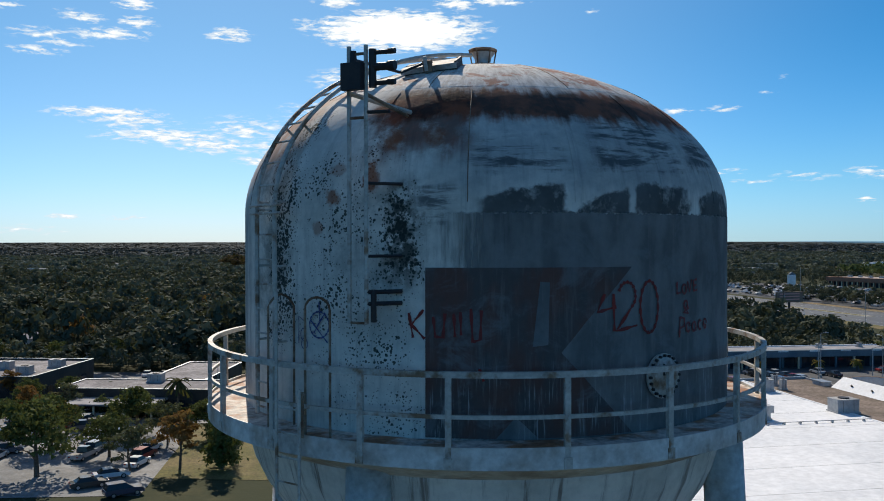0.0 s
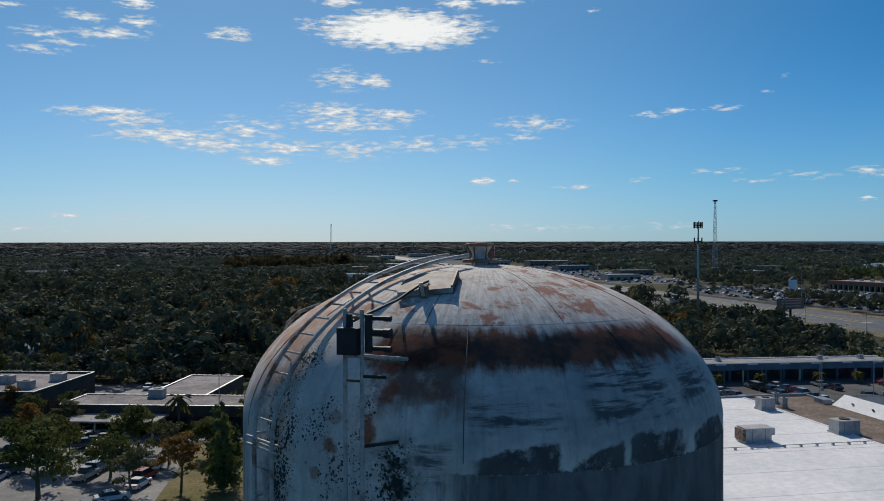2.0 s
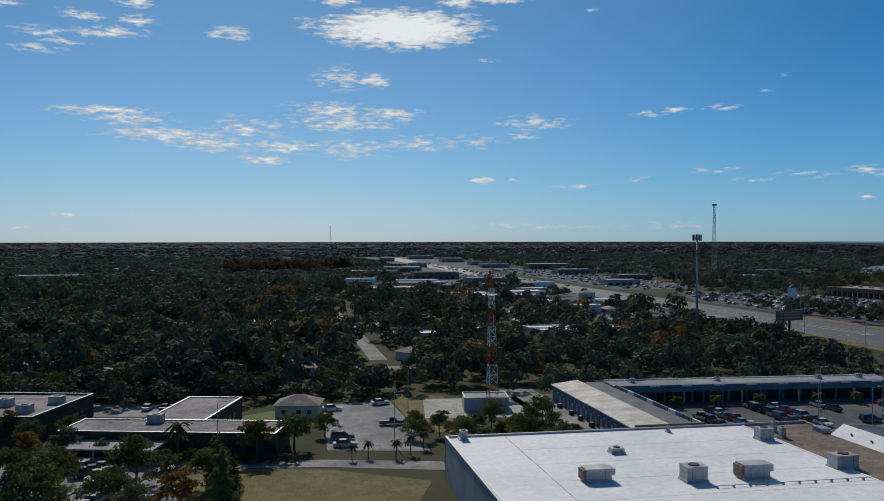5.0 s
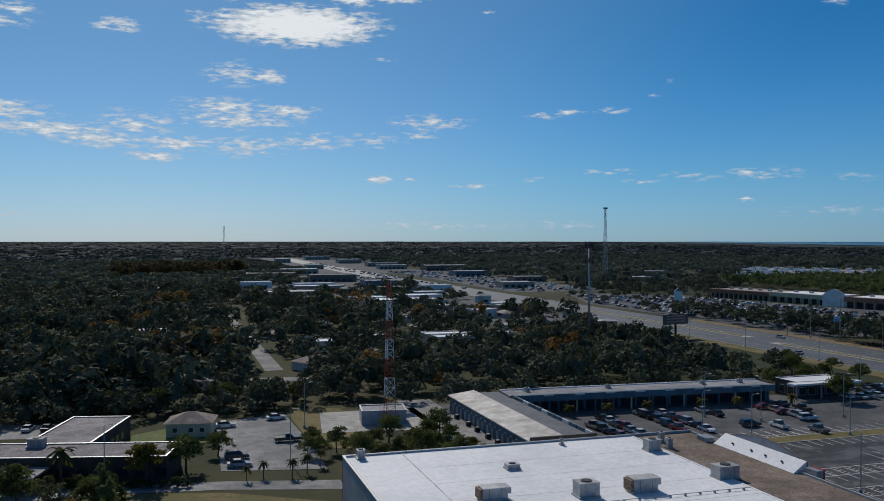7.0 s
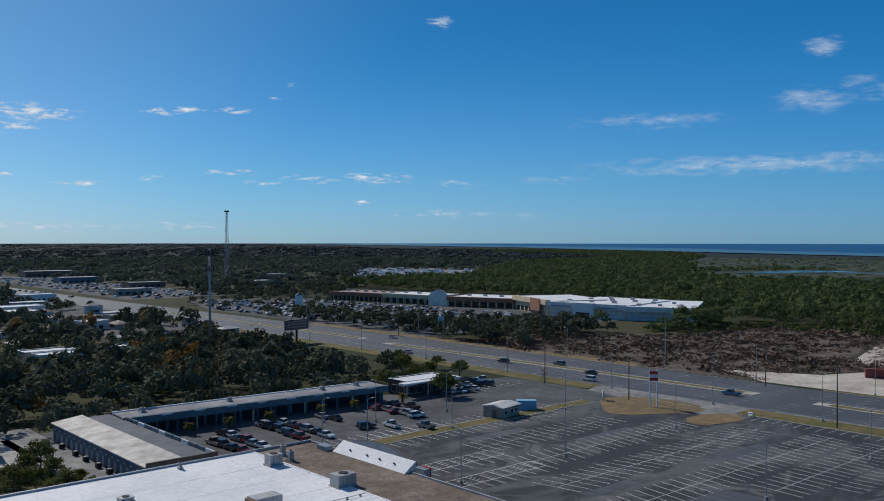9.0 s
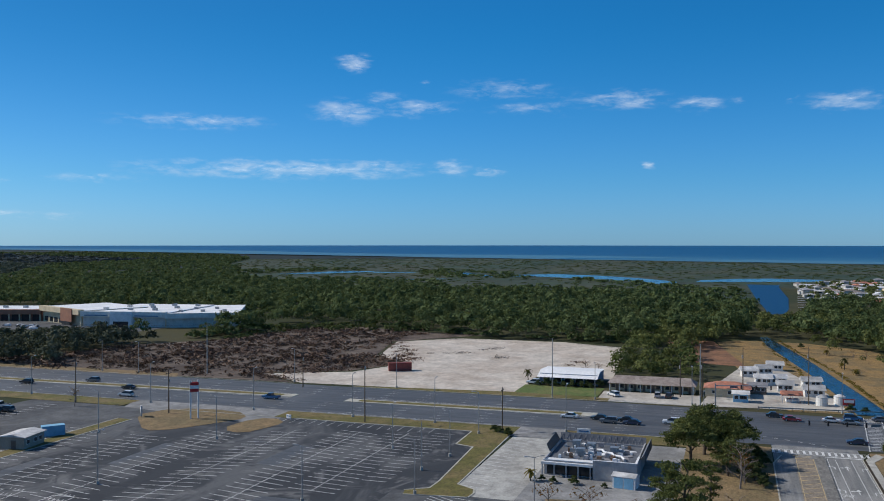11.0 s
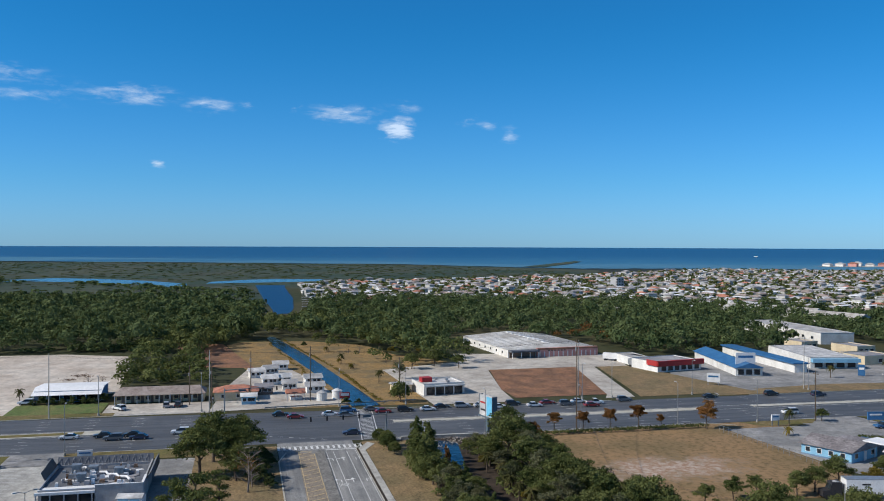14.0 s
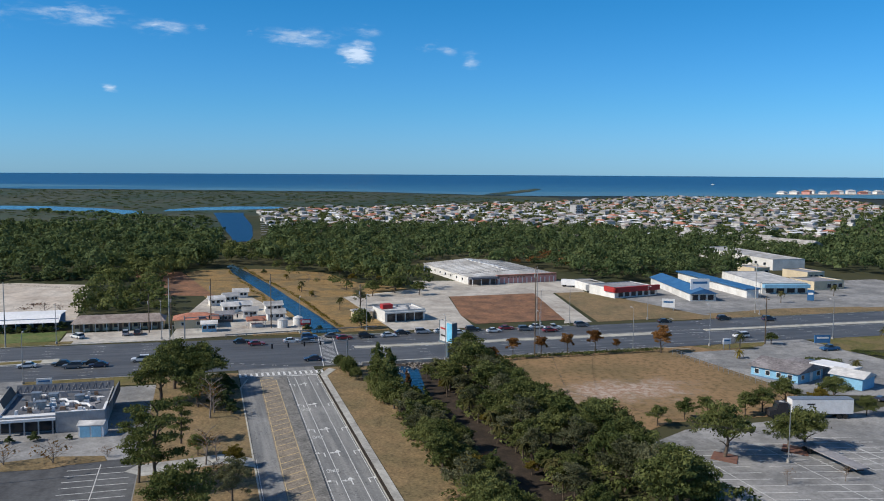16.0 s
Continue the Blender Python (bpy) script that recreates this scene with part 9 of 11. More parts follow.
CLEAR = [(262, 290), (262, 150), (272, 165), (288, 138), (314, 124), (332, 146), (380, 158), (418, 150), (426, 175), (420, 222), (364, 228), (330, 256), (300, 262)]
woods("brush_mounds", [p for p in scatter(CLEAR, 5.0, 0.85, 53) if math.sin(p[0] * 0.13 + math.sin(p[1] * 0.11) * 1.5) + math.sin(p[1] * 0.17 + p[0] * 0.05) > -0.9], LOW, "leaf_brush", "low mounds of cleared brown brush", 0.22, 0.5, 54, "debris")
heaps("brush_heaps", scatter(CLEAR, 9.0, 0.6, 30), "debris", "heaps of cleared brown brush and stumps", 0.7, 2.4, 31)
heaps("lot_edge_brush", [(262 + 1.0 * k, 140 + 22 * math.sin(k * 0.19)) for k in range(12)] + [(276 + 2.6 * k, 152 - 1.9 * k + 4 * math.sin(k * 2.1)) for k in range(14)] + [(316 + 3.4 * k, 121 + 1.7 * k + 4 * math.sin(k * 1.7)) for k in range(20)] + [(300 + 9 * k, 60 + 3 * math.sin(k)) for k in range(5)], "debris", "brown brush strewn along the edge of the sand", 0.5, 1.3, 36)
heaps("rubble", [(362, 104), (366, 101), (370, 99), (338, 92), (340, 90), (294, 142), (296, 139), (292, 145), (344, 122), (346, 116), (349, 110), (331, 168)], "rock", "pale heaps of broken concrete", 0.5, 1.0, 32)
heaps("creek_rocks", [(208, -44), (206, -50), (204, -58), (209, -54), (202, -44), (210, -60), (206, -62), (210, -50)], "rock", "pale riprap rocks at the culvert", 0.6, 1.1, 33)
woods("clearing_edge", scatter([(404, 120), (420, 160), (440, 190), (425, 232), (366, 238), (360, 230), (415, 220), (418, 160)], 7, 0.8, 34), LOW, "leaf_shrub", "scrub along the edge of the clearing", 0.5, 1.3, 35)

# ---- single trees and shrubs ----
for x, y, s, k in ((199, 6.7, 1.35, "oak0"), (203, 0.5, 1.1, "oak1"), (192, 2.0, 1.2, "oak2"), (187.5, 9.0, 1.3, "oak3"), (205, 6.5, 0.9, "oak2"), (182, 1.5, 0.85, "oak1")):
    plant(k, x, y, s)
for x, y, s, k in ((135.5, 7.6, 1.4, "pine1"), (158.2, 4.4, 0.85, "pine0"), (139.5, 10.4, 1.05, "pine0"), (142.7, -4.4, 0.62, "gold0"), (127, -3.5, 0.9, "willow0"), (120, 4, 1.1, "oak2"), (150.5, 1.5, 0.55, "ash1")):
    plant(k, x, y, s)
for x, y, s in ((145.4, 0.2, 1.35), (147.4, -1.6, 1.0), (137, -1, 0.8), (173.4, -0.7, 1.7), (177, -1.6, 1.2)):
    plant("bare0", x, y, s)
for x, y, s in ((152.5, 24.8, 1.7), (153.6, 32.5, 1.5), (154, 16.4, 0.8), (135.5, -1.6, 1.2), (139, -2.6, 1.0)):
    plant("bare1", x, y, s)
for x, y, s in ((180, -3.4, 2.2), (184, -2.4, 1.9), (188, -4.0, 1.7), (193, -5.2, 1.6), (176, -5.0, 1.3), (198, -4.4, 1.8)):
    plant("shrub0", x, y, s)
for x, y in ((206, 55.5), (204.6, 53), (207, 57), (203, 52.6)):
    plant("shrub0", x, y, 1.0)
for x, y, s in ((166, 34, 0.8), (166.4, 30, 1.0), (167, 36.5, 0.7), (165.8, 24, 0.6)):
    plant("shrub0", x, y, s)
plant("palm1", 166.2, 38.6, 0.8)
for x, y, s in ((209.5, -32.2, 1.15), (205.6, -33.4, 1.25), (201.5, -33.2, 1.3), (197.5, -34, 1.0), (211, -34.5, 0.9)):
    plant("clipped0", x, y, s)
for x, y, s in ((190, -37.5, 1.25), (184, -36.8, 1.2), (180, -38.5, 1.3), (176, -36.6, 1.15), (187, -39.6, 1.15), (194, -39, 1.0)):
    plant("cedar0", x, y, s)
for x, y, s, k in ((171, -37.4, 0.8, "oak2"), (166.5, -37.6, 0.75, "ash0"), (162, -38.8, 0.8, "willow1")):
    plant(k, x, y, s)
plant("cypress0", 172.5, -40.6, 1.1)
for x, y, s, k in ((203, -63, 1.0, "willow1"), (196, -61, 1.2, "oak1"), (189, -58.5, 1.25, "willow0"), (183, -58.5, 1.3, "oak2"), (177, -60, 1.2, "willow1"), (171, -58, 1.2, "ash2"), (166, -62, 1.1, "ash0"), (161, -57.5, 1.1, "willow0"), (155, -59, 1.1, "oak3"), (196, -67, 0.8, "rust0"),
                   (150, -62, 1.05, "ash2"), (147, -57, 1.0, "willow1"), (153, -67, 0.9, "ash0"), (143, -63, 1.15, "ash1"), (141, -68, 0.9, "oak3"), (138, -58.5, 1.0, "ash1"), (133, -66, 1.2, "oak0"), (130, -59.5, 1.05, "willow0"), (127, -67, 1.0, "oak1"),
                   (124, -63, 1.15, "ash0"), (120, -66.5, 1.0, "oak2"), (117, -62, 1.1, "willow1"), (113, -68, 1.0, "oak3"), (111, -64, 1.2, "willow0"), (106, -67, 1.1, "ash2"), (103, -62, 1.3, "oak1"), (135, -70, 0.8, "oak2"), (146, -70, 0.8, "oak3"), (181, -64, 0.9, "oak3"), (172, -64, 0.85, "oak0"), (160, -65, 0.9, "ash2"),
                   (156, -38.5, 0.85, "ash1"), (150, -37.5, 0.85, "willow0"), (143, -37, 0.9, "ash0"), (137, -37.5, 0.85, "oak2"), (131, -36.5, 0.95, "ash2"), (125, -39, 0.85, "gold0"), (119, -37, 0.95, "willow1"), (112, -37, 0.95, "ash2"), (106, -38, 0.95, "oak0"), (139, -40.5, 0.55, "gold0"), (162, -39, 0.75, "willow0"), (167, -40, 0.65, "ash2"), (100, -36, 0.95, "oak1"), (134, -40, 0.6, "ash0"), (146, -40.5, 0.55, "oak1")):
    plant(k, x, y, s)
hold, KEEP[:] = list(KEEP), []
woods("creek_scrub", scatter([(100, -34), (160, -36), (196, -40), (196, -42.6), (165, -42), (140, -44), (100, -45)], 2.6, 0.8, 61) + scatter([(100, -52), (140, -51), (165, -50), (206, -54), (207, -66), (160, -66), (140, -76), (100, -78)], 3.0, 0.75, 62), SCRUB, "leaf_oak", "tangled green scrub along the creek", 0.7, 1.6, 63)
KEEP[:] = hold
for x, y in ((139, -52.5), (134, -52), (129, -53), (144, -51.5), (150, -51.5), (157, -51), (164, -50.5), (125, -52.5), (199, -55), (197, -58), (120, -53.5)):
    plant("palm0", x, y, 0.6)
for x, y, s, k in ((149, -91.5, 0.62, "ash0"), (150, -97, 0.6, "ash1"), (148.5, -105, 0.68, "ash2"), (150, -110, 0.66, "oak0"), (153, -117.4, 0.72, "oak1"), (150, -124, 0.7, "gold0"), (152, -129, 0.75, "oak3"), (142.5, -129, 0.5, "oak0"), (127.0, -86, 1.12, "oak1"), (127.5, -99, 0.78, "oak2"), (127.8, -103, 0.92, "oak0"), (146.5, -84, 0.6, "ash0")):
    plant(k, x, y, s)
for x, y in ((113, -88), (112, -98), (108, -104)):
    plant("bare0", x, y, 0.6)
for y, s in ((-78, 1.4), (-86, 1.35), (-93.5, 1.45), (-101.5, 1.65), (-108, 0.95)):
    plant("rust1", 211.0, y, s)
plant("rust0", 207.5, -119.5, 0.95)
hedge = crown([(0, -46 + 1.5 * k, 0.7, 0.9, 1.2, 0.75) for k in range(38)], 2600, 0.16, 77)
tagged(new("hedge", quads_mesh("hedge", hedge + np.array([209.2, -74.0, 0]), "leaf_oak")), "long clipped dark hedge along the field", "hedge")
for a, b, n_, seed in (((189, -152), (185, -158), 7, 79), ((194.5, -171), (188.5, -175), 7, 80)):
    clip = crown([(a[0] + (b[0] - a[0]) * k / (n_ - 1), a[1] + (b[1] - a[1]) * k / (n_ - 1), 0.6, 1.1, 1.1, 0.65) for k in range(n_)], 700, 0.14, seed)
    tagged(new("clipped_hedge", quads_mesh("clipped_hedge", clip, "leaf_oak")), "short clipped green hedge beside the drive", "hedge", "clipped hedges")
plant("oak3", 210.0, -156.0, 0.45)
for x, y, k, s in ((206, -143, "palm0", 0.8), (202, -188, "palm0", 0.9), (203, -194, "palm0", 0.95), (201, -199, "palm0", 0.85), (204, -205, "palm0", 0.9), (170, -150, "palm0", 0.8), (196, -136, "palm1", 0.8), (283, 66, "palm0", 0.8), (283.5, -60, "palm0", 0.6), (300, -46, "palm0", 0.8), (278, -210, "palm0", 0.8), (288, -242, "palm0", 0.8)):
    plant(k, x, y, s)
for x, y, s, k in ((272.5, -48, 0.9, "shrub0"), (274, -46.5, 1.1, "shrub0"), (262, -34, 1.0, "shrub0"), (281, 58, 0.9, "shrub0"), (281, 54, 1.0, "shrub0"), (281, 46, 1.2, "shrub0"), (281.5, 42, 1.5, "shrub0")):
    plant(k, x, y, s)
plant("bare0", 303, 50, 1.2)
plant("bare0", 306, 46, 1.0)
# banks of the canal
for x, y, s, k in ((351.7, -37.5, 0.75, "palm1"), (348, -38, 0.8, "palm0"), (334.8, -40.3, 0.8, "palm1"), (337, -41, 0.7, "shrub0"), (391, -36, 0.8, "palm1"), (413, -27.5, 1.3, "shrub0"), (348.5, -56.3, 0.95, "palm0"), (306.4, -54.6, 0.85, "willow0"), (262.6, -47, 2.0, "clipped0"), (312, -26.0, 1.4, "shrub0"), (262, -30.2, 1.3, "shrub0"),
                   (330, -63.4, 0.75, "oak1"), (341, -67, 0.8, "willow1"), (336, -73.6, 0.85, "oak2"), (352, -70, 0.9, "gold0"), (345, -76, 0.8, "oak0"), (362, -76, 0.85, "oak3"), (379, -44.5, 0.9, "bare0"), (384, -50, 0.7, "bare0"), (392, -60, 0.8, "oak1"), (371, -62, 0.7, "gold0"), (329, -82, 0.7, "oak3")):
    plant(k, x, y, s)
woods("bank_reeds", [(x, -42.8 + (x - 258) * 0.125 + 1.2 * math.sin(x * 3.1)) for x in range(262, 440, 2)] + [(x, -29.6 + (x - 258) * 0.105 + 0.8 * math.sin(x * 2.3)) for x in range(296, 430, 3)], SCRUB, "leaf_gold", "tawny reeds and weeds along the water", 0.25, 0.75, 64)
# trees that lean over the creek
for k in range(15):
    plant(("ash0", "willow1", "oak2", "ash2", "willow0")[k % 5], 108 + 6.2 * k, -53.2 + 1.2 * math.sin(k * 2.3), 0.72 + 0.12 * math.sin(k * 1.7))
for k in range(11):
    plant(("oak3", "ash1", "willow0")[k % 3], 108 + 5.6 * k, -42.0 + 0.8 * math.sin(k * 1.9), 0.6)
# right bank of the creek
for k in range(15):
    x = 116 + k * 5.6
    plant(("palm0", "palm0", "gold0", "palm0", "ash1")[k % 5], x, -51.2 - 0.8 * math.sin(k * 2.1), (0.62, 0.8, 0.42, 0.7, 0.5)[k % 5])
for k in range(9):
    plant(("cedar0", "rust1", "ash0")[k % 3], 122 + k * 6.6, -42.2 - 0.7 * math.sin(k * 1.7), (0.8, 0.9, 0.5)[k % 3])
# trees standing in the office lot
for x, y, s, k in ((-37, 123.5, 0.95, "oak0"), (-25, 123.5, 0.72, "willow0"), (-18.5, 124.0, 0.8, "rust0"), (-12.8, 123.5, 1.0, "cedar0"), (-43, 168, 0.6, "willow1"), (-55, 130, 0.9, "ash0"), (-39.5, 141, 0.78, "oak2"), (-28, 147, 0.72, "oak1"), (-22, 139, 0.7, "willow1"), (-48, 150, 0.7, "ash1"), (-29.5, 133, 0.62, "oak3")):
    plant(k, x, y, s * 1.3)
# round the mall, the lots and the offices
for x in (87, 97, 108, 123, 133, 149):
    plant("palm1", x, 190.0 - (x - 87) * 0.05, 0.95)
plant("oak1", 163, 186, 0.85)
plant("oak3", 158, 206, 0.8)
for x, y, s in ((176, 214, 0.7), (186, 218, 0.6), (192, 210, 0.7), (198, 228, 0.6), (180, 225, 0.8), (190, 236, 0.7), (198, 250, 0.6)):
    plant("oak2", x, y, s)
plant("bare0", 200, 180, 1.2)
for x, y, s, k in ((-13.6, 138.5, 0.75, "cedar0"), (-57, 182, 0.8, "rust0"), (-50, 168, 0.6, "rust0"), (-9.0, 159.5, 1.25, "gold0"), (-2.2, 165.6, 0.85, "oak3"), (-45.9, 181, 0.6, "oak1"),
                   (-12, 140, 0.7, "cedar0"), (-62, 140, 0.9, "oak3"), (-66, 176, 0.7, "rust0"), (-42, 160, 0.5, "rust0"), ):
    plant(k, x, y, s)
for x, y, s, k in ((-39, 150, 0.6, "rust0"), (-47, 158, 0.9, "rust0"), (-61, 160, 1.0, "rust0"), (-52, 176, 0.7, "oak0"), (-16, 143, 0.8, "oak3"), (-14.5, 140, 1.15, "cedar0"), (-60, 124, 1.0, "oak1"), (-66, 150, 0.9, "oak2"), (4, 176, 0.6, "oak0"), (-38, 176, 0.55, "oak3")):
    plant(k, x, y, s)
for x, y, s in ((-28.6, 161.6, 1.5), (-20, 159.6, 1.0), (-14.5, 158.4, 1.0), (-25, 160.6, 1.0), (-36.5, 163.6, 1.5)):
    plant("clipped0", x, y, s * 0.8)
for x, y, s in ((-22.8, 160.0, 1.3), (16, 156, 0.6), (11, 157, 0.55), (19, 158, 0.65), (22, 162, 0.6), (8, 156, 0.5), (-45, 166, 0.8)):
    plant("palm0", x, y, s)
for k in range(20):
    plant("shrub0", -40 + k * 2.0, 164.6 - k * 0.5, 0.8 + 0.35 * (k % 3 == 0))
for x, y in scatter([(25, 144), (58, 144), (57, 152), (52, 186), (34, 188), (26, 172)], 6.2, 0.0, 40) + [(27, 172), (31, 168), (35, 173), (39, 177), (43, 172), (30, 162), (34, 160), (38, 165), (42, 161), (46, 166), (50, 170), (47, 176), (49, 159), (45, 153), (52, 154), (36, 152), (28, 153), (55, 148), (40, 148), (33, 147), (51, 180), (53, 163)]:
    plant(("oak0", "ash0", "oak2", "ash1", "gold0")[int(x * 7 + y) % 5], x, y, 0.58 + 0.2 * ((x * 3 + y) % 1.0) + 0.15 * ((int(x) % 3) == 0))
for x, y in ((22.8, 178), (23.0, 168), (21, 170)):
    plant("oak1", x, y, 0.5)
for x, y, s in ((-74, 226, 1.0), (-60, 232, 0.8), (-46, 228, 0.9), (-34, 224, 0.6), (-20, 226, 0.7), (-8, 222, 0.8), (8, 226, 0.8), (16, 224, 0.7), (26, 228, 0.6)):
    plant("oak2", x, y, s)


# ---- vehicles ----
PAINTS = {
    "white": car_paint("paint_car_white", (0.72, 0.73, 0.74)), "silver": car_paint("paint_car_silver", (0.38, 0.39, 0.41)), "grey": car_paint("paint_car_grey", (0.13, 0.14, 0.15)),
    "black": car_paint("paint_car_black", (0.015, 0.016, 0.018)), "red": car_paint("paint_car_red", (0.28, 0.02, 0.02)), "blue": car_paint("paint_car_blue", (0.02, 0.11, 0.26)), "navy": car_paint("paint_car_navy", (0.02, 0.03, 0.07)), "tan": car_paint("paint_car_tan", (0.36, 0.30, 0.22)),
}
# side outlines: body below the windows, then the glasshouse
SHAPES = {
    "sedan": ([(-2.3, 0.35), (-2.35, 0.62), (-2.25, 0.86), (-1.5, 0.95), (0.9, 0.93), (2.0, 0.78), (2.3, 0.62), (2.32, 0.35)], [(-1.75, 0.93), (-1.05, 1.38), (0.15, 1.42), (1.05, 0.92)], 0.9),
    "suv": ([(-2.35, 0.40), (-2.4, 0.75), (-2.35, 1.02), (1.0, 1.05), (2.1, 0.95), (2.35, 0.75), (2.35, 0.40)], [(-2.28, 1.02), (-2.0, 1.66), (0.1, 1.70), (1.1, 1.04)], 0.95),
    "pickup": ([(-2.7, 0.45), (-2.72, 1.02), (-0.5, 1.05), (1.1, 1.05), (2.5, 0.98), (2.7, 0.75), (2.7, 0.45)], [(-0.55, 1.04), (-0.45, 1.72), (0.55, 1.74), (1.25, 1.04)], 0.97),
}
CAR_PROTO = {}


def slab(outline, half, tuck=1.0, top=None):
    """A side outline drawn out to both sides; the upper points tuck in."""
    zmax = max(z for _, z in outline)
    zmin = min(z for _, z in outline)
    g = Geo()
    n = len(outline)
    for s in (-1, 1):
        g.v += [(x, s * half * (1 - (1 - tuck) * (z - zmin) / (zmax - zmin)), z) for x, z in outline]
    g.f = [tuple(range(n)), tuple(range(2 * n - 1, n - 1, -1))] + [(i, n + i, n + (i + 1) % n, (i + 1) % n) for i in range(n)]
    return g


CAR_MESH = {}
for kind_key, (low_line, cabin, half) in SHAPES.items():
    CAR_MESH[kind_key, "cabin"] = slab(cabin, half - 0.04, 0.78).mesh("cabin_glass", "glass")
    roof_pts = [(x, z + 0.01) for x, z in cabin[1:3]]
    g = Geo().box(roof_pts[0][0] - 0.05, -half * 0.74, roof_pts[0][1] - 0.01, roof_pts[1][0] + 0.05, half * 0.74, roof_pts[1][1] + 0.03)
    CAR_MESH[kind_key, "roof"] = g
    CAR_MESH[kind_key, "front"] = Geo().box(low_line[-1][0] - 0.12, -0.75, 0.62, low_line[-1][0] + 0.02, -0.45, 0.78).mesh("headlight", "chrome")
    CAR_MESH[kind_key, "front2"] = Geo().box(low_line[-1][0] - 0.12, 0.45, 0.62, low_line[-1][0] + 0.02, 0.75, 0.78).mesh("headlight", "chrome")
    CAR_MESH[kind_key, "rear"] = Geo().box(low_line[0][0] - 0.06, -0.8, 0.68, low_line[0][0] + 0.1, -0.5, 0.84).mesh("tail_light", "lamp_red")
    CAR_MESH[kind_key, "rear2"] = Geo().box(low_line[0][0] - 0.06, 0.5, 0.68, low_line[0][0] + 0.1, 0.8, 0.84).mesh("tail_light", "lamp_red")
WHEEL = Geo().tube((0, -0.11, 0), (0, 0.11, 0), 0.34, None, 14).mesh("tyre", "tyre")
RIM = Geo().tube((0, -0.12, 0), (0, 0.12, 0), 0.2, None, 10).mesh("rim", "chrome")


def car(kind_key, colour, x, y, turn, where="parked on the asphalt", group="cars"):
    key = (kind_key, colour)
    m = pose(x, y, 0.06, 0, 0, turn)
    word = {"suv": "sport utility vehicle", "sedan": "sedan car", "pickup": "pickup truck"}[kind_key]
    if key in CAR_PROTO:
        return tagged(copy_thing(CAR_PROTO[key], m), f"{colour} {word} {where}", group=group)
    low_line, cabin, half = SHAPES[kind_key]
    c = new("pickup_truck" if kind_key == "pickup" else "car")
    c.matrix_basis = m
    tagged(c, f"{colour} {word} {where}", "truck" if kind_key == "pickup" else "car", group)
    part("body", slab(low_line, half, 0.94), PAINTS[colour], c)
    part("cabin_glass", CAR_MESH[kind_key, "cabin"], None, c)
    part("roof", CAR_MESH[kind_key, "roof"], PAINTS[colour], c)
    for s in ("front", "front2"):
        part("headlight", CAR_MESH[kind_key, s], None, c)
    for s in ("rear", "rear2"):
        part("tail_light", CAR_MESH[kind_key, s], None, c)
    base = 1.42 if kind_key != "pickup" else 1.7
    for a in (-base, base):
        for s in (-1, 1):
            wh = part("wheel", WHEEL, None, c)
            wh.matrix_basis = pose(a, s * (half - 0.1), 0.34)
            part("rim", RIM, None, wh)
    if kind_key == "pickup":
        part("bed", Geo().box(-2.55, -0.75, 0.96, -0.62, 0.75, 1.056), "dark_steel", c)
    CAR_PROTO[key] = c
    return c


TONES = ("black", "silver", "grey", "white", "tan", "black", "red", "white", "black", "red", "silver", "navy")
KINDS = ("sedan", "suv", "sedan", "sedan", "suv", "sedan", "pickup")
row_a = ((92.7, 184.0), (93.1, 180.6), (92.4, 177.0), (93.0, 173.0), (86.6, 176.5), (87.0, 172.8), (87.8, 166.8), (92.6, 169.8), (87.2, 169.8), (93.0, 166.6))
row_b = ((104.0, 185.8), (103.9, 182.9), (104.4, 180.0), (109.4, 184.4), (109.5, 181.4), (109.6, 177.6), (104.1, 176.0), (103.6, 172.6), (103.8, 168.6), (109.4, 173.6), (109.5, 170.6), (109.4, 166.3))
row_c = ((120.7, 185.1), (121.7, 180.5), (121.9, 167.8), (127.2, 164.6), (132.8, 158.4), (138.3, 184.2), (138.7, 180.9), (145.2, 186.2), (138.8, 177.4), (139.1, 173.6), (146.0, 179.5), (139.4, 169.6))
for k, (x, y) in enumerate(row_a + row_b + row_c):
    car(KINDS[k * 5 % 7] if (x, y) != (132.8, 158.4) else "pickup", TONES[k * 7 % 12], x, y, 90 + (180 if k % 2 else 0) + 3 if k < 22 else (90 if k % 3 else 0) - 4, "parked on the asphalt", "cars at the strip mall")
for k, (x, y) in enumerate(((169.0, 190.0), (172.0, 188.6), (175, 188.4), (178.2, 189.1), (181.6, 196.0), (184.5, 193.9), (187.5, 192.4), (184, 200), (188, 199.6), (192, 199))):
    car(KINDS[k * 3 % 7], ("white", "white", "silver", "white", "silver", "black", "grey", "black", "black", "white")[k], x, y, 95, "parked by the pavilion", "cars by the pavilion")
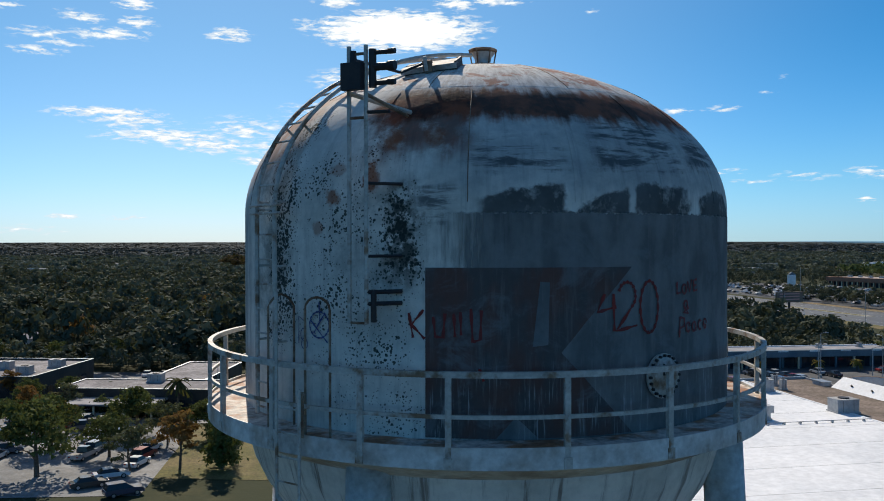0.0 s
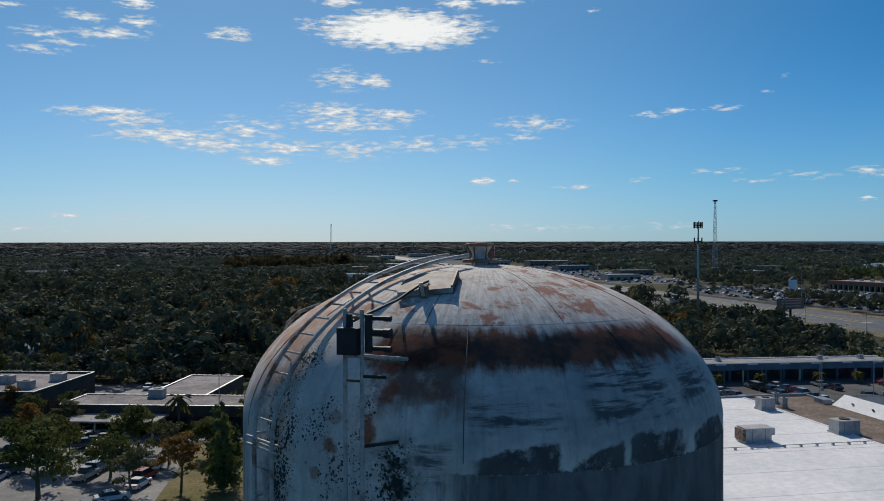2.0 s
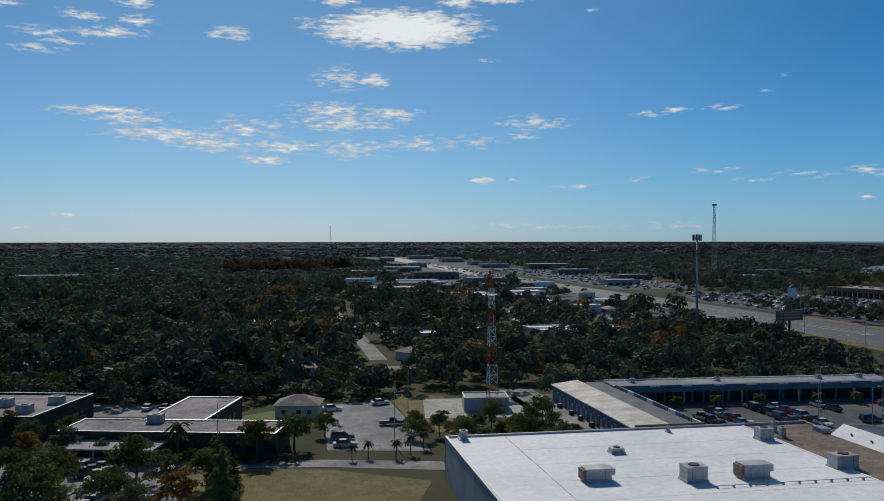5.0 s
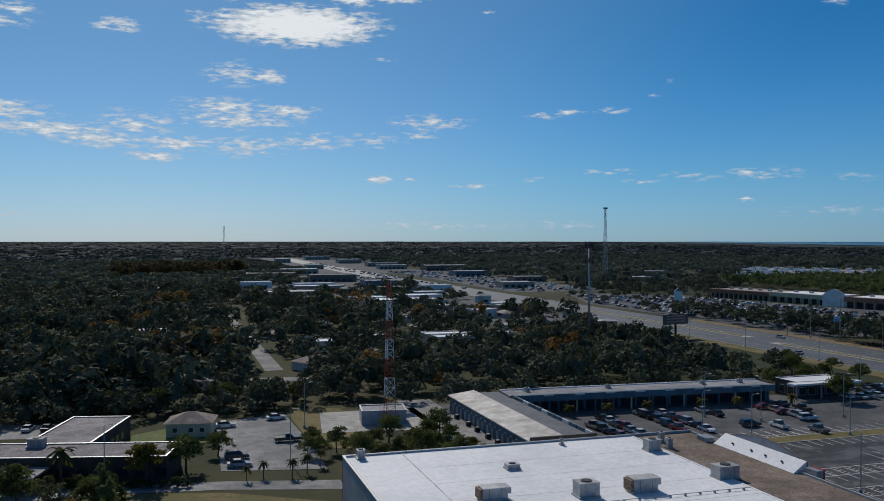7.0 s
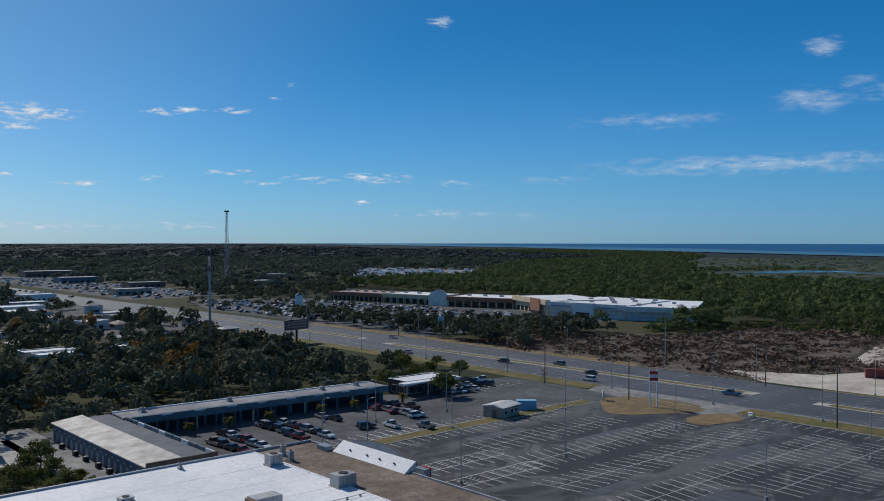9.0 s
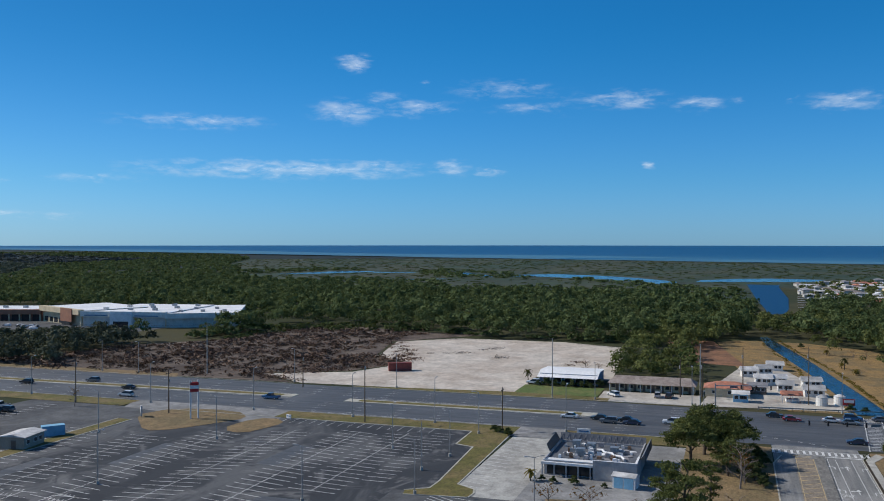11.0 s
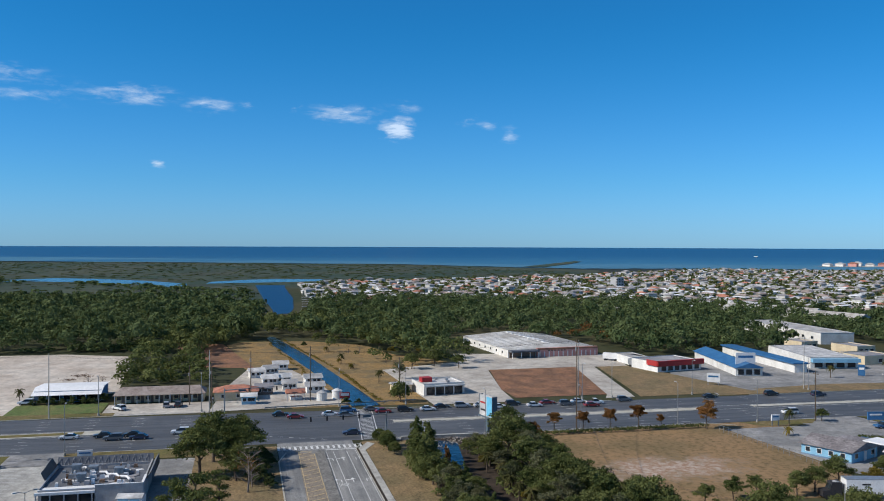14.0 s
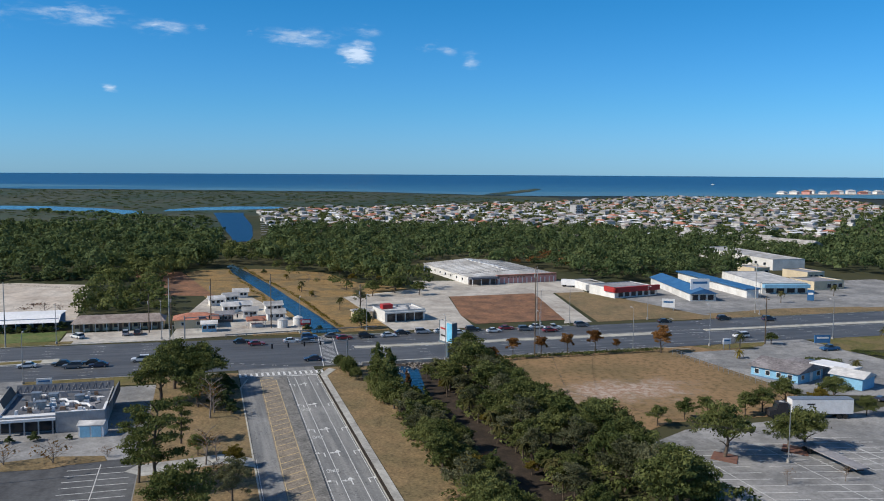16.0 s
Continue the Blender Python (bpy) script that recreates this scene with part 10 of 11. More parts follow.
for k, (x, y, t) in enumerate(((6.9, 202.2, 0), (18.9, 207.4, 10), (18.7, 184.2, 0), (7.4, 172.4, 0), (7.5, 166.3, 0), (-46.6, 161.8, 0), (-37.9, 158.5, 70), (-35.0, 157.8, 70), (-34.4, 145.3, 70), (-34.5, 150.6, 70), (-32.7, 141.0, 70), (-32.8, 154.0, 70), (-31.9, 137.4, 70), (-24.4, 131.3, 70), (-24.1, 135.5, 70),
                               (-45.1, 138.8, 80), (-44.5, 142.4, 80), (-35.4, 211.2, 80), (-31.4, 210.6, 80), (-27.7, 209.8, 80), (-44.1, 157.4, 70), (-40.4, 156.4, 70), (-24.6, 127, 70), (-33, 133, 70), (-45.5, 134.6, 80), (-50, 142, 80))):
    car(KINDS[k * 3 % 7] if k != 3 else "suv", ("white", "white", "black", "black", "silver", "red", "white", "silver")[k % 8], x, y, t, "parked by the offices", "cars by the offices")
for k, (x, y, c_) in enumerate(((229.5, 42.4, "white"), (229.8, 34.4, "black"), (226.2, 31.5, "grey"), (229.6, 27.5, "black"), (226.2, 25.4, "navy"), (230.0, 15.8, "white"), (245.6, -23.8, "white"), (244.1, -28.0, "grey"), (250.1, -29.4, "blue"), (250.5, -36.2, "grey"), (246.7, -39.1, "red"), (247.6, -45.7, "black"), (247.2, -52.4, "white"),
                                (250.3, -57.2, "black"), (250.2, -63.5, "silver"), (249.8, -69.3, "white"), (246.6, -73.9, "white"), (250.0, -79.3, "black"), (246.8, -85.0, "white"), (250.0, -90.2, "red"))):
    car(KINDS[k * 2 % 6], c_, x, y, 90 if x < 240 else -90, "waiting on the highway", "cars on the highway")
for k, (x, y, c_, kd) in enumerate(((247.0, -95.3, "grey", "suv"), (250.0, -100.2, "white", "sedan"), (247.0, -104.4, "white", "pickup"), (243.6, -102, "red", "sedan"), (249.8, -115.4, "grey", "suv"), (249.6, -144.6, "black", "sedan"), (249.6, -166.7, "black", "suv"), (245.2, -180.8, "navy", "suv"), (221.2, -153.8, "white", "suv"), (199.0, -166.8, "blue", "pickup"), (220.6, -26.8, "navy", "sedan"),
                                    (246.0, 313.0, "silver", "sedan"), (227.3, 224.0, "black", "suv"), (237.6, 205.8, "grey", "suv"), (229.6, 184.9, "black", "sedan"), (218.3, 176.9, "white", "suv"), (228.7, 132.6, "blue", "pickup"), (217.7, 267.8, "silver", "sedan"), (244, -14, "red", "sedan"), (248, -10, "black", "sedan"))):
    car(kd, c_, x, y, 90 if x < 240 else -90, "driving on the highway", "cars on the highway")
for x, y, c_, t in ((281.0, 63.8, "white", 90), (268.5, 22.5, "silver", 5), (268.5, 19.0, "black", -5), (266.5, 35.5, "white", 40), (184, -148, "black", 20), (150, -141, "navy", 30)):
    car("suv" if x > 130 else "sedan", c_, x, y, t, "parked across the highway" if x > 200 else "on the pale asphalt", "other cars")


for i, (x, y, t) in enumerate(((-50, 163, 12), (-44, 149, 10), (-46, 146, 12), (-45, 138, 15), (-35.3, 164, 12), (-37.5, 158, 12), (-36, 155.5, 12), (-37, 153, 12), (-38.5, 164.6, 12), (-31, 146, 100), (-29, 117, 20), (-24, 112.5, 25), (-27, 121, 20), (-23, 151, 100), (-48, 152, 12))):
    car(("sedan", "suv")[i % 2], ("white", "silver", "black", "navy")[i % 4], x, y, t, "parked under the office trees", "other cars")


def far_cars(spots, seed):
    """Plaza cars, too many and far to tell apart."""
    r = np.random.default_rng(seed)
    rows = []
    low_pts = np.array([[-2.2, -0.9, 0.3], [2.2, -0.9, 0.3], [2.2, 0.9, 0.3], [-2.2, 0.9, 0.3], [-2.2, -0.9, 0.9], [2.2, -0.9, 0.8], [2.2, 0.9, 0.8], [-2.2, 0.9, 0.9], [-1.6, -0.7, 1.45], [0.5, -0.7, 1.45], [0.5, 0.7, 1.45], [-1.6, 0.7, 1.45]])
    faces = [(4, 5, 6, 7), (0, 1, 5, 4), (2, 3, 7, 6), (1, 2, 6, 5), (3, 0, 4, 7), (8, 9, 10, 11), (4, 5, 9, 8), (6, 7, 11, 10), (5, 6, 10, 9), (7, 4, 8, 11)]
    for x, y in spots:
        a = r.choice([0.0, math.pi / 2]) + 0.15
        m = np.array([[math.cos(a), -math.sin(a), 0], [math.sin(a), math.cos(a), 0], [0, 0, 1]])
        p = low_pts @ m.T + np.array([x, y, 0.05])
        rows.append(np.stack([p[list(f)] for f in faces]))
    m, n_, b = shader("far_car_paint")
    v = n_.noise(n_.place(), 0.22, 1.0)
    n_.put(b.inputs["Base Color"], n_.mix(n_.step(v, 0.42, 0.60), (0.02, 0.022, 0.025), (0.62, 0.62, 0.63)))
    b.inputs["Roughness"].default_value = 0.6
    b.inputs["Specular IOR Level"].default_value = 0.15
    MAT["far_car_paint"] = m
    return tagged(new("plaza_cars", quads_mesh("plaza_cars", np.concatenate(rows), "far_car_paint")), "rows of parked cars in the plaza car park", "cars", kind="stuff")


hold, KEEP[:] = list(KEEP), []
far_cars(scatter([(275, 340), (345, 315), (385, 320), (380, 440), (350, 560), (290, 600), (262, 520)], 6.0, 0.5, 50) + scatter([(215, 700), (238, 700), (232, 1500), (208, 1500)], 11, 0.6, 51) + scatter([(180, 690), (200, 690), (200, 1000), (150, 1000)], 8, 0.5, 52) + scatter([(262, 640), (340, 660), (330, 1100), (255, 1100)], 8, 0.45, 53), 54)
KEEP[:] = hold

# lorry with a white trailer, and a flat trailer
lorry = thing("semi_truck", 145.4, -112.9, 0, -104, "white semi trailer behind a black tractor", "truck")
part("trailer", Geo().box(0.0, -1.3, 1.1, 12.4, 1.3, 4.0), "sign_white", lorry, "white box trailer")
part("trailer_roof", Geo().box(-0.03, -1.33, 4.0, 12.43, 1.33, 4.06), "galvanised", lorry)
part("writing_bar", Geo().box(3.0, -1.33, 2.9, 4.6, -1.3, 3.2), "dark_steel", lorry)
part("trailer_skirt", Geo().box(0.2, -1.25, 0.95, 12.2, 1.25, 1.1), "dark_steel", lorry)
part("landing_leg", Geo().box(2.6, -0.9, 0.05, 2.8, -0.7, 0.95).box(2.6, 0.7, 0.05, 2.8, 0.9, 0.95), "dark_steel", lorry)
part("cab", slab([(-4.4, 0.6), (-4.4, 1.7), (-3.0, 1.9), (-2.7, 3.2), (-0.8, 3.4), (-0.7, 0.6)], 1.2, 0.92), "dark_steel", lorry, "black tractor cab")
part("windscreen", Geo().add([(-3.04, -0.95, 1.95), (-3.04, 0.95, 1.95), (-2.78, 0.9, 2.95), (-2.78, -0.9, 2.95)], [(0, 1, 2, 3)]), "glass", lorry)
for x in (-3.6, -0.7, 0.6, 9.6, 10.9):
    for s in (-1, 1):
        part("wheel", Geo().tube((x, s * 0.85, 0.5), (x, s * 1.25, 0.5), 0.5, None, 14), "tyre", lorry)
flat_t = thing("flat_trailer", 120.4, -102.6, 0, 180, "long grey flat trailer", "trailer")
part("deck", Geo().box(-7.0, -1.25, 1.1, 7.0, 1.25, 1.3), "roof_grey", flat_t)
part("beam", Geo().box(-6.6, -0.5, 0.75, 6.6, 0.5, 1.1), "dark_steel", flat_t)
for x in (-6.0, -4.6, 4.6):
    for s in (-1, 1):
        part("wheel", Geo().tube((x, s * 0.8, 0.48), (x, s * 1.2, 0.48), 0.48, None, 12), "tyre", flat_t)
for x, y in ((127.0, -86), (127.5, -100.5)):
    isl = single("planter_island", Geo().prism([(x - 3.6, y), (x, y - 2.6), (x + 3.2, y), (x, y + 2.8)], 0, 0.2), "mulch", "mulched lot island round a tree", "planter", kind="structure")


# ---- houses of the waterside quarter ----
hr = np.random.default_rng(90)
QUARTER = [(630, -250), (690, -228), (705, -110), (716, -60), (860, -57), (990, -60), (1065, -100), (1100, -200), (1190, -420), (1330, -640), (1480, -840), (1330, -1120), (900, -860), (620, -520), (500, -420), (515, -400)]
plots = []
hold, KEEP[:] = list(KEEP), []
for x, y in scatter(QUARTER, 17.0, 0.82, 91):
    plots.append((x, y, hr.choice([0.0, 90.0]) + 14 + hr.uniform(-4, 4)))
KEEP[:] = hold
plots.sort(key=lambda p: math.hypot(p[0], p[1]))


def plain_house(w, d, h, pitch, hip):
    body = Geo().box(-w / 2, -d / 2, 0, w / 2, d / 2, h)
    e, r = 0.6, (w - d) / 2 if hip else w / 2 + 0.5
    g = Geo()
    g.add([(-w / 2 - e, -d / 2 - e, h), (w / 2 + e, -d / 2 - e, h), (w / 2 + e, d / 2 + e, h), (-w / 2 - e, d / 2 + e, h), (-r, 0, h + pitch), (r, 0, h + pitch)], [(0, 1, 5, 4), (2, 3, 4, 5), (1, 2, 5), (3, 0, 4), (3, 2, 1, 0)])
    panes = Geo()
    panes.box(-w * 0.3, -d / 2 - 0.04, 0.9, w * 0.22, -d / 2 + 0.02, 2.1)
    return body, g, panes


HOUSE_KINDS = []
for i, (w_, d_, h_, p_, hip, wall, roof) in enumerate(((14, 9, 2.8, 1.6, True, "house_wall", "roof_pale"), (16, 10, 3.0, 2.0, True, "house_wall", "roof_shingle"), (13, 8, 2.8, 1.3, False, "wall_cream", "roof_pale"), (15, 9, 3.0, 2.2, True, "house_wall", "roof_tile"), (18, 7, 2.7, 0.9, False, "wall_white", "roof_white"), (14, 9, 5.4, 1.8, True, "house_wall", "roof_grey"), (14, 9, 2.8, 1.5, True, "wall_brown", "roof_slate"))):
    body, g, panes = plain_house(w_ * 0.66, d_ * 0.60, h_ * 0.90, p_ * 0.68, hip)
    HOUSE_KINDS.append((body.mesh("wall", wall), g.mesh("roof", roof), panes.mesh("window", "glass"), ("low white house with a pale hip roof", "white house with a brown shingle hip roof", "tan bungalow with a white gabled roof", "white house with a terracotta roof", "long white mobile home with a white roof", "two-storey white house with a grey hip roof", "brown house with a dark slate hip roof")[i]))
ORDER = (0, 4, 1, 5, 4, 1, 2, 0, 4, 1, 3, 0)
joined = {}
for i, (x, y, t) in enumerate(plots):
    k = ORDER[(i * 5 + int(hr.integers(3))) % 12]
    wall_me, roof_me, pane_me, lb = HOUSE_KINDS[k]
    if i < 260:
        b = thing("house", x, y, 0, t, lb, "house", "houses of the waterside quarter")
        part("wall", wall_me, None, b)
        part("roof", roof_me, None, b)
        part("window", pane_me, None, b)
        part("window", pane_me, None, b).matrix_basis = pose(0, 0, 0, 0, 0, 180)
    else:
        joined.setdefault(k, []).append((x, y, t))
for k, spots in joined.items():
    for me, word in ((HOUSE_KINDS[k][0], "walls"), (HOUSE_KINDS[k][1], "roofs")):
        g = Geo()
        base_v = [tuple(v.co) for v in me.vertices]
        base_f = [tuple(p.vertices) for p in me.polygons]
        for x, y, t in spots:
            c, s = math.cos(radians(t)), math.sin(radians(t))
            g.add([(x + a * c - q * s, y + a * s + q * c, z) for a, q, z in base_v], base_f)
        ob = new("far_house_" + word, g.mesh("far_house_" + word, me.materials[0]))
        tagged(ob, f"{word} of many small far houses by the water", "houses", kind="stuff")
hold, KEEP[:] = list(KEEP), []
for x, y, t in plots:
    keep_clear(x - 5, y - 5, x + 5, y + 5)
woods("garden_trees", scatter(QUARTER, 10.5, 0.85, 92), GARDEN, "leaf_oak", "garden trees and palms between the houses", 0.28, 0.85, 93)
KEEP[:] = hold
sheet("quarter_ground", QUARTER, 0.045, "quarter_soil", "grey streets and green yards of the waterside quarter", "ground")
# houses and small shops among the trees along the back streets
for i, (x, y, t) in enumerate(TOWN):
    wall_me, roof_me, pane_me, lb = HOUSE_KINDS[(0, 4, 1, 5, 2, 6)[i % 6]]
    b = thing("house", x, y, rise(math.hypot(x, y)), t, lb, "house", "houses among the southern trees")
    part("wall", wall_me, None, b)
    part("roof", roof_me, None, b)
    part("window", pane_me, None, b)
    part("window", pane_me, None, b).matrix_basis = pose(0, 0, 0, 0, 0, 180)

# houses on the spit, and a white water-side block
for k in range(11):
    x, y = 1666 - (k % 3) * 9, -1250 - k * 25
    b = thing("villa", x, y, 0, 20 + k * 7, ("white waterside villa with a pale roof", "pink waterside villa with a terracotta roof")[k % 3 == 2], "house", "villas on the spit")
    part("wall", Geo().box(-9, -7, 0, 9, 7, 5.5 + (k * 5 % 4)), "wall_white" if k % 3 != 2 else "wall_pink", b)
    part("roof", Geo().add([(q[0], q[1], q[2] - 2.5 + (k * 5 % 4)) for q in ((-10, -8, 8), (10, -8, 8), (10, 8, 8), (-10, 8, 8), (-3, 0, 11), (3, 0, 11))], [(0, 1, 5, 4), (2, 3, 4, 5), (1, 2, 5), (3, 0, 4)]), "roof_pale" if k % 3 != 2 else "roof_tile", b)
sheet("spit", [(1630, -1235), (1690, -1230), (1700, -1400), (1690, -1560), (1630, -1560), (1622, -1400)], 1.1, "sand", "low sandy spit with villas", "ground")
sheet("sandbar", [(1700, -560), (1960, -720), (2190, -860), (2240, -885), (2150, -870), (1900, -735), (1660, -590)], 1.3, "marsh", "low green sandbar off the shore", "ground")
blk = building("apartment_block", 886, -408, 12, 9, 11.5, "wall_grey", "roof_pale", "white five-storey block above the houses", 14, 0.5, tuple(("W", 1, 3, 3.6, 2.0, 1.4, 1.2 + 2.6 * k, "glass") for k in range(4)))
bt = thing("motor_boat", 1500, -560, 1.0, 70, "white motor boat with a short wake", "boat")
bt.matrix_basis = pose(2560, -1650, 0.4 + rise(3046), 0, 0, 30)
part("hull", slab([(-6, 0.0), (-6, 1.6), (5, 1.8), (8, 2.2), (5, 0.0)], 2.0, 1.0), "sign_white", bt)
part("cabin", Geo().box(-2.5, -1.4, 1.6, 2, 1.4, 3.6, 0.85), "glass", bt)

# trailers south of the woods
hold, KEEP[:] = list(KEEP), []
rows_t = scatter(TRAILERS, 15, 0.5, 94)
KEEP[:] = hold
g = Geo()
for x, y in rows_t:
    g.box(x - 4.2, y - 1.5, 0, x + 4.2, y + 1.5, 2.7)
woods("trailer_trees", [(x + 7.0, y + 6.0) for k, (x, y) in enumerate(rows_t) if k % 3], LOW, "leaf_woods", "low dark trees between the trailers", 0.7, 1.5, 56)
tagged(single("trailer_homes", g, "roof_white", "rows of white trailers beyond the woods", "trailers", kind="stuff"))

# marina boats and docks at the inlet
for k in range(12):
    d = thing("dock", 640 + k * 26, -50 - k * 1.6, 0, 8, "small timber dock with a white boat", "dock", "docks")
    part("deck", Geo().box(-1, -1, 0.4, 1, 9, 0.6), "roof_pale", d)
    part("boat", slab([(-3, 0.1), (-3, 0.9), (2.5, 1.0), (3.6, 1.2), (2.4, 0.1)], 1.0, 1.0), "sign_white", d)
    for y in (0.5, 4.5, 8.5):
        part("pile", Geo().tube((0.9, y, -0.5), (0.9, y, 1.3), 0.12, None, 6), "bark", d)

# ---- poles, lamps, signals, signs ----
LAMPS = {}


def lot_lamp(x, y, h=10.2, arms=1, turn=0.0):
    key = (h, arms)
    m = pose(x, y, 0.05, 0, 0, turn)
    if key in LAMPS:
        return copy_thing(LAMPS[key], m)
    t = new("street_lamp")
    t.matrix_basis = m
    tagged(t, "grey steel lamp post with a flat lamp head", "lamp post", "lamp posts")
    part("base", Geo().tube((0, 0, 0), (0, 0, 0.7), 0.32, None, 12), "concrete", t)
    part("pole", Geo().tube((0, 0, 0.7), (0, 0, h), 0.10, 0.065, 8), "galvanised", t)
    for k in range(arms):
        s = 1 if k == 0 else -1
        part("arm", Geo().path([(0, 0, h - 0.1), (s * 0.8, 0, h + 0.15), (s * 1.3, 0, h + 0.2)], 0.045, 6), "galvanised", t)
        part("lamp_head", Geo().box(s * 1.1 if s > 0 else -1.9, -0.17, h + 0.12, s * 1.9 if s > 0 else -1.1, 0.17, h + 0.28, 0.85), "roof_pale", t)
    LAMPS[key] = t
    return t


for x, y, t in ((136.6, 118, 0), (139.1, 74.8, 90), (177.5, 118, 90), (106.5, 117.9, 90), (182.1, 74.4, 0), (174.1, 149.6, 90), (111.6, 153.6, 0), (137.2, 153.9, 0), (179.3, 59.7, 90), (166.6, 61.7, 90), (203, 60, 90), (150, 57, 90), (144.5, 33.0, 120), (118, 180, 0), (128, 172, 90), (104, 160, 0), (150, 170, 0), (183, 200, 0), (122, -95, 45), (146, -140, 0), (24, 196, 0), (17, 166, 0), (-16, 162, 0)):
    lot_lamp(x, y, 10.2, 2 if (x, y) in ((136.6, 118), (182.1, 74.4), (144.5, 33.0)) else 1, t)
for y in (330, 291, 250, 207, 163, 128.5, 98, 74.5, 40, 7.2, -60, -86, -113.7, -137.6, -178.9, -215):
    lot_lamp(211.8 if y > -50 else 212.5, y, 11.6, 1, 0)
for y in (310, 270, 220, 204, 141, 104, 40, 12, -27.7, -48, -104, -114, -142, -185):
    lot_lamp(259.0 if y > -60 else 256.0, y, 11.2, 1, 180)
POLES = {}


def power_pole(x, y, h, arms=True, mat="bark"):
    key = (h, arms, mat)
    m = pose(x, y, 0.0, 0, 0, 0)
    if key in POLES:
        return copy_thing(POLES[key], m)
    t = new("utility_pole")
    t.matrix_basis = m
    tagged(t, "tall weathered utility pole" if mat == "bark" else "tall pale concrete utility pole", "utility pole", "utility poles")
    part("pole", Geo().tube((0, 0, -0.2), (0, 0, h), 0.19, 0.11, 8), mat, t)
    if arms:
        part("cross_arm", Geo().box(-1.2, -0.08, h - 1.0, 1.2, 0.08, h - 0.82), mat, t)
        for k in (-1.0, 0.0, 1.0):
            part("insulator", Geo().tube((k, 0, h - 0.82), (k, 0, h - 0.55), 0.06, None, 6), "dark_steel", t)
        part("transformer", Geo().tube((0.35, 0.1, h - 3.4), (0.35, 0.1, h - 2.4), 0.25, None, 8), "galvanised", t)
    POLES[key] = t
    return t


for x, y, h in ((263.6, 178.4, 18), (257.6, 52.7, 18), (263, 297, 18), (258, 9.7, 18), (262, -105, 18), (258.5, -185, 18), (262, 410, 18)):
    power_pole(x, y, h, False, "concrete")
for x, y, h in ((146.2, -65, 8.5), (214.4, -85.5, 24), (211, -154.7, 14), (206.6, 92.1, 17), (208.4, 55.4, 11), (205, 184, 14), (200, 148, 12), (270, -20, 17), (270.5, -2, 16), (273.7, 9.7, 12), (271, 16, 12), (269.6, -47.9, 13), (250.6, 133.4, 12), (255, 320, 14), (196, 320, 12), (240, 133, 0.9)):
    if h > 2:
        power_pole(x, y, h)
wires = Geo()
for (x0, y0, z0), (x1, y1, z1) in (((263.6, 178.4, 17.6), (257.6, 52.7, 17.6)), ((257.6, 52.7, 17.6), (258, 9.7, 17.4)), ((258, 9.7, 17.4), (262, -105, 17.6)), ((263, 297, 17.6), (263.6, 178.4, 17.6)), ((146.2, -65, 8.2), (106, -96, 8.2)), ((146.2, -65, 8.0), (214.4, -85.5, 14))):
    for k in (-0.7, 0.0, 0.7):
        pts = [(x0 + (x1 - x0) * q / 10 + k * 0.6, y0 + (y1 - y0) * q / 10, z0 + (z1 - z0) * q / 10 - 1.6 * (1 - (q / 5 - 1) ** 2) + abs(k) * 0.3) for q in range(11)]
        wires.path(pts, 0.016, 3)
tagged(single("power_lines", wires, "dark_steel", "thin sagging power lines between poles", "power line", kind="stuff"))

# traffic signals at the crossing
for x, y, t, ln in ((213.2, -34.6, 97, 20.0), (256.6, 5.5, -83, 20.0)):
    s = thing("traffic_signal", x, y, 0, t, "traffic signal mast with a long arm over the highway", "traffic signal")
    part("mast", Geo().tube((0, 0, 0), (0, 0, 7.0), 0.22, 0.16, 10), "galvanised", s)
    part("arm", Geo().tube((0, 0, 6.4), (ln, 0, 7.0), 0.15, 0.07, 8), "galvanised", s)
    for k in (0.35, 0.55, 0.75, 0.95):
        hd = part("signal_head", Geo().box(ln * k - 0.18, -0.18, 5.7, ln * k + 0.18, 0.18, 6.8), "dark_steel", s)
        for z, c in ((6.55, "lamp_red"), (6.25, "leaf_gold"), (5.95, "wall_teal")):
            part("lens", Geo().tube((ln * k, -0.2, z), (ln * k, -0.16, z), 0.1, None, 8), c, hd)
    part("street_sign", Geo().box(ln * 0.2, -0.04, 5.9, ln * 0.2 + 2.0, 0.0, 6.4), "wall_teal", s)

# billboards
bb = thing("billboard", 216.0, -61.7, 0, 15, "billboard on a steel post with a pale blue poster", "billboard")
part("post", Geo().tube((0, 0, 0), (0, 0, 4.8), 0.42, None, 12), "wall_teal", bb)
part("walkway", Geo().box(-3.4, -0.9, 4.5, 3.6, 0.9, 4.75), "wall_teal", bb)
for s, c in ((-1, "roof_pale"), (1, "roof_pale")):
    q = part("panel", Geo().box(-3.2, s * 0.55 - 0.1, 4.9, 3.2, s * 0.55 + 0.1, 11.2), c, bb)
    part("poster_field", Geo().box(-3.0, s * 0.68 - 0.02, 5.2, -0.4, s * 0.68 + 0.02, 10.9), "panel_cyan", q)
    part("poster_bar", Geo().box(0.0, s * 0.68 - 0.02, 8.6, 2.8, s * 0.68 + 0.02, 9.1), "sign_red", q)
    part("poster_bar", Geo().box(0.0, s * 0.68 - 0.02, 6.4, 2.6, s * 0.68 + 0.02, 6.9), "dark_steel", q)
for x in (-3.35, 3.2):
    part("frame", Geo().box(x, -0.75, 4.9, x + 0.15, 0.75, 11.2), "wall_teal", bb)
bb.matrix_basis = pose(216.0, -61.7, 0, 0, 0, 15) @ Matrix.Diagonal((1, 1, 0.86, 1))
b2 = thing("billboard", 203, 327, 0, 12, "wide dark billboard among the trees", "billboard")
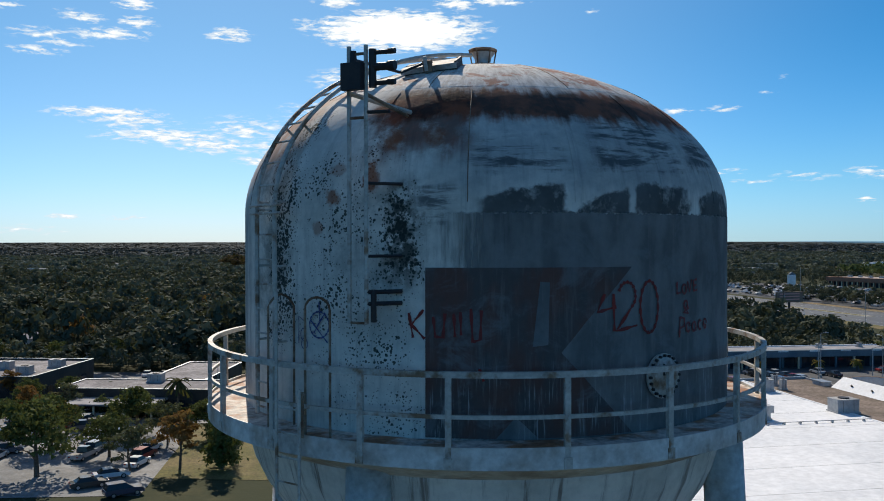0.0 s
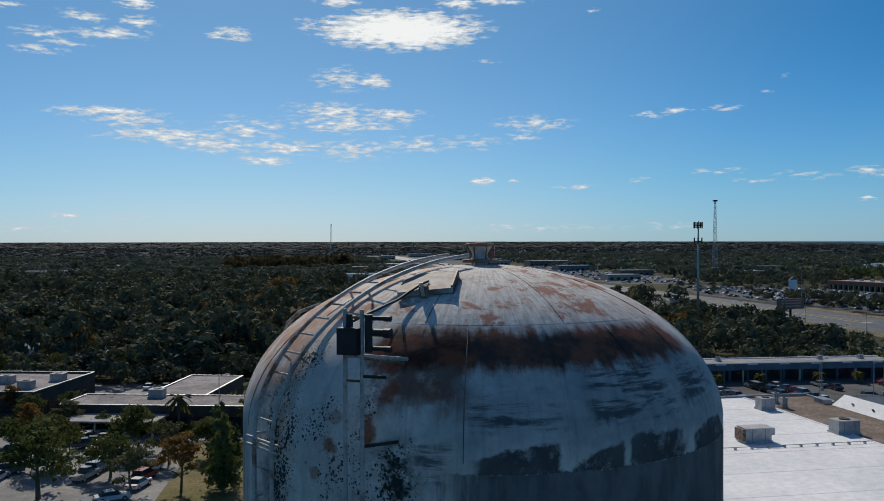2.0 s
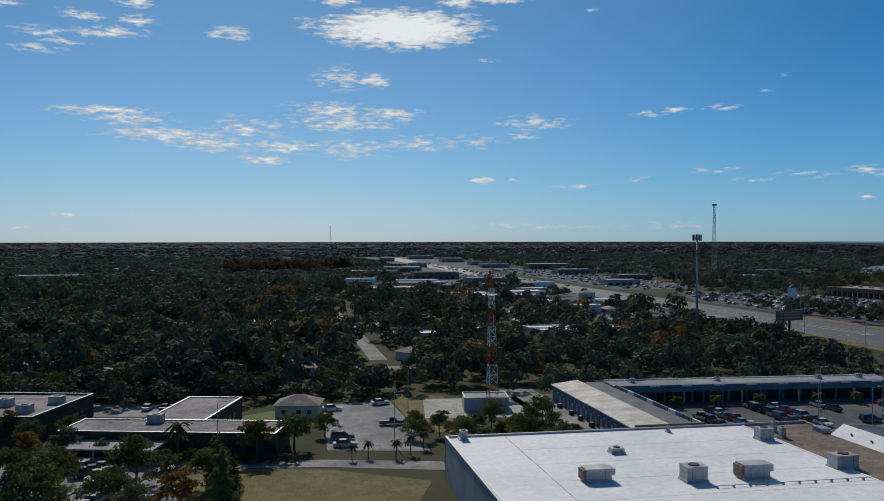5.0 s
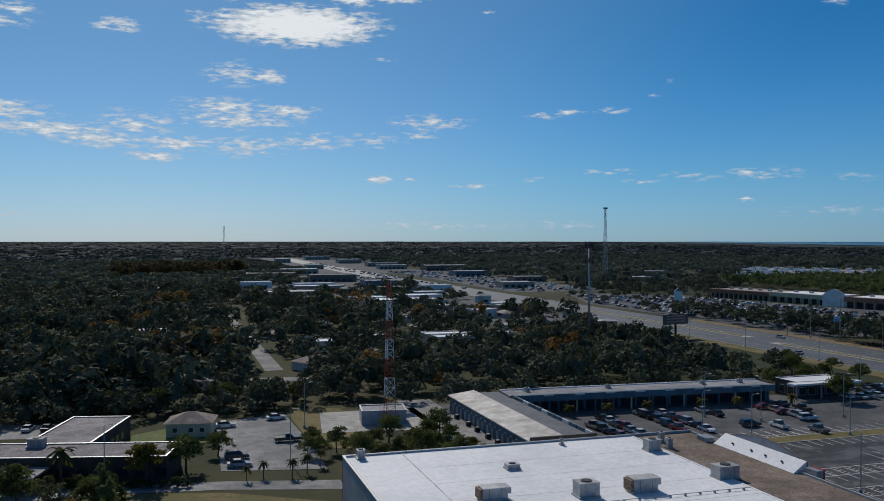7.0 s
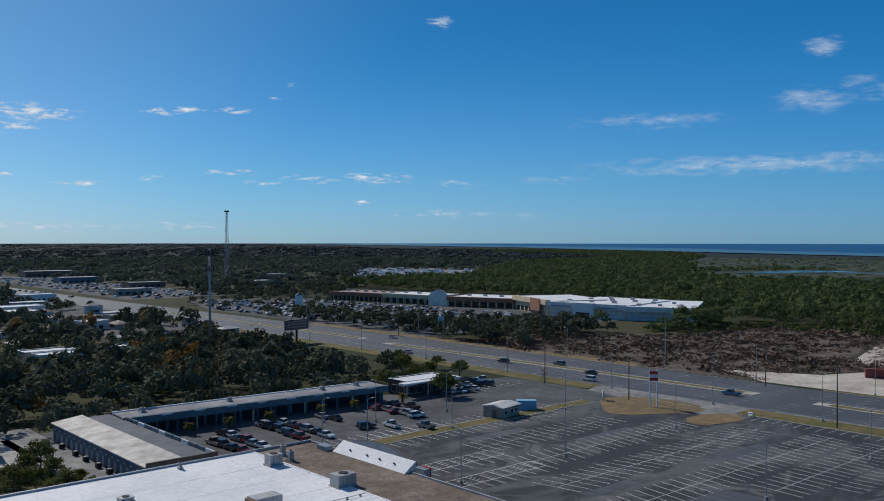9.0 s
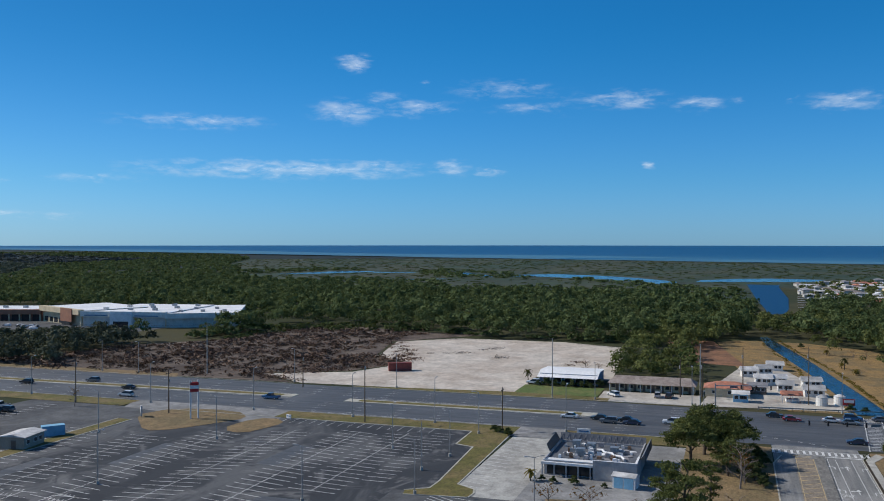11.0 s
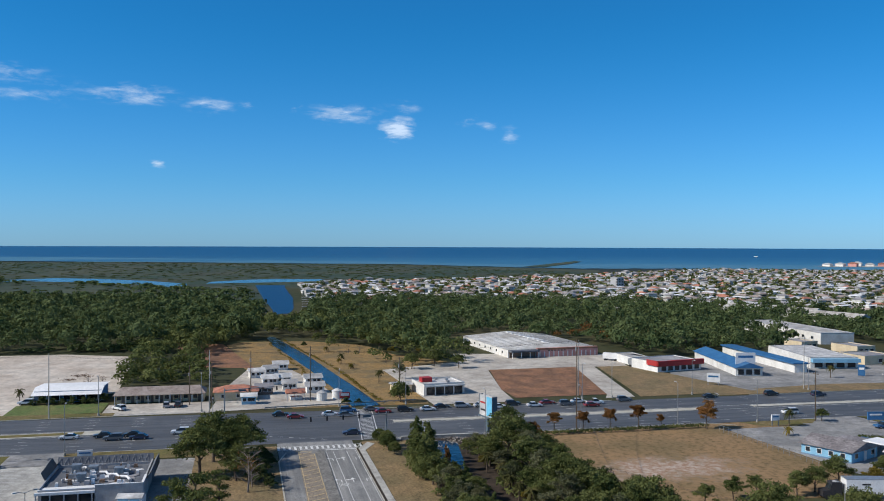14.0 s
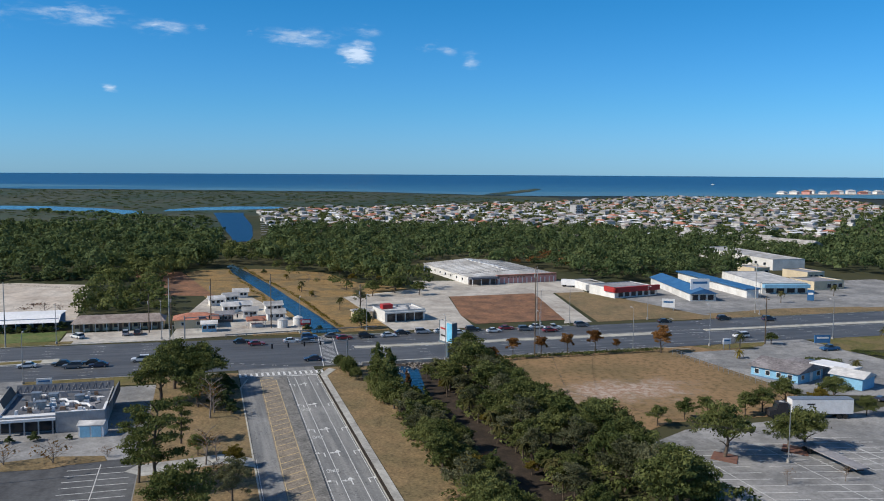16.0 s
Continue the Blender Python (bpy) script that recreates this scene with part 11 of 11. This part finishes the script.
part("post", Geo().tube((0, 0, 0), (0, 0, 6), 0.5, None, 10), "dark_steel", b2)
pn = part("panel", Geo().box(-7, -0.4, 6, 7, 0.4, 10.4), "wall_brown", b2)
for z in (7.0, 8.2, 9.3):
    part("writing_bar", Geo().box(-5.5, -0.45, z, 5.2, -0.4, z + 0.5), "wall_pink", pn)
ps = thing("plaza_sign", 276, 440, 0, 10, "tall white sign pylon with a gabled top", "sign")
part("post", Geo().box(-1.6, -0.3, 0, -1.0, 0.3, 8).box(1.0, -0.3, 0, 1.6, 0.3, 8), "sign_white", ps)
part("board", Geo().box(-2.6, -0.5, 7, 2.6, 0.5, 12.5), "sign_white", ps)
part("gable", Geo().add([(-2.8, -0.5, 12.5), (2.8, -0.5, 12.5), (0, -0.5, 14.2), (-2.8, 0.5, 12.5), (2.8, 0.5, 12.5), (0, 0.5, 14.2)], [(0, 1, 2), (5, 4, 3), (0, 2, 5, 3), (1, 4, 5, 2)]), "wall_teal", ps)
es = thing("pylon_sign", 196.3, 137.2, 0, -50, "two-legged white pylon sign with a red and white board", "sign")
part("leg", Geo().box(-1.15, -0.2, 0, -0.8, 0.2, 10.4), "sign_white", es)
part("leg", Geo().box(0.8, -0.2, 0, 1.15, 0.2, 10.4), "sign_white", es)
for z, c in ((9.0, "sign_red"), (8.1, "sign_white"), (7.2, "sign_red")):
    part("board", Geo().box(-1.1, -0.24, z, 1.1, 0.24, z + 0.8), c, es)
for x, y, w_, h_, z0, c, lb, t in ((194, 152.4, 2.0, 2.0, 1.0, "wall_grey", "low grey monument sign on the island", 45), (205.9, 34.6, 3.2, 1.7, 0.8, "sign_white", "white realty board sign on the verge", 90), (205.2, -169.3, 4.6, 2.2, 0.9, "sign_blue", "blue store sign with white writing", 80), (207, -139.5, 2.4, 1.6, 1.6, "sign_white", "white plaza sign by the drive", 90),
                               (271.5, -158.7, 4.4, 3.0, 1.2, "sign_white", "white roadside sign boards with red writing", 60), (292, -184, 7.5, 4.2, 4.0, "sign_white", "white rooftop sign with a blue emblem", 80), (279, -224, 2.4, 4.0, 0.3, "sign_blue", "tall blue pylon sign by the road", 60), (264, 300, 5, 2.2, 8, "wall_blue", "pale blue sign on a tall pole", 20), (203, 112.5, 1.6, 0.9, 0.5, "sign_white", "small white board at the kerb", 70)):
    s = thing("roadside_sign", x, y, 0, t, lb, "sign")
    part("board", Geo().box(-w_ / 2, -0.18, z0, w_ / 2, 0.18, z0 + h_), c, s)
    part("writing_bar", Geo().box(-w_ * 0.38, -0.22, z0 + h_ * 0.55, w_ * 0.38, -0.18, z0 + h_ * 0.75), "sign_white" if c != "sign_white" else "sign_blue", s)
    part("writing_bar", Geo().box(-w_ * 0.38, 0.18, z0 + h_ * 0.55, w_ * 0.38, 0.22, z0 + h_ * 0.75), "sign_white" if c != "sign_white" else "sign_blue", s)
    for k in (-0.4, 0.4):
        part("post", Geo().box(w_ * k - 0.1, -0.1, 0, w_ * k + 0.1, 0.1, z0), "galvanised", s)

# containers, fences, small things
ct = thing("shipping_container", 294, 116.6, 0, 118, "rusty red shipping container on the sand", "container")
part("body", Geo().box(-4.2, -1.3, 0.15, 4.2, 1.3, 3.0), "container", ct)
for k in range(18):
    for y in (-1.35, 1.3):
        part("rib", Geo().box(-4.1 + k * 0.46, y, 0.3, -3.95 + k * 0.46, y + 0.05, 2.9), "container", ct)
part("roof_rim", Geo().box(-4.25, -1.38, 2.95, 4.25, -1.28, 3.1).box(-4.25, 1.28, 2.95, 4.25, 1.38, 3.1).box(-4.25, -1.28, 2.95, -4.15, 1.28, 3.1).box(4.15, -1.28, 2.95, 4.25, 1.28, 3.1), "container", ct)
part("door_bar", Geo().tube((-4.24, -0.4, 0.3), (-4.24, -0.4, 2.8), 0.03, None, 6).tube((-4.24, 0.4, 0.3), (-4.24, 0.4, 2.8), 0.03, None, 6), "galvanised", ct)
fence = thing("chain_fence", 160, -126, 0, 0, "grey chain-link fence with white gate posts", "fence")
for k in range(24):
    a = k / 23
    part("post", Geo().tube((a * 44, 1.5 + a * 3.5, 0), (a * 44, 1.5 + a * 3.5, 1.8), 0.05, None, 5), "galvanised", fence)
part("top_rail", Geo().path([(0, 1.5, 1.8), (44, 5.0, 1.8)], 0.035, 5), "galvanised", fence)
part("mid_rail", Geo().path([(0, 1.5, 0.9), (44, 5.0, 0.9)], 0.03, 5), "galvanised", fence)
rail2 = thing("guard_rail", 256.6, -8, 0, 0, "low white guard rail along the highway edge", "guard rail")
for k in range(16):
    part("post", Geo().box(-0.08, -3.0 * k - 0.08, 0, 0.08, -3.0 * k + 0.08, 0.9), "galvanised", rail2)
part("beam", Geo().box(-0.12, -46, 0.55, 0.0, 0, 0.85), "galvanised", rail2)
rail2.matrix_basis = pose(258.2, -6, 0, 0, 0, 5)
